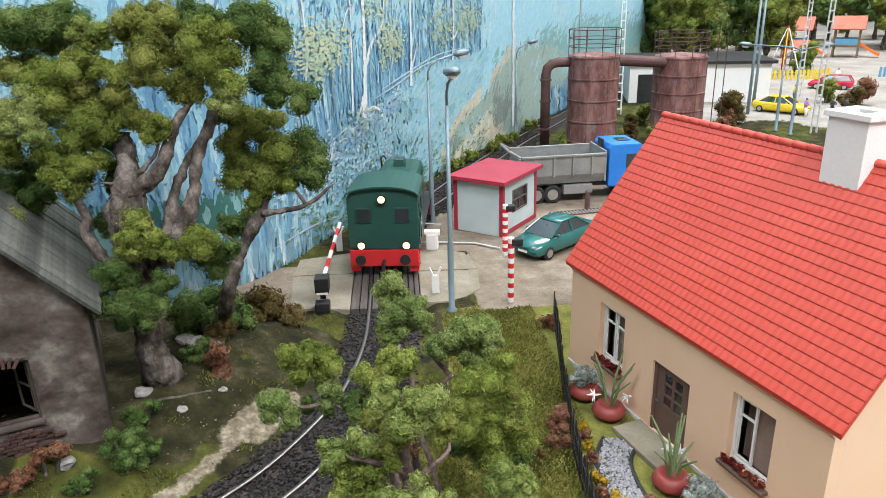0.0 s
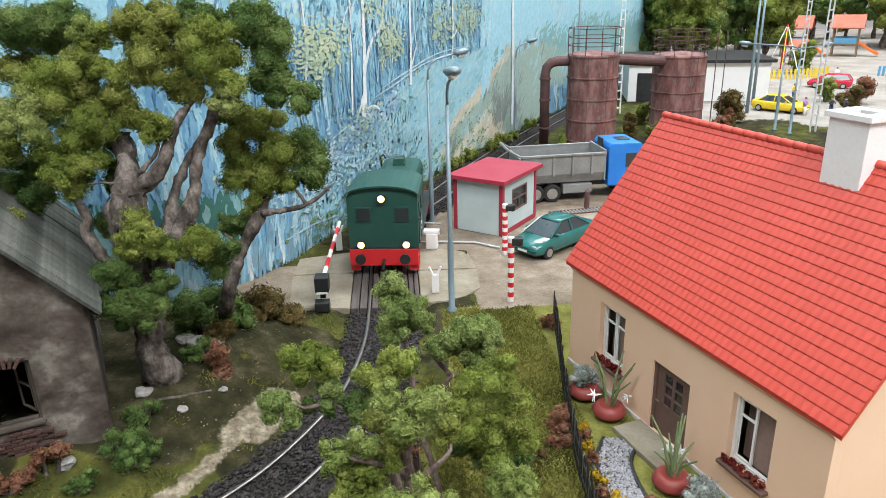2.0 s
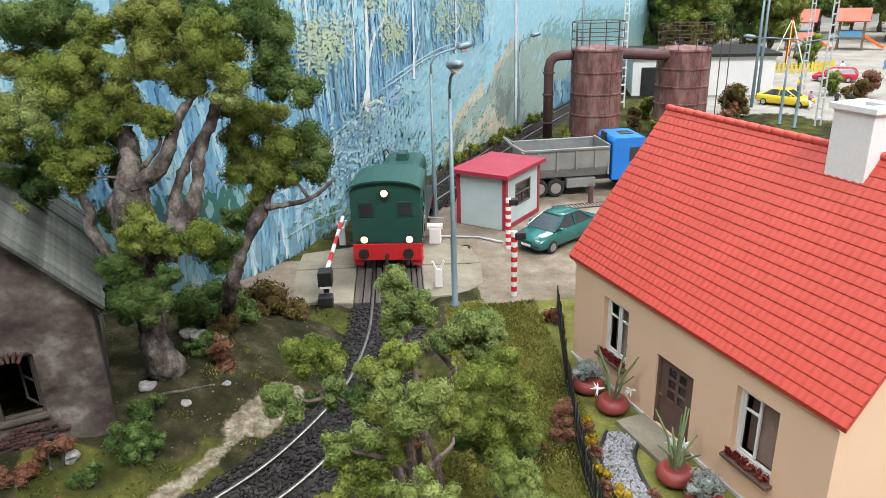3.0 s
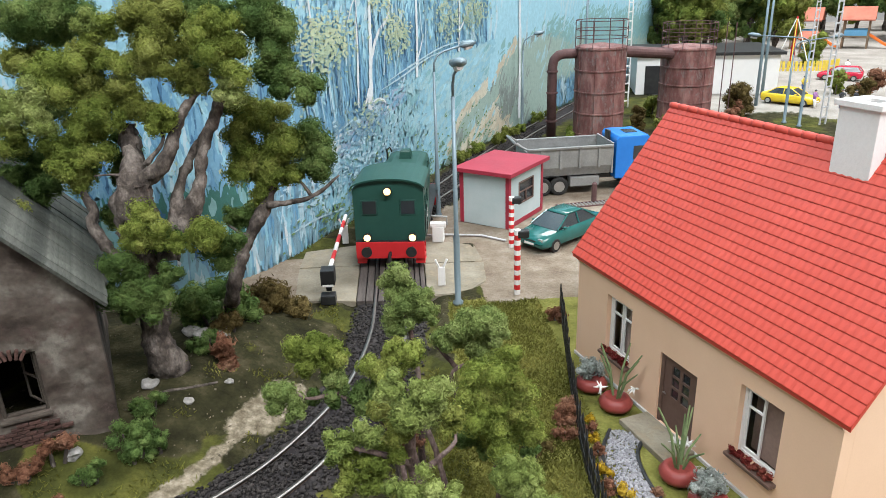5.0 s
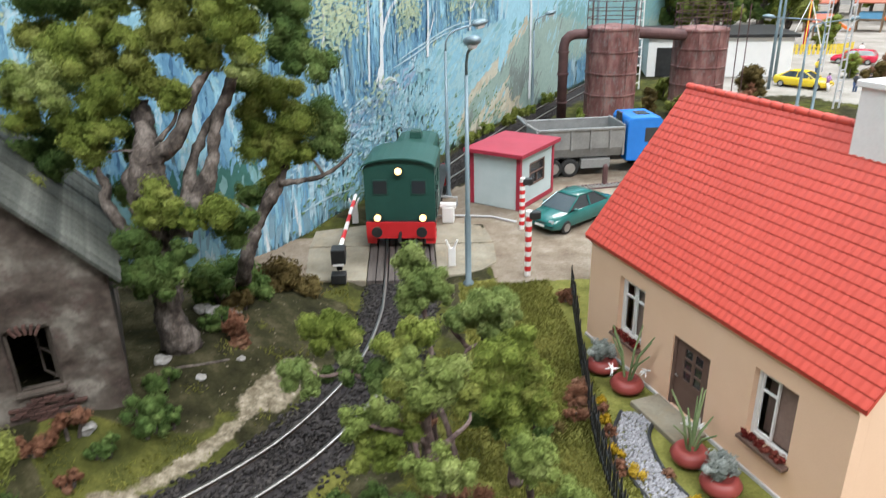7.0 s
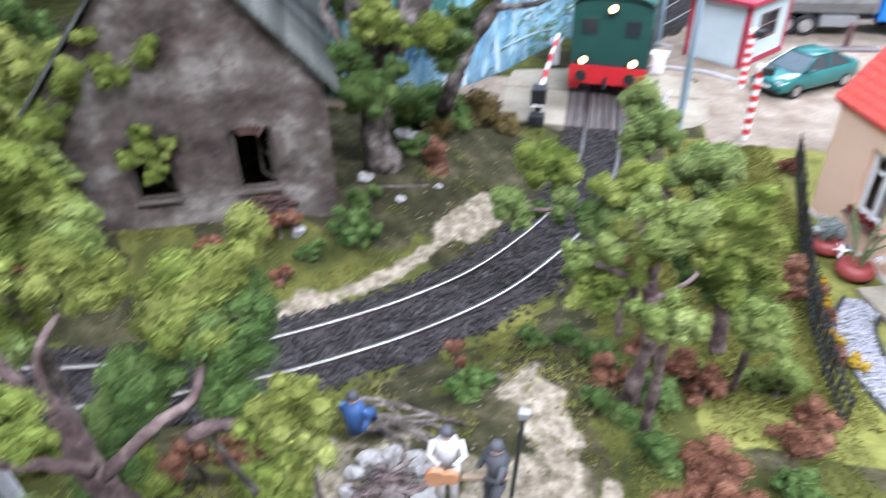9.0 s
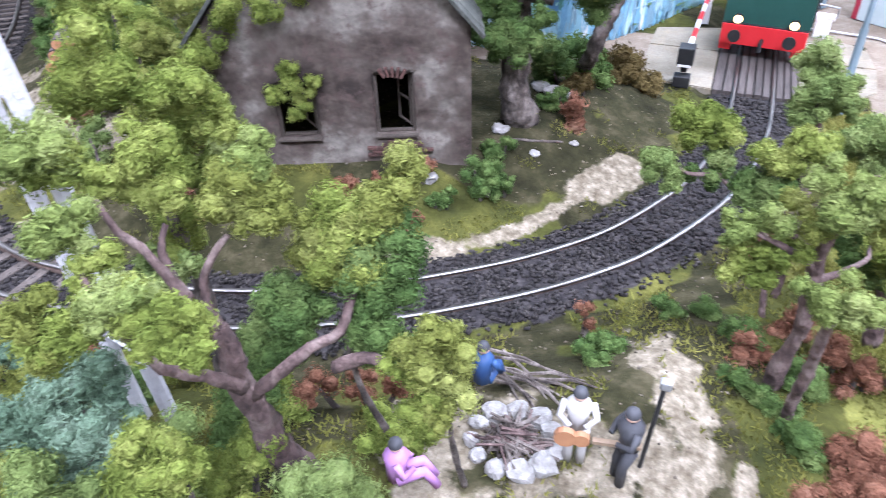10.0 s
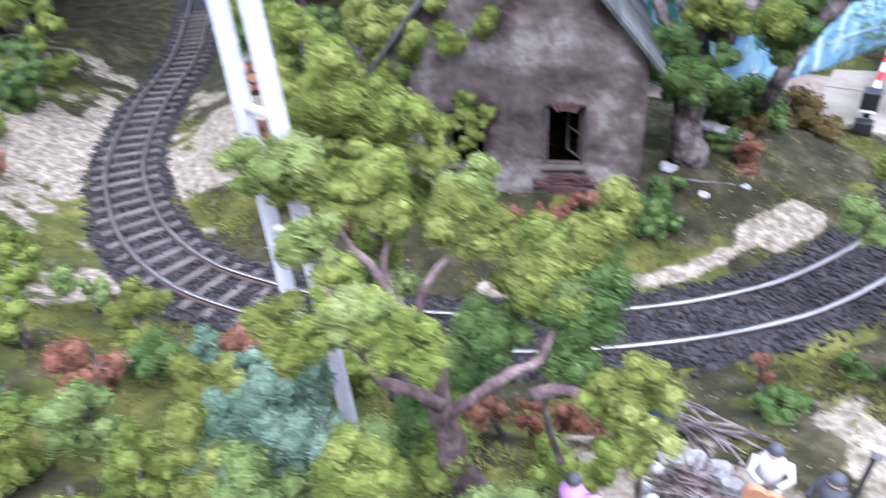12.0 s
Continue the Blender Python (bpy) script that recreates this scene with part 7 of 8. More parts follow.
part("front_wall", wall_with_holes(bmesh.new(), 13.0, 3.6, 0.3, ()), M_WHITE, store)
part("side_wall", box(bmesh.new(), 12.7, 13.0, 0.302, 9.0, 0, 3.6), M_WHITE, store)
part("side_wall", box(bmesh.new(), 0.0, 0.3, 0.302, 9.0, 0, 3.6), M_WHITE, store)
part("back_wall", box(bmesh.new(), 0.302, 12.698, 8.7, 9.0, 0, 3.6), M_WHITE, store)
part("roof", box(bmesh.new(), -0.4, 13.4, -0.4, 9.4, 3.603, 3.9, 0.03), M_BLACK, store, "dark felt flat roof")
part("gate", box(bmesh.new(), 0.8, 3.0, -0.05, -0.003, 0, 2.7, 0.02), M_BLACK, store)

# ---- playground ----
M_ORANGE = mat("orange_plastic", ((0.75, 0.16, 0.02), (0.82, 0.2, 0.03)), 1.0, 8.0, 0.1, 0.4, 0.02)
M_YELLOWWOOD = mat("yellow_paint", ((0.7, 0.5, 0.05), (0.76, 0.58, 0.08)), 1.0, 8.0, 0.2, 0.6, 0.05)
M_BLUEWOOD = mat("light_blue_paint", ((0.1, 0.3, 0.5), (0.14, 0.36, 0.56)), 1.0, 8.0, 0.2, 0.6, 0.05)
M_TERRA = mat("terracotta_roof", ((0.36, 0.1, 0.06), (0.48, 0.16, 0.1)), 0.8, 6.0, 0.35, 0.7, 0.2)


def play_tower(x, y, rz, s, slide):
    t = thing("play_tower", x, y, ground_z(x, y), rz, "wooden play tower with a terracotta roof" + (" and orange slide" if slide else ""), "play tower", "playground towers")
    for px in (-1.5, 1.5):
        for py in (-1.3, 1.3):
            part("post", box(bmesh.new(), px * s - 0.12, px * s + 0.12, py * s - 0.12, py * s + 0.12, 0, 3.9 * s), M_WOOD, t)
    part("platform", box(bmesh.new(), -1.7 * s, 1.7 * s, -1.5 * s, 1.5 * s, 1.5 * s, 1.7 * s), M_WOOD, t)
    for py in (-1.45, 1.4):
        part("side_panel", box(bmesh.new(), -1.35 * s, 1.35 * s, py * s, (py + 0.06) * s, 1.72 * s, 2.5 * s), M_BLUEWOOD, t)
    for d in (-1, 1):
        bm = bmesh.new()
        loft(bm, [[(px * s, d * 2.0 * s, 3.7 * s), (px * s, d * 0.002, 5.3 * s), (px * s, d * 0.002, 5.45 * s), (px * s, d * 2.05 * s, 3.85 * s)] for px in (-2.1, 2.1)])
        part("roof_slope", bm, M_TERRA, t)
    if slide:
        bm = bmesh.new()
        loft(bm, [[(a, -0.5, z), (a, 0.5, z), (a, 0.5, z + 0.35), (a, 0.42, z + 0.08), (a, -0.42, z + 0.08), (a, -0.5, z + 0.35)] for a, z in ((1.7, 1.7), (2.6, 1.15), (3.6, 0.5), (4.4, 0.2))])
        part("slide", bm, M_ORANGE, t)


play_tower(60.0, 80.0, -35, 1.05, True)
play_tower(66.5, 78.0, -35, 1.05, True)
play_tower(55.0, 70.0, -30, 0.6, False)
mast = thing("swing_mast", 47.5, 60.0, 0, 0, "playground mast with white and yellow ropes", "swing mast")
part("pole", lathe(bmesh.new(), ((0.25, 0), (0.25, 2.4), (0.16, 2.5), (0.12, 5.6), (0.05, 5.8)), 10), M_SIGNRED, mast)
for k in range(6):
    a = k * math.pi / 3
    bm = bmesh.new()
    tube(bm, ((0.1 * math.cos(a), 0.1 * math.sin(a), 5.5), (2.2 * math.cos(a), 2.2 * math.sin(a), 0.1)), 0.06, 5)
    part("rope", bm, M_WHITE if k % 2 else M_YELLOWWOOD, mast)


def picket_run(name, pts, step, h, material, label, w=0.1, rails=True, pointed=False):
    t = thing(name, pts[0][0], pts[0][1], ground_z(*pts[0]), 0, label, "fence")
    line = spline(pts, step)
    bm = bmesh.new()
    if pointed:
        lathe(bm, ((w / 2, -0.1), (w / 2, h - 0.1), (0.01, h)), 5)
    else:
        box(bm, -w / 2, w / 2, -0.03, 0.03, -0.1, h)
    me = mesh_from("picket", bm, material)
    for i, (x, y) in enumerate(line):
        share("picket", me, t, pose(x - pts[0][0], y - pts[0][1], random.uniform(-0.03, 0.03), random.uniform(-2, 2), random.uniform(-2, 2), 0))
    for z in (h * 0.3, h * 0.75):
        bm = bmesh.new()
        tube(bm, [(x - pts[0][0], y - pts[0][1], z) for x, y in line[::2]] + [(line[-1][0] - pts[0][0], line[-1][1] - pts[0][1], z)], 0.03, 5)
        part("fence_rail", bm, material, t)


picket_run("garden_fence", ((6.1, -1.5), (5.72, -3.9), (5.2, -7.2), (4.8, -10.4), (4.7, -13.2)), 0.17, 1.0, M_BLACK, "low black iron fence round the cottage garden", 0.05, pointed=True)
picket_run("picket_fence", ((41.0, 58.0), (48.0, 56.0), (52.0, 57.5)), 0.45, 1.1, M_YELLOWWOOD, "yellow picket fence along the playground", 0.28)
picket_run("picket_fence", ((57.0, 56.0), (61.0, 54.0), (66.0, 52.0)), 0.45, 1.1, M_BLUEWOOD, "light blue picket fence at the playground", 0.28)

# ---- figurines: plain model shapes ----
M_SKIN = mat("pale_plastic", ((0.62, 0.4, 0.3), (0.68, 0.46, 0.36)), 2.0, 10.0, 0.1, 0.6, 0.02)


M_NAVY = mat("navy_plastic", ((0.02, 0.05, 0.14), (0.03, 0.08, 0.2)), 2.0, 10.0, 0.15, 0.6, 0.02)
M_PURPLE = mat("mauve_plastic", ((0.34, 0.16, 0.36), (0.42, 0.22, 0.44)), 2.0, 10.0, 0.15, 0.6, 0.02)
M_CLOTH = mat("offwhite_plastic", ((0.42, 0.4, 0.38), (0.5, 0.48, 0.46)), 2.0, 10.0, 0.15, 0.7, 0.02)
M_TAN = mat("varnished_wood", ((0.3, 0.14, 0.07), (0.4, 0.2, 0.1)), 2.0, 10.0, 0.2, 0.4, 0.02)
M_DARKCOAT = mat("dark_coat", ((0.03, 0.03, 0.035), (0.06, 0.06, 0.065)), 2.0, 10.0, 0.2, 0.7, 0.02)


def figurine(x, y, z, rz, top, low, label, seat=0.0, h=1.7):
    """A small plain model figure: two legs, a body, two arms and a ball, in one mesh."""
    bm = bmesh.new()
    hip = 0.85 - seat
    marks = [0]
    for s in (-0.11, 0.11):
        knee = (s, -0.1 - 0.35 * (seat > 0), hip * 0.55 + (0.25 if seat else 0))
        tube(bm, ((s, -0.1 - 0.55 * (seat > 0), 0.0), knee, (s, 0, hip)), (0.08, 0.09, 0.12), 7)
    marks.append(len(bm.faces))
    tube(bm, ((0, 0, hip - 0.05), (0, 0, hip + 0.25), (0, -0.02, hip + 0.5), (0, -0.02, hip + 0.62)), (0.17, 0.17, 0.22, 0.1), 10)
    for s in (-1, 1):
        tube(bm, ((s * 0.22, 0, hip + 0.52), (s * 0.3, -0.1, hip + 0.28), (s * 0.12, -0.28, hip + 0.25)), (0.07, 0.06, 0.05), 6)
    marks.append(len(bm.faces))
    lathe(bm, ((0.03, -0.13), (0.1, -0.08), (0.13, 0.0), (0.1, 0.09), (0.03, 0.13)), 10, (0, -0.03, hip + 0.76))
    for i, f in enumerate(bm.faces):
        f.material_index = 0 if i < marks[1] else 1 if i < marks[2] else 3 if f.calc_center_median().z > hip + 0.78 else 2
        f.smooth = True
    me = mesh_from("figurine", bm, low)
    me.materials.append(top)
    me.materials.append(M_SKIN)
    me.materials.append(M_DARKCOAT)
    ob = new("figurine", me)
    ob.matrix_basis = pose(x * K, y * K, z * K, 0, 0, rz) @ Matrix.Diagonal((0.88, 0.88, 0.88, 1))
    return tagged(ob, label, "figurine")


gz_camp = ground_z(-2.0, -16.6)
figurine(-2.02, -16.6, gz_camp, 10, M_CLOTH, M_CLOTH, "plain model figure in white holding a guitar")
figurine(-1.25, -16.75, ground_z(-1.25, -16.75), -60, M_DARKCOAT, M_DARKCOAT, "plain model figure in a dark suit at the camp")
figurine(-4.3, -18.0, ground_z(-4.3, -18.0), 120, M_PURPLE, M_PURPLE, "plain model figure in mauve sitting on the ground", 0.55)
figurine(-3.75, -15.8, ground_z(-3.75, -15.8), 170, M_NAVY, M_NAVY, "plain model figure in blue crouching by the fire", 0.35)
guitar = thing("guitar", -2.02, -16.95, gz_camp + 0.84, 10, "small orange-brown toy guitar", "guitar")
bm = bmesh.new()
for cx, r in ((-0.12, 0.2), (0.16, 0.15)):
    lathe(bm, ((r, -0.05), (r, 0.05)), 14, (cx, 0, 0))
bmesh.ops.rotate(bm, cent=(0, 0, 0), matrix=Matrix.Rotation(radians(90), 3, "X"), verts=bm.verts)
bmesh.ops.scale(bm, vec=(0.8, 1, 0.8), verts=bm.verts)
part("guitar_body", bm, M_TAN, guitar)
part("neck", box(bmesh.new(), 0.28, 0.95, -0.04, 0.04, -0.03, 0.03), M_WOOD, guitar)
mic = thing("microphone_stand", -1.05, -16.45, ground_z(-1.05, -16.45), 0, "black stand with a pale square top", "stand")
part("pole", tube(bmesh.new(), ((0, 0, 0), (0.1, 0.05, 1.72)), 0.035, 6), M_BLACK, mic)
part("head", box(bmesh.new(), 0.03, 0.19, -0.02, 0.12, 1.7, 1.84, 0.03), M_STEEL, mic)
for x, y, rz, a, b, lab in ((35.5, 34.0, 40, M_PURPLE, M_WHITE, "plain model figure beside the yellow car"), (37.6, 33.6, 0, M_DARKCOAT, M_NAVY, "plain model figure standing at the lot"), (38.4, 33.0, 90, M_DARKCOAT, M_DARKCOAT, "plain dark model figure standing at the lot"),
                            (39.0, 42.0, 0, M_YELLOWWOOD, M_NAVY, "plain model figure in yellow and blue"), (36.5, 44.5, 0, M_NAVY, M_NAVY, "plain blue model figure by the playground"), (43.0, 44.0, 0, M_SIGNRED, M_NAVY, "plain model figure in red by the playground"),
                            (31.0, 38.0, 0, M_WHITE, M_NAVY, "plain model figure in white near the store"), (46.0, 42.5, 0, M_BLUEWOOD, M_DARKCOAT, "plain model figure on the road"), (50.0, 53.0, 0, M_WHITE, M_YELLOWWOOD, "plain model figure at the fence")):
    figurine(x, y, ground_z(x, y), rz, a, b, lab)
bm = bmesh.new()
lathe(bm, ((0.9, 0), (0.75, 1.2), (0.45, 2.6), (0.25, 3.4), (0.35, 3.7), (0.1, 4.1)), 12)
solo("statue", bm, M_WHITE, 71, 70, 0, label="plain white statue at the playground's edge", category="statue", smooth=True)

# ---- camp ----
def boulder(name, x, y, z, r, material, label, category, group="", seed=0):
    bm = bmesh.new()
    bmesh.ops.create_icosphere(bm, subdivisions=2, radius=r)
    for v in bm.verts:
        v.co *= 1 + 0.5 * noise.noise(v.co / r * 1.1 + Vector((seed * 3.7, seed, 0)))
        v.co.z *= 0.7
    return solo(name, bm, material, x, y, z, random.uniform(0, 360), label, category, group)


for k in range(11):
    a = 2 * math.pi * k / 11
    x, y = -2.95 + 0.66 * math.cos(a), -16.65 + 0.58 * math.sin(a)
    boulder("fire_stone", x, y, ground_z(x, y) + 0.06, random.uniform(0.12, 0.27), M_ROCK, "pale rough stone in the campfire ring", "stone", "campfire stones", k)
fire = thing("firewood_pile", -2.95, -16.65, ground_z(-2.95, -16.65), 0, "heap of thin dark sticks inside the stone ring", "firewood")
for k in range(70):
    a, r = random.uniform(0, 6.28), random.uniform(0.0, 0.4)
    d = random.uniform(0, 6.28)
    l = random.uniform(0.2, 0.45)
    z = random.uniform(0.04, 0.24)
    cx, cy = r * math.cos(a), r * math.sin(a)
    bm = bmesh.new()
    tube(bm, ((cx - l * math.cos(d), cy - l * math.sin(d), z - 0.02), (cx + l * math.cos(d), cy + l * math.sin(d), z + random.uniform(-0.04, 0.08))), random.uniform(0.018, 0.032), 5)
    part("stick", bm, M_BARKRED if k % 3 == 0 else M_BARK, fire)
brush = thing("brushwood", -2.9, -15.4, ground_z(-2.9, -15.4), 0, "loose dry branches lying at the camp's edge", "brushwood")
for k in range(14):
    d, l = random.uniform(-0.9, 0.3), random.uniform(0.4, 0.95)
    cx, cy = random.uniform(-0.6, 0.6), random.uniform(-0.45, 0.45)
    bm = bmesh.new()
    tube(bm, ((cx - l * math.cos(d), cy - l * math.sin(d), 0.06), (cx, cy + 0.06, 0.12), (cx + l * math.cos(d), cy + l * math.sin(d), 0.06)), (0.035, 0.03, 0.012), 5)
    part("twig", bm, M_BARK, brush)
pole = thing("concrete_pole", -8.5, -18.15, 0.6, 0, "tall pale concrete double-legged pole with cross pieces", "pole")
for (x0, y0), (x1, y1) in (((0.45, -0.1), (1.3, -1.25)), ((-0.55, 0.1), (0.8, -1.15))):
    bm = bmesh.new()
    tube(bm, ((x0, y0, -0.3), (x1, y1, 9.6)), (0.125, 0.1), 8)
    part("leg", bm, M_CONCRETE, pole)
for z in (2.5, 4.8, 6.6):
    f = (z + 0.3) / 9.9
    bm = bmesh.new()
    tube(bm, ((0.45 + 0.85 * f, -0.1 - 1.15 * f, z), (-0.55 + 1.35 * f, 0.1 - 1.25 * f, z)), 0.05, 6)
    part("cross_piece", bm, M_CONCRETE, pole)
logs = thing("log_pile", -21.6, -6.2, ground_z(-21.6, -6.2), 35, "stack of cut logs with orange sawn ends", "log pile")
for r in range(3):
    for c in range(5 - r):
        bm = bmesh.new()
        x = (c - (4 - r) / 2) * 0.42
        tube(bm, ((x, -1.2, 0.2 + r * 0.36), (x, 1.2, 0.2 + r * 0.36)), 0.2, 10)
        lg = part("log", bm, M_BARK, logs)
        bm = bmesh.new()
        tube(bm, ((x, -1.203, 0.2 + r * 0.36), (x, -1.22, 0.2 + r * 0.36)), 0.17, 10)
        part("sawn_end", bm, M_TAN, lg)
for x, y, r in ((-6.3, -6.9, 0.24), (-5.2, -7.3, 0.14), (-5.5, -4.2, 0.3), (-5.0, -4.0, 0.22), (-6.0, -3.9, 0.26), (-7.4, -9.3, 0.2), (-4.4, -6.2, 0.12)):
    boulder("stone", x, y, ground_z(x, y) + r * 0.25, r, M_ROCK, "pale weathered stone on the forest floor", "stone", "forest stones", int(r * 100))
log = bmesh.new()
limb(log, ((-6.8, -7.3, 0.95), (-5.6, -7.0, 0.95), (-4.6, -6.3, 0.7)), 0.06, 0.03, 6, 0.3, 4)
solo("fallen_branch", log, M_BARK, 0, 0, 0, label="thin bare branch lying across the forest floor", category="branch")

# ---- cottage garden ----
M_POT = mat("red_brown_pot", ((0.22, 0.04, 0.035), (0.3, 0.06, 0.05)), 2.0, 10.0, 0.15, 0.45, 0.05)
M_CACTUS = mat("dull_green_stem", ((0.12, 0.17, 0.07), (0.2, 0.25, 0.11)), 2.0, 10.0, 0.3, 0.8, 0.2)


def pot(x, y, plant):
    t = thing("plant_pot", x, y, ground_z(x, y), 0, "squat red-brown pot with " + ("a cactus-like green plant and white flowers" if plant else "a silvery bushy plant"), "plant pot", "garden pots")
    part("bowl", lathe(bmesh.new(), ((0.2, 0.0), (0.42, 0.12), (0.46, 0.25), (0.36, 0.4), (0.27, 0.44), (0.25, 0.4)), 20), M_POT, t, smooth=True)
    if plant:
        for k in range(9):
            a, l = random.uniform(0, 6.28), random.uniform(0.7, 1.6)
            bm = bmesh.new()
            tube(bm, ((0.1 * math.cos(a), 0.1 * math.sin(a), 0.38), (0.25 * math.cos(a), 0.25 * math.sin(a), 0.38 + 0.5 * l), (0.6 * math.cos(a), 0.6 * math.sin(a), 0.38 + 0.9 * l)), (0.032, 0.032, 0.018), 6)
            part("stem", bm, M_CACTUS, t)
        for k in range(2):
            a = random.uniform(0, 6.28)
            bm = bmesh.new()
            for j in range(10):
                d = Vector((random.gauss(0, 1), random.gauss(0, 1), random.gauss(0, 1))).normalized()
                c = Vector((0.45 * math.cos(a), 0.45 * math.sin(a), 0.75))
                tube(bm, (c, c + d * 0.2), (0.035, 0.008), 4)
            part("flower", bm, M_WHITE, t, "white star-shaped flower")
    else:
        me = crown_mesh("foliage", [(0, 0, 0.75, 0.36), (0.2, 0.15, 0.62, 0.26), (-0.2, -0.1, 0.62, 0.26)], M_SILVER, 300, 0.06, 5)
        new("foliage", me).parent = t


M_SILVER = leaf_mat("silver_leaf", (0.3, 0.34, 0.3), (0.48, 0.52, 0.48), (0.7, 0.72, 0.68))
pot(5.85, -6.7, False)
pot(6.25, -7.75, True)
pot(6.85, -10.75, True)
pot(7.15, -11.75, False)
gp = spline(((6.2, -8.9), (5.75, -9.9), (5.85, -11.6), (6.7, -13.4), (7.8, -14.8)), 0.1)
gn = np.gradient(gp, axis=0)
gn = np.stack([-gn[:, 1], gn[:, 0]], 1) / np.linalg.norm(gn, axis=1)[:, None]
rng = np.random.default_rng(21)
pick = rng.integers(0, len(gp), 3200)
gq = gp[pick] + gn[pick] * rng.uniform(-0.36, 0.36, (3200, 1)) + rng.uniform(-0.07, 0.07, (3200, 2))
M_GRAVEL = mat("white_gravel", ((0.27, 0.265, 0.285), (0.38, 0.375, 0.39)), 4.0, 20.0, 0.2, 0.9, 0.2, island=0.4)
scatter_stones("gravel_path", np.c_[gq, np.full(3200, 0.02)], 0.05, M_GRAVEL, None, "curved white gravel garden path", "path")
for s in (-1, 1):
    bm = bmesh.new()
    tube(bm, [(*(gp[i] + s * 0.42 * gn[i]), 0.03) for i in range(0, len(gp), 3)], 0.05, 5)
    solo("path_edging", bm, M_BLACK, 0, 0, 0, label="thin dark edging along the gravel path", category="edging")


def flower_tufts(name, places, material, r, label, seed):
    return tree(name, [], [(material, [(x, y, ground_z(x, y) + r * 0.5, r * random.uniform(0.7, 1.2)) for x, y in places])], label, "flowers", density=420, size=0.045, seed=seed)


M_FLYELLOW = leaf_mat("yellow_blossom", (0.4, 0.26, 0.02), (0.65, 0.42, 0.03), (0.8, 0.55, 0.08))
M_FLRED = leaf_mat("dark_red_blossom", (0.18, 0.02, 0.02), (0.35, 0.06, 0.05), (0.45, 0.14, 0.1))
flower_tufts("flower_bed", ((5.45, -8.3), (5.3, -9.1), (5.2, -10.4), (5.4, -11.2), (6.4, -12.2)), M_FLYELLOW, 0.2, "yellow flower tufts in the garden bed", 31)
flower_tufts("flower_bed", ((5.35, -8.7), (5.25, -9.7), (5.15, -11.0), (6.9, -12.8), (6.2, -11.2)), M_LEAFRED, 0.24, "orange-red flower tufts in the garden bed", 32)
flower_tufts("shrub", ((4.75, -8.2), (4.6, -8.9), (5.0, -7.8)), M_LEAFRED, 0.4, "red-leaved shrub growing at the garden fence", 33)
flower_tufts("shrub", ((5.75, -2.3), (5.9, -2.0)), M_LEAFRED, 0.32, "small red shrub at the fence corner", 34)
hc, hs = math.cos(radians(HYAW)), math.sin(radians(HYAW))
for w in (W1, W2):
    pts = []
    for k in range(6):
        lx = w[0] + 0.1 + k * (w[1] - w[0] - 0.2) / 5
        pts.append((lx, -0.06, w[2] + 0.08, 0.13))
    fb = thing("flower_box", 5.93, -4.55, -0.03, HYAW, "row of dark red flowers on a brown window sill", "flower box", "window flower boxes")
    new("blossom", crown_mesh("blossom", pts, M_FLRED, 700, 0.04, 41)).parent = fb

# ---- more bushes and undergrowth ----
for k, (x, y, z, r) in enumerate(((0.3, -13.2, 0.9, 0.36), (1.7, -12.7, 1.0, 0.36), (1.2, -11.8, 0.8, 0.34), (0.5, -10.4, 1.6, 0.32), (2.2, -12.9, 0.8, 0.3), (3.6, -9.6, 0.7, 0.36))):
    tree("shrub", [], [(M_LEAFRED if k != 5 else M_LEAFBROWN, ((x, y, z, r), (x + 0.25, y + 0.1, z - 0.3, r), (x - 0.2, y - 0.15, z - 0.4, r * 0.9)))], "rust-brown shrub under the garden trees", "shrub", density=600, size=0.036, seed=400 + k)
for k, (x, y, z, r) in enumerate(((3.3, -10.2, 1.5, 0.45), (3.6, -12.6, 0.9, 0.42))):
    m = (M_LEAF, M_LEAFBRIGHT)[k]
    tree("shrub", [], [(m, ((x, y, z, r), (x + 0.4, y + 0.2, z - 0.4, r * 0.8), (x - 0.35, y + 0.25, z - 0.5, r * 0.8), (x, y, z - 1.0, r * 0.7)))], "leafy green bush between the line and the garden", "shrub", density=600, size=0.042, seed=420 + k)
tree("tall_bush", [(((-8.0, -17.0, 0.9), (-7.9, -17.1, 3.0), (-7.7, -17.4, 5.5)), 0.16, 0.08)],
     [(M_LEAF, ((-7.7, -18.0, 7.0, 0.6), (-7.2, -17.2, 6.5, 0.5), (-8.3, -17.5, 6.6, 0.6), (-7.9, -17.0, 5.7, 0.6), (-7.4, -16.9, 5.2, 0.5), (-8.4, -16.8, 5.0, 0.6), (-8.0, -17.4, 4.3, 0.6), (-7.0, -16.9, 5.9, 0.36))), (M_LEAFBRIGHT, ((-6.9, -17.0, 5.6, 0.3), (-6.8, -16.9, 5.1, 0.3)))],
     "tall leafy tree beside the concrete pole", "tree", M_BARK, 700, 0.04, 51)
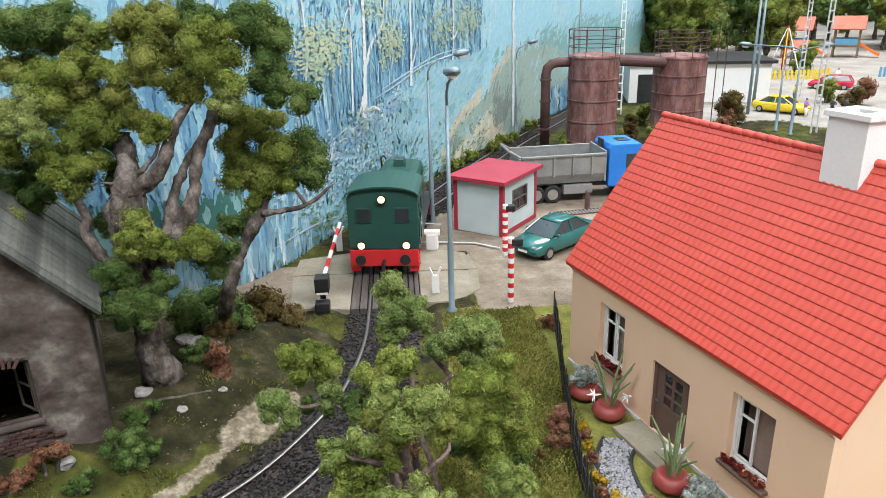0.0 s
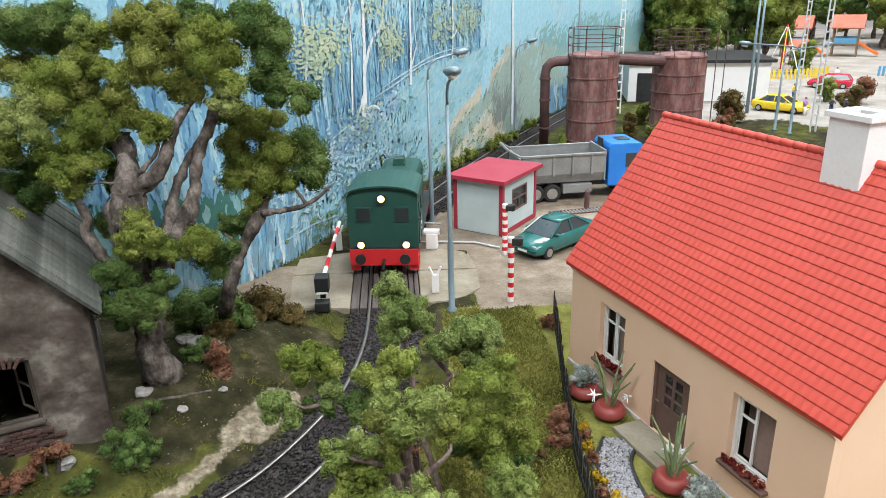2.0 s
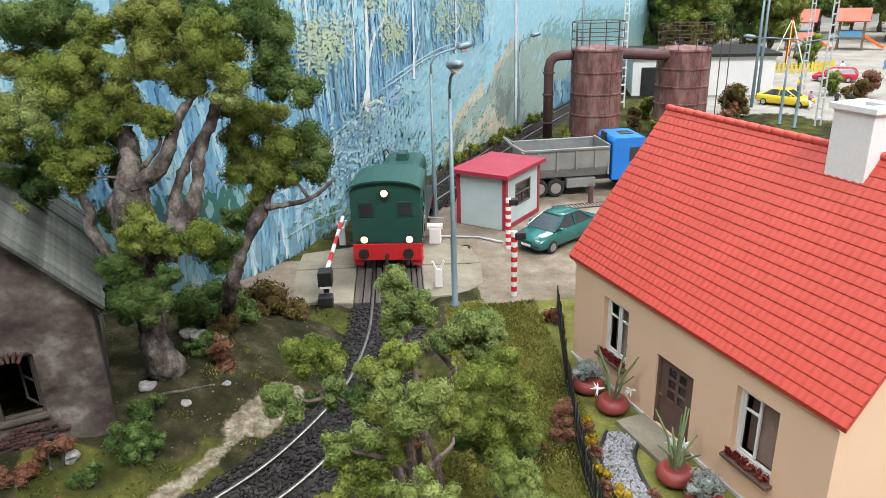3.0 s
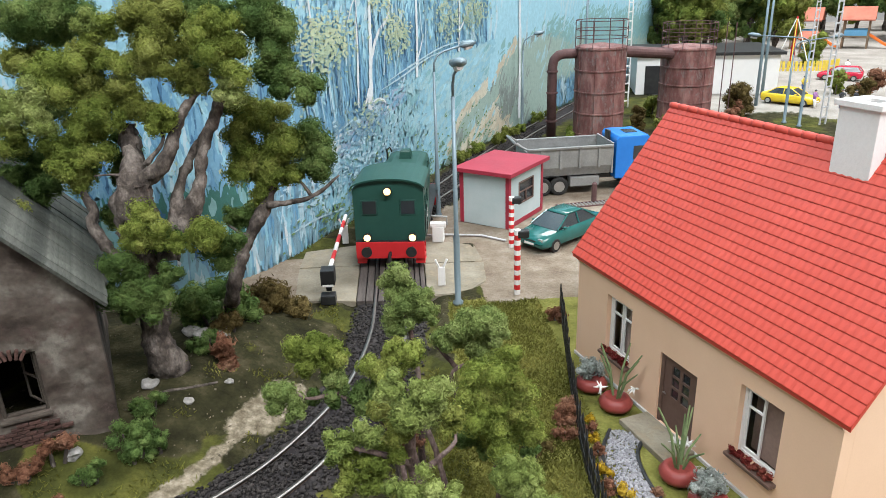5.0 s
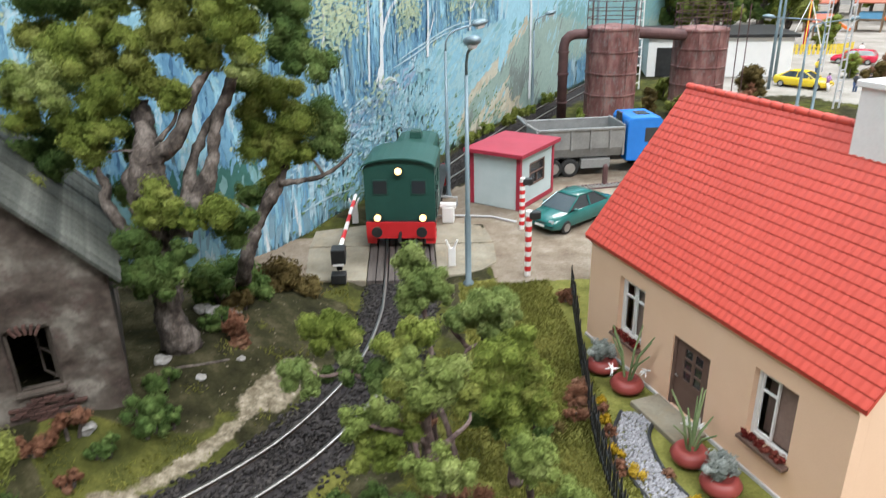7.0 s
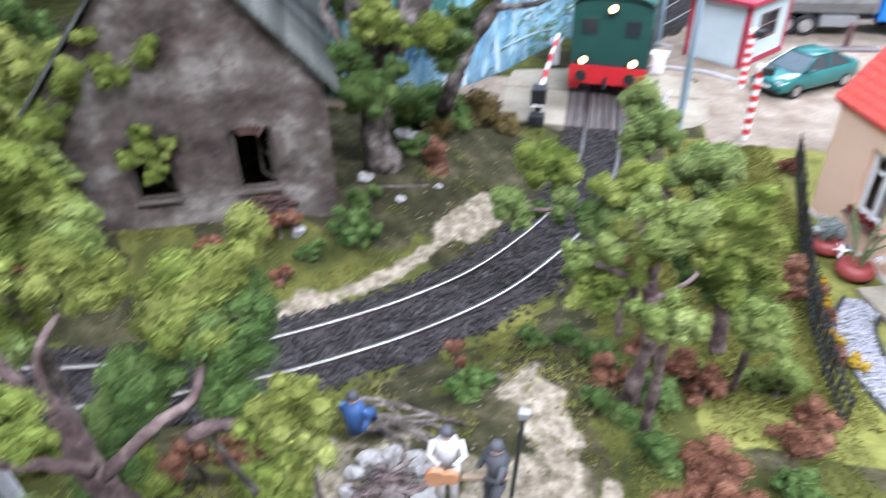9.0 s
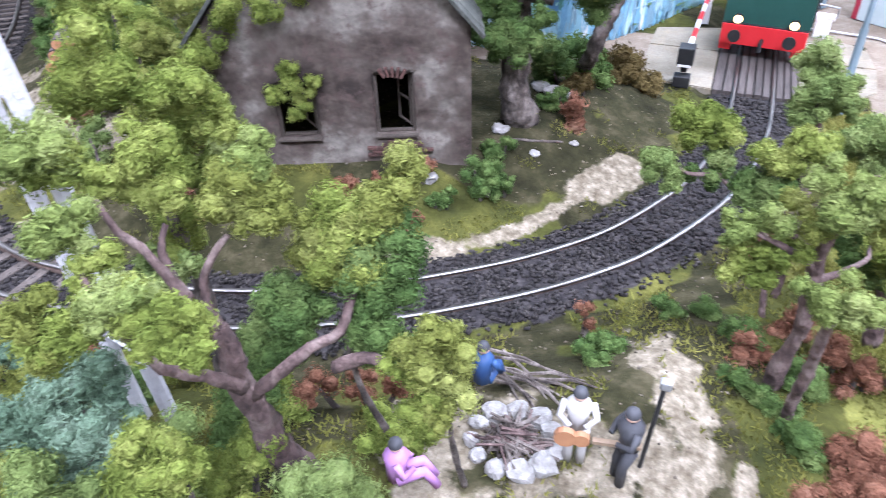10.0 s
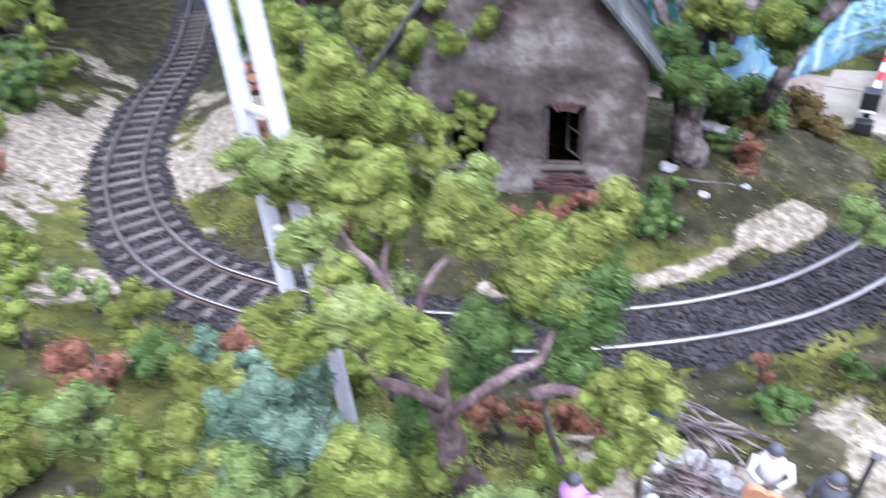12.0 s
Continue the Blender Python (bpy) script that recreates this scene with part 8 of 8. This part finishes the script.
tree("shrub",
     [(((-3.4, -17.6, 0.95), (-3.40, -18.01, 2.37), (-3.38, -18.15, 3.20), (-3.43, -18.20, 4.01)), 0.06, 0.03)],
     [(M_LEAFOLIVE, ((-3.5, -18.06, 4.39, 0.33), (-3.33, -18.2, 4.12, 0.35), (-3.63, -18.28, 4.19, 0.33), (-3.26, -18.38, 3.86, 0.33), (-3.37, -18.59, 3.66, 0.25))),
      (M_LEAF, ((-3.73, -18.42, 3.74, 0.34), (-3.91, -18.24, 4.06, 0.28), (-3.62, -18.54, 3.52, 0.26)))],
     "yellow-green pointed bush by the camp", "shrub", M_BARK, 1000, 0.034, 53)
tree("shrub",
     [],
     [(M_LEAFTEAL, ((-7.71, -19.94, 3.78, 0.52), (-8.03, -20.22, 3.61, 0.39), (-7.35, -19.92, 3.59, 0.46), (-7.79, -20.29, 3.39, 0.44), (-7.16, -19.49, 4.01, 0.33), (-6.91, -19.9, 3.37, 0.33), (-7.48, -20.15, 3.39, 0.44))),
      (M_LEAFTEAL, ((-7.62, -20.2, 2.73, 0.5), (-8.14, -20.42, 2.75, 0.46)))],
     "tall blue-green bush by the concrete pole", "shrub", None, 850, 0.036, 52)
tree("shrub",
     [],
     [(M_LEAF, ((-5.95, -20.21, 3.79, 0.41), (-6.14, -20.22, 3.89, 0.32), (-5.69, -20.19, 3.67, 0.3), (-5.83, -20.36, 3.54, 0.4)))],
     "pale green bush below the camp tree", "shrub", None, 900, 0.034, 57)
tree("shrub", [], [(M_LEAF, ((-4.6, -17.6, 1.5, 0.45), (-4.9, -17.2, 1.4, 0.4), (-4.2, -17.3, 1.3, 0.36)))], "low green bush at the camp", "shrub", density=750, size=0.034, seed=54)
tree("shrub", [], [(M_LEAFRED, ((-5.6, -16.6, 1.3, 0.34), (-5.0, -16.3, 1.2, 0.34), (-6.3, -16.9, 1.3, 0.4), (-4.5, -16.1, 1.1, 0.22)))], "rust-brown twiggy shrub under the camp tree", "shrub", density=800, size=0.03, seed=55)
for k, (x, y, r, m) in enumerate(((2.3, -14.6, 0.5, M_LEAFRED), (2.4, -15.3, 0.5, M_LEAFRED), (3.8, -13.8, 0.42, M_LEAFRED), (4.2, -13.2, 0.36, M_LEAFRED), (3.6, -14.9, 0.35, M_LEAFDARK), (-1.1, -11.9, 0.32, M_LEAFDARK), (-2.2, -14.1, 0.34, M_LEAFDARK), (-2.0, -13.7, 0.28, M_LEAFDARK), (0.2, -12.7, 0.4, M_LEAFDARK), (-0.4, -11.9, 0.3, M_LEAFDARK), (1.2, -13.3, 0.42, M_LEAFDARK), (0.3, -13.9, 0.32, M_LEAFDARK), (1.3, -14.6, 0.4, M_LEAFDARK), (0.9, -14.0, 0.36, M_LEAFDARK))):
    g = ground_z(x, y)
    tree("shrub", [], [(m, ((x, y, g + 0.55 * r, r), (x + 0.6 * r, y - 0.3 * r, g + 0.4 * r, 0.75 * r), (x - 0.6 * r, y + 0.35 * r, g + 0.35 * r, 0.7 * r)))], ("rust-brown sponge-like bush" if m is M_LEAFRED else "low dark green growth") + " beside the rutted camp track", "shrub", density=700, size=0.036, seed=570 + k)
tree("shrub", [], [(M_LEAFRED, ((-2.6, -12.9, 0.7, 0.22), (-2.5, -13.1, 0.5, 0.2)))], "small red shrub beside the track", "shrub", density=800, size=0.03, seed=56)
rj = random.Random(4)
mix = (M_LEAF, M_LEAFDARK, M_LEAFPALE, M_LEAFOLIVE, M_LEAFTEAL, M_LEAF)
names = {M_LEAF: "mid-green", M_LEAFDARK: "dark green", M_LEAFPALE: "pale green", M_LEAFOLIVE: "olive", M_LEAFTEAL: "blue-green", M_LEAFRED: "rust-red", M_LEAFBRIGHT: "bright green"}
spots = [(-6.2, -19.0, 1.5), (-6.8, -18.2, 1.4), (-6.4, -20.0, 2.2), (-5.4, -19.9, 1.8), (-8.8, -20.4, 1.8), (-9.6, -19.4, 1.6), (-5.9, -20.6, 2.6), (-9.2, -18.2, 1.2), (-7.0, -20.6, 2.4), (-10.8, -18.8, 1.3), (-11.8, -17.8, 1.2), (-10.2, -20.6, 1.8), (-6.9, -17.3, 1.2), (-12.8, -18.6, 1.2), (-4.9, -18.9, 1.4), (-8.3, -20.9, 2.6)]
for k, (x, y, z) in enumerate(spots):
    m = mix[k % 6]
    g = ground_z(x, y)
    tree("shrub", [], [(m, [(x + rj.uniform(-0.3, 0.3), y + rj.uniform(-0.3, 0.3), g + q, rj.uniform(0.4, 0.58)) for q in np.arange(0.3, z, 0.5)] + [(x + rj.uniform(-0.5, 0.5), y + rj.uniform(-0.4, 0.4), g + 0.4, 0.45)])], names[m] + " undergrowth bush below the camp tree", "shrub", density=700, size=0.036, seed=60 + k)
for k in range(30):
    x, y = rj.uniform(-20, -5.5), rj.uniform(-13.5, -4)
    if to_track([(x, y)])[0] < 2.4 or (-13.5 < x < -5.6 and y > -11.2 + 0.4 * (x + 12)) or rj.random() < 0.1:
        continue
    m = rj.choice((M_LEAF, M_LEAFOLIVE, M_LEAFDARK, M_LEAFPALE, M_LEAFRED))
    g = ground_z(x, y)
    tree("shrub", [], [(m, [(x, y, g + 0.25, rj.uniform(0.28, 0.5)), (x + rj.uniform(-0.4, 0.4), y + rj.uniform(-0.4, 0.4), g + 0.5, rj.uniform(0.25, 0.45))])], names[m] + " low bush on the forest floor", "shrub", density=560, size=0.04, seed=100 + k)
for k, (x, y, h, m) in enumerate(((-14.6, -10.6, 3.2, M_LEAFOLIVE), (-15.8, -9.6, 4.2, M_LEAF), (-14.2, -9.2, 4.6, M_LEAFOLIVE), (-17.2, -8.6, 3.6, M_LEAF), (-15.6, -12.0, 1.6, M_LEAFPALE), (-13.4, -12.0, 1.6, M_LEAF), (-18.8, -7.0, 3.0, M_LEAFDARK), (-16.6, -6.8, 4.4, M_LEAFDARK), (-20.5, -6.4, 2.6, M_LEAF), (-12.6, -12.4, 1.1, M_LEAFRED),
                                  (-26.6, -14.2, 2.2, M_LEAF), (-28.4, -11.6, 3.0, M_LEAFDARK), (-30.2, -9.6, 3.4, M_LEAF), (-24.4, -15.6, 1.4, M_LEAFRED), (-21.8, -17.4, 1.2, M_LEAFPALE), (-18.6, -18.0, 1.3, M_LEAF), (-16.4, -17.6, 1.2, M_LEAFPALE), (-14.2, -18.0, 1.4, M_LEAFOLIVE), (-22.6, -6.2, 2.4, M_LEAFDARK), (-24.6, -3.6, 2.6, M_LEAF), (-26.2, -1.6, 2.6, M_LEAFDARK), (-20.6, -18.6, 1.2, M_LEAFTEAL), (-13.0, -19.6, 1.4, M_LEAFRED), (-15.4, -19.6, 1.6, M_LEAF), (-11.6, -20.6, 1.7, M_LEAFPALE), (-12.4, -21.6, 1.5, M_LEAF), (-14.0, -20.8, 1.3, M_LEAFDARK), (-16.8, -20.8, 1.3, M_LEAFPALE), (-10.0, -21.8, 1.8, M_LEAFOLIVE), (-18.4, -20.2, 1.2, M_LEAFRED), (-9.6, -16.6, 1.0, M_LEAF), (-12.0, -16.9, 0.9, M_LEAFRED))):
    g = ground_z(x, y)
    n = max(3, int(h * 2.4))
    tree("thicket_bush", [(((x, y, g), (x + 0.1, y, g + 0.4 * h), (x - 0.1, y + 0.1, g + 0.8 * h)), 0.05 + 0.02 * h, 0.03)],
         [(m, [(x + rj.uniform(-0.34, 0.34) * h ** 0.8, y + rj.uniform(-0.3, 0.3) * h ** 0.8, g + 0.25 + (h - 0.4) * (j + 0.5) / n, rj.uniform(0.42, 0.66) * (0.7 + 0.1 * h)) for j in range(n)])],
         "dense " + names[m] + " bush on the bank of the curve", "shrub", M_BARK, 420, 0.045, 300 + k)
for k, (x, y, m, r) in enumerate(((-6.1, -7.9, M_LEAFDARK, 0.34), (-5.4, -5.0, M_LEAFDARK, 0.36), (-5.7, -8.9, M_LEAFDARK, 0.3), (-8.3, -10.1, M_LEAFRED, 0.36), (-9.2, -10.6, M_LEAFRED, 0.3), (-6.9, -9.9, M_LEAFDARK, 0.32), (-4.9, -3.9, M_LEAFBROWN, 0.4), (-7.4, -10.7, M_LEAFRED, 0.24), (-5.9, -6.2, M_LEAFOLIVE, 0.26))):
    g = ground_z(x, y)
    tree("shrub", [], [(m, ((x, y, g + 0.6 * r, r), (x + 0.7 * r, y + 0.4 * r, g + 1.1 * r, 0.8 * r), (x - 0.6 * r, y, g + 0.9 * r, 0.7 * r)))], ("dark green" if m is M_LEAFDARK else "rust-red" if m is M_LEAFRED else "olive brown") + " low shrub near the ruined cottage", "shrub", density=700, size=0.036, seed=500 + k)
# ivy on the cottage
ivy = thing("ivy", -12.45, -10.85, 0.55, RYAW, "climbing ivy hanging over the cottage gable and window", "ivy")
new("foliage", crown_mesh("foliage", [(2.1, -0.15, 2.75, 0.42), (2.35, -0.2, 2.3, 0.34), (1.7, -0.15, 2.4, 0.34), (2.0, -0.1, 3.05, 0.34), (2.5, -0.1, 2.7, 0.3), (2.1, -0.2, 1.9, 0.26)], M_LEAF, 800, 0.036, 71)).parent = ivy
new("foliage", crown_mesh("foliage", [(1.9, -0.1, 4.5, 0.5), (1.2, -0.1, 4.7, 0.55), (2.6, -0.1, 4.9, 0.45), (0.7, -0.1, 4.1, 0.5), (0.1, -0.2, 3.6, 0.6), (-0.2, -0.3, 2.8, 0.6), (-0.3, -0.4, 1.9, 0.5), (1.6, -0.1, 5.4, 0.4)], M_LEAF, 800, 0.036, 72)).parent = ivy
new("foliage", crown_mesh("foliage", [(0.2, -0.5, 3.0, 0.32), (0.4, -0.5, 2.4, 0.3), (0.3, -0.5, 1.8, 0.3), (0.35, -0.5, 1.2, 0.3)], M_LEAFBRIGHT, 800, 0.036, 73)).parent = ivy
tree("shrub", [], [(M_LEAFRED, ((-7.75, -9.6, 1.1, 0.34), (-7.4, -9.4, 1.2, 0.3)))], "rust-red bush against the cottage wall", "shrub", density=340, size=0.05, seed=75)
tree("shrub", [], [(M_LEAFDARK, ((-6.3, -9.0, 1.0, 0.4), (-5.9, -8.6, 0.9, 0.36)))], "dark green bush at the cottage corner", "shrub", density=700, size=0.036, seed=76)
for k, (x, y, m, r) in enumerate(((18.6, 27.8, M_LEAFBROWN, 0.9), (20.0, 26.6, M_LEAFOLIVE, 0.8), (26.6, 30.8, M_LEAFBROWN, 1.2), (28.2, 32.4, M_LEAFBROWN, 1.3), (25.4, 28.0, M_LEAFRED, 0.9), (40.5, 36.0, M_LEAFBROWN, 1.0), (43.0, 39.0, M_LEAFRED, 1.3), (41.0, 40.0, M_LEAF, 1.1), (12.6, 25.2, M_LEAF, 0.5), (60.5, 49.0, M_LEAFRED, 2.2), (50.0, 60.0, M_LEAF, 1.8), (21.5, 33.0, M_LEAFOLIVE, 0.9))):
    tree("shrub", [], [(m, [(x + rj.uniform(-0.6, 0.6) * r, y + rj.uniform(-0.6, 0.6) * r, r * (0.5 + 0.5 * j), r * 0.7) for j in range(3)])], "bushy shrub near the tanks and lot", "shrub", density=60, size=0.13, seed=140 + k)
for k, (x, y) in enumerate(((8.6, 27.0), (9.4, 28.4), (7.4, 25.0), (11.6, 32.4), (13.2, 35.0), (5.6, 22.4), (4.2, 19.6))):
    tree("shrub", [], [(M_LEAF if k % 2 else M_LEAFOLIVE, [(x, y + 0.6, 0.35, 0.5), (x + 0.5, y + 1.2, 0.3, 0.4)])], "low green shrub along the backdrop", "shrub", density=160, size=0.09, seed=160 + k)


# ---- woods ----
def wood_tree(seed, h, material, second):
    r = random.Random(seed)
    cl = [(r.uniform(-0.2, 0.2) * h, r.uniform(-0.2, 0.2) * h, h * r.uniform(0.4, 0.95), h * r.uniform(0.1, 0.16)) for _ in range(13)]
    cl2 = [(r.uniform(-0.22, 0.22) * h, r.uniform(-0.22, 0.22) * h, h * r.uniform(0.3, 0.8), h * r.uniform(0.09, 0.13)) for _ in range(7)]
    top = [(0, 0, 0), (r.uniform(-0.3, 0.3), r.uniform(-0.3, 0.3), h * 0.4), (r.uniform(-0.5, 0.5), r.uniform(-0.5, 0.5), h * 0.85)]
    limbs = [(top, 0.035 * h, 0.01 * h)] + [([(0, 0, h * 0.35), (c[0] * 0.6, c[1] * 0.6, c[2] * 0.85), c[:3]], 0.015 * h, 0.006 * h) for c in cl[:4]]
    return tree("wood_tree", limbs, [(material, cl), (second, cl2)], "leafy tree at the edge of the wood", "tree", M_BARK, 40, 0.2, seed, "woodland trees")


protos = [wood_tree(201, 10.0, M_LEAFDARK, M_LEAF), wood_tree(202, 12.0, M_LEAF, M_LEAFOLIVE), wood_tree(203, 11.0, M_LEAFOLIVE, M_LEAFDARK), wood_tree(204, 9.0, M_LEAFDARK, M_LEAFPALE)]
where = [(31 + 3.4 * k + rj.uniform(-1, 1), 60 + 1.5 * k + rj.uniform(-3, 3)) for k in range(6)] + [(34 + 3.2 * k + rj.uniform(-1, 1), 74 + 3.4 * k + rj.uniform(-3, 3)) for k in range(6)]
where += [(58 + 4.6 * k + rj.uniform(-1.5, 1.5), 96 - 1.0 * k + rj.uniform(-4, 4)) for k in range(13)] + [(78 + 3.4 * k, 84 - 4.5 * k + rj.uniform(-3, 3)) for k in range(8)] + [(48 + 5.6 * k + rj.uniform(-2, 2), 106 + rj.uniform(-4, 4)) for k in range(13)]
where += [(rj.uniform(-50, -27), rj.uniform(-16, 22)) for _ in range(40)]
n_put = 0
for x, y in where:
    if x < 0 and (to_track([(x, y)])[0] < 3.2 or (x > -31 and y > 6)):
        continue
    m = Matrix.Translation((x * K, y * K, ground_z(x, y) * K)) @ pose(0, 0, 0, 0, 0, rj.uniform(0, 360))
    if n_put < 4:
        protos[n_put].matrix_basis = m
    else:
        copy_thing(protos[n_put % 4], m)
    n_put += 1

# ---- grass and small growth ----
M_LITTER = mat("forest_crumbs", ((0.08, 0.06, 0.04), (0.2, 0.16, 0.11), (0.34, 0.3, 0.24)), 3.0, 9.0, 0.3, 0.95, 0.2, island=0.7)


def grass_blades(count, seed):
    rng = np.random.default_rng(seed)
    xy = np.concatenate([np.c_[rng.uniform(-26, 5, count), rng.uniform(-20, 6, count)], np.c_[rng.uniform(1.5, 5.5, count // 5), rng.uniform(-13, -0.5, count // 5)]])
    d = to_track(xy)
    zone = zones(xy, d)
    w = wavy(xy[:, 0], xy[:, 1], 0.8, 9.0)
    ok = (d > 1.6) & ~((xy[:, 0] > -4) & (xy[:, 0] < 4.1) & (xy[:, 1] > -0.1) & (xy[:, 1] < 6.4)) & ((zone == 6) | ((zone == 0) & (w > -0.15)) | ((zone == 1) & (w > 0.05) & ((xy[:, 0] > -2.5) | (xy[:, 1] < -13) | (w > 0.4))))
    ok &= ~((xy[:, 0] < -6.4) & (xy[:, 0] > -13.5) & (xy[:, 1] > -10.9 + 0.42 * (xy[:, 0] + 12.4)) & (xy[:, 1] < -1))
    xy, d = xy[ok], d[ok]
    z = height(xy[:, 0], xy[:, 1], d)
    n = len(xy)
    h = rng.uniform(0.05, 0.14, n)
    a = rng.uniform(0, 6.28, n)
    p = np.c_[xy, z - 0.02]
    side = np.c_[np.cos(a), np.sin(a), np.zeros(n)] * 0.028
    tip = p + np.c_[rng.normal(0, 0.08, n), rng.normal(0, 0.08, n), h]
    return np.stack([p - side, p + side, tip], 1).reshape(-1, 3), np.arange(3 * n).reshape(n, 3)


gv, gfc = grass_blades(150000, 3)
tagged(new("grass", raw_mesh("grass", gv, gfc, [M_GRASSBLADE])), "short static grass blades over the scenery", "grass", kind="stuff")
rng = np.random.default_rng(8)
px = np.c_[rng.uniform(-24, 4, 5000), rng.uniform(-20, 4, 5000)]
pd = to_track(px)
okp = (pd > 1.7) & ~((px[:, 0] > -4) & (px[:, 1] > -0.1)) & (np.isin(zones(px, pd), (1, 2)))
px, pd = px[okp], pd[okp]
scatter_stones("forest_litter", np.c_[px, height(px[:, 0], px[:, 1], pd) + 0.01], 0.035, M_LITTER, None, "scattered small stones and crumbs on the ground", "pebbles")
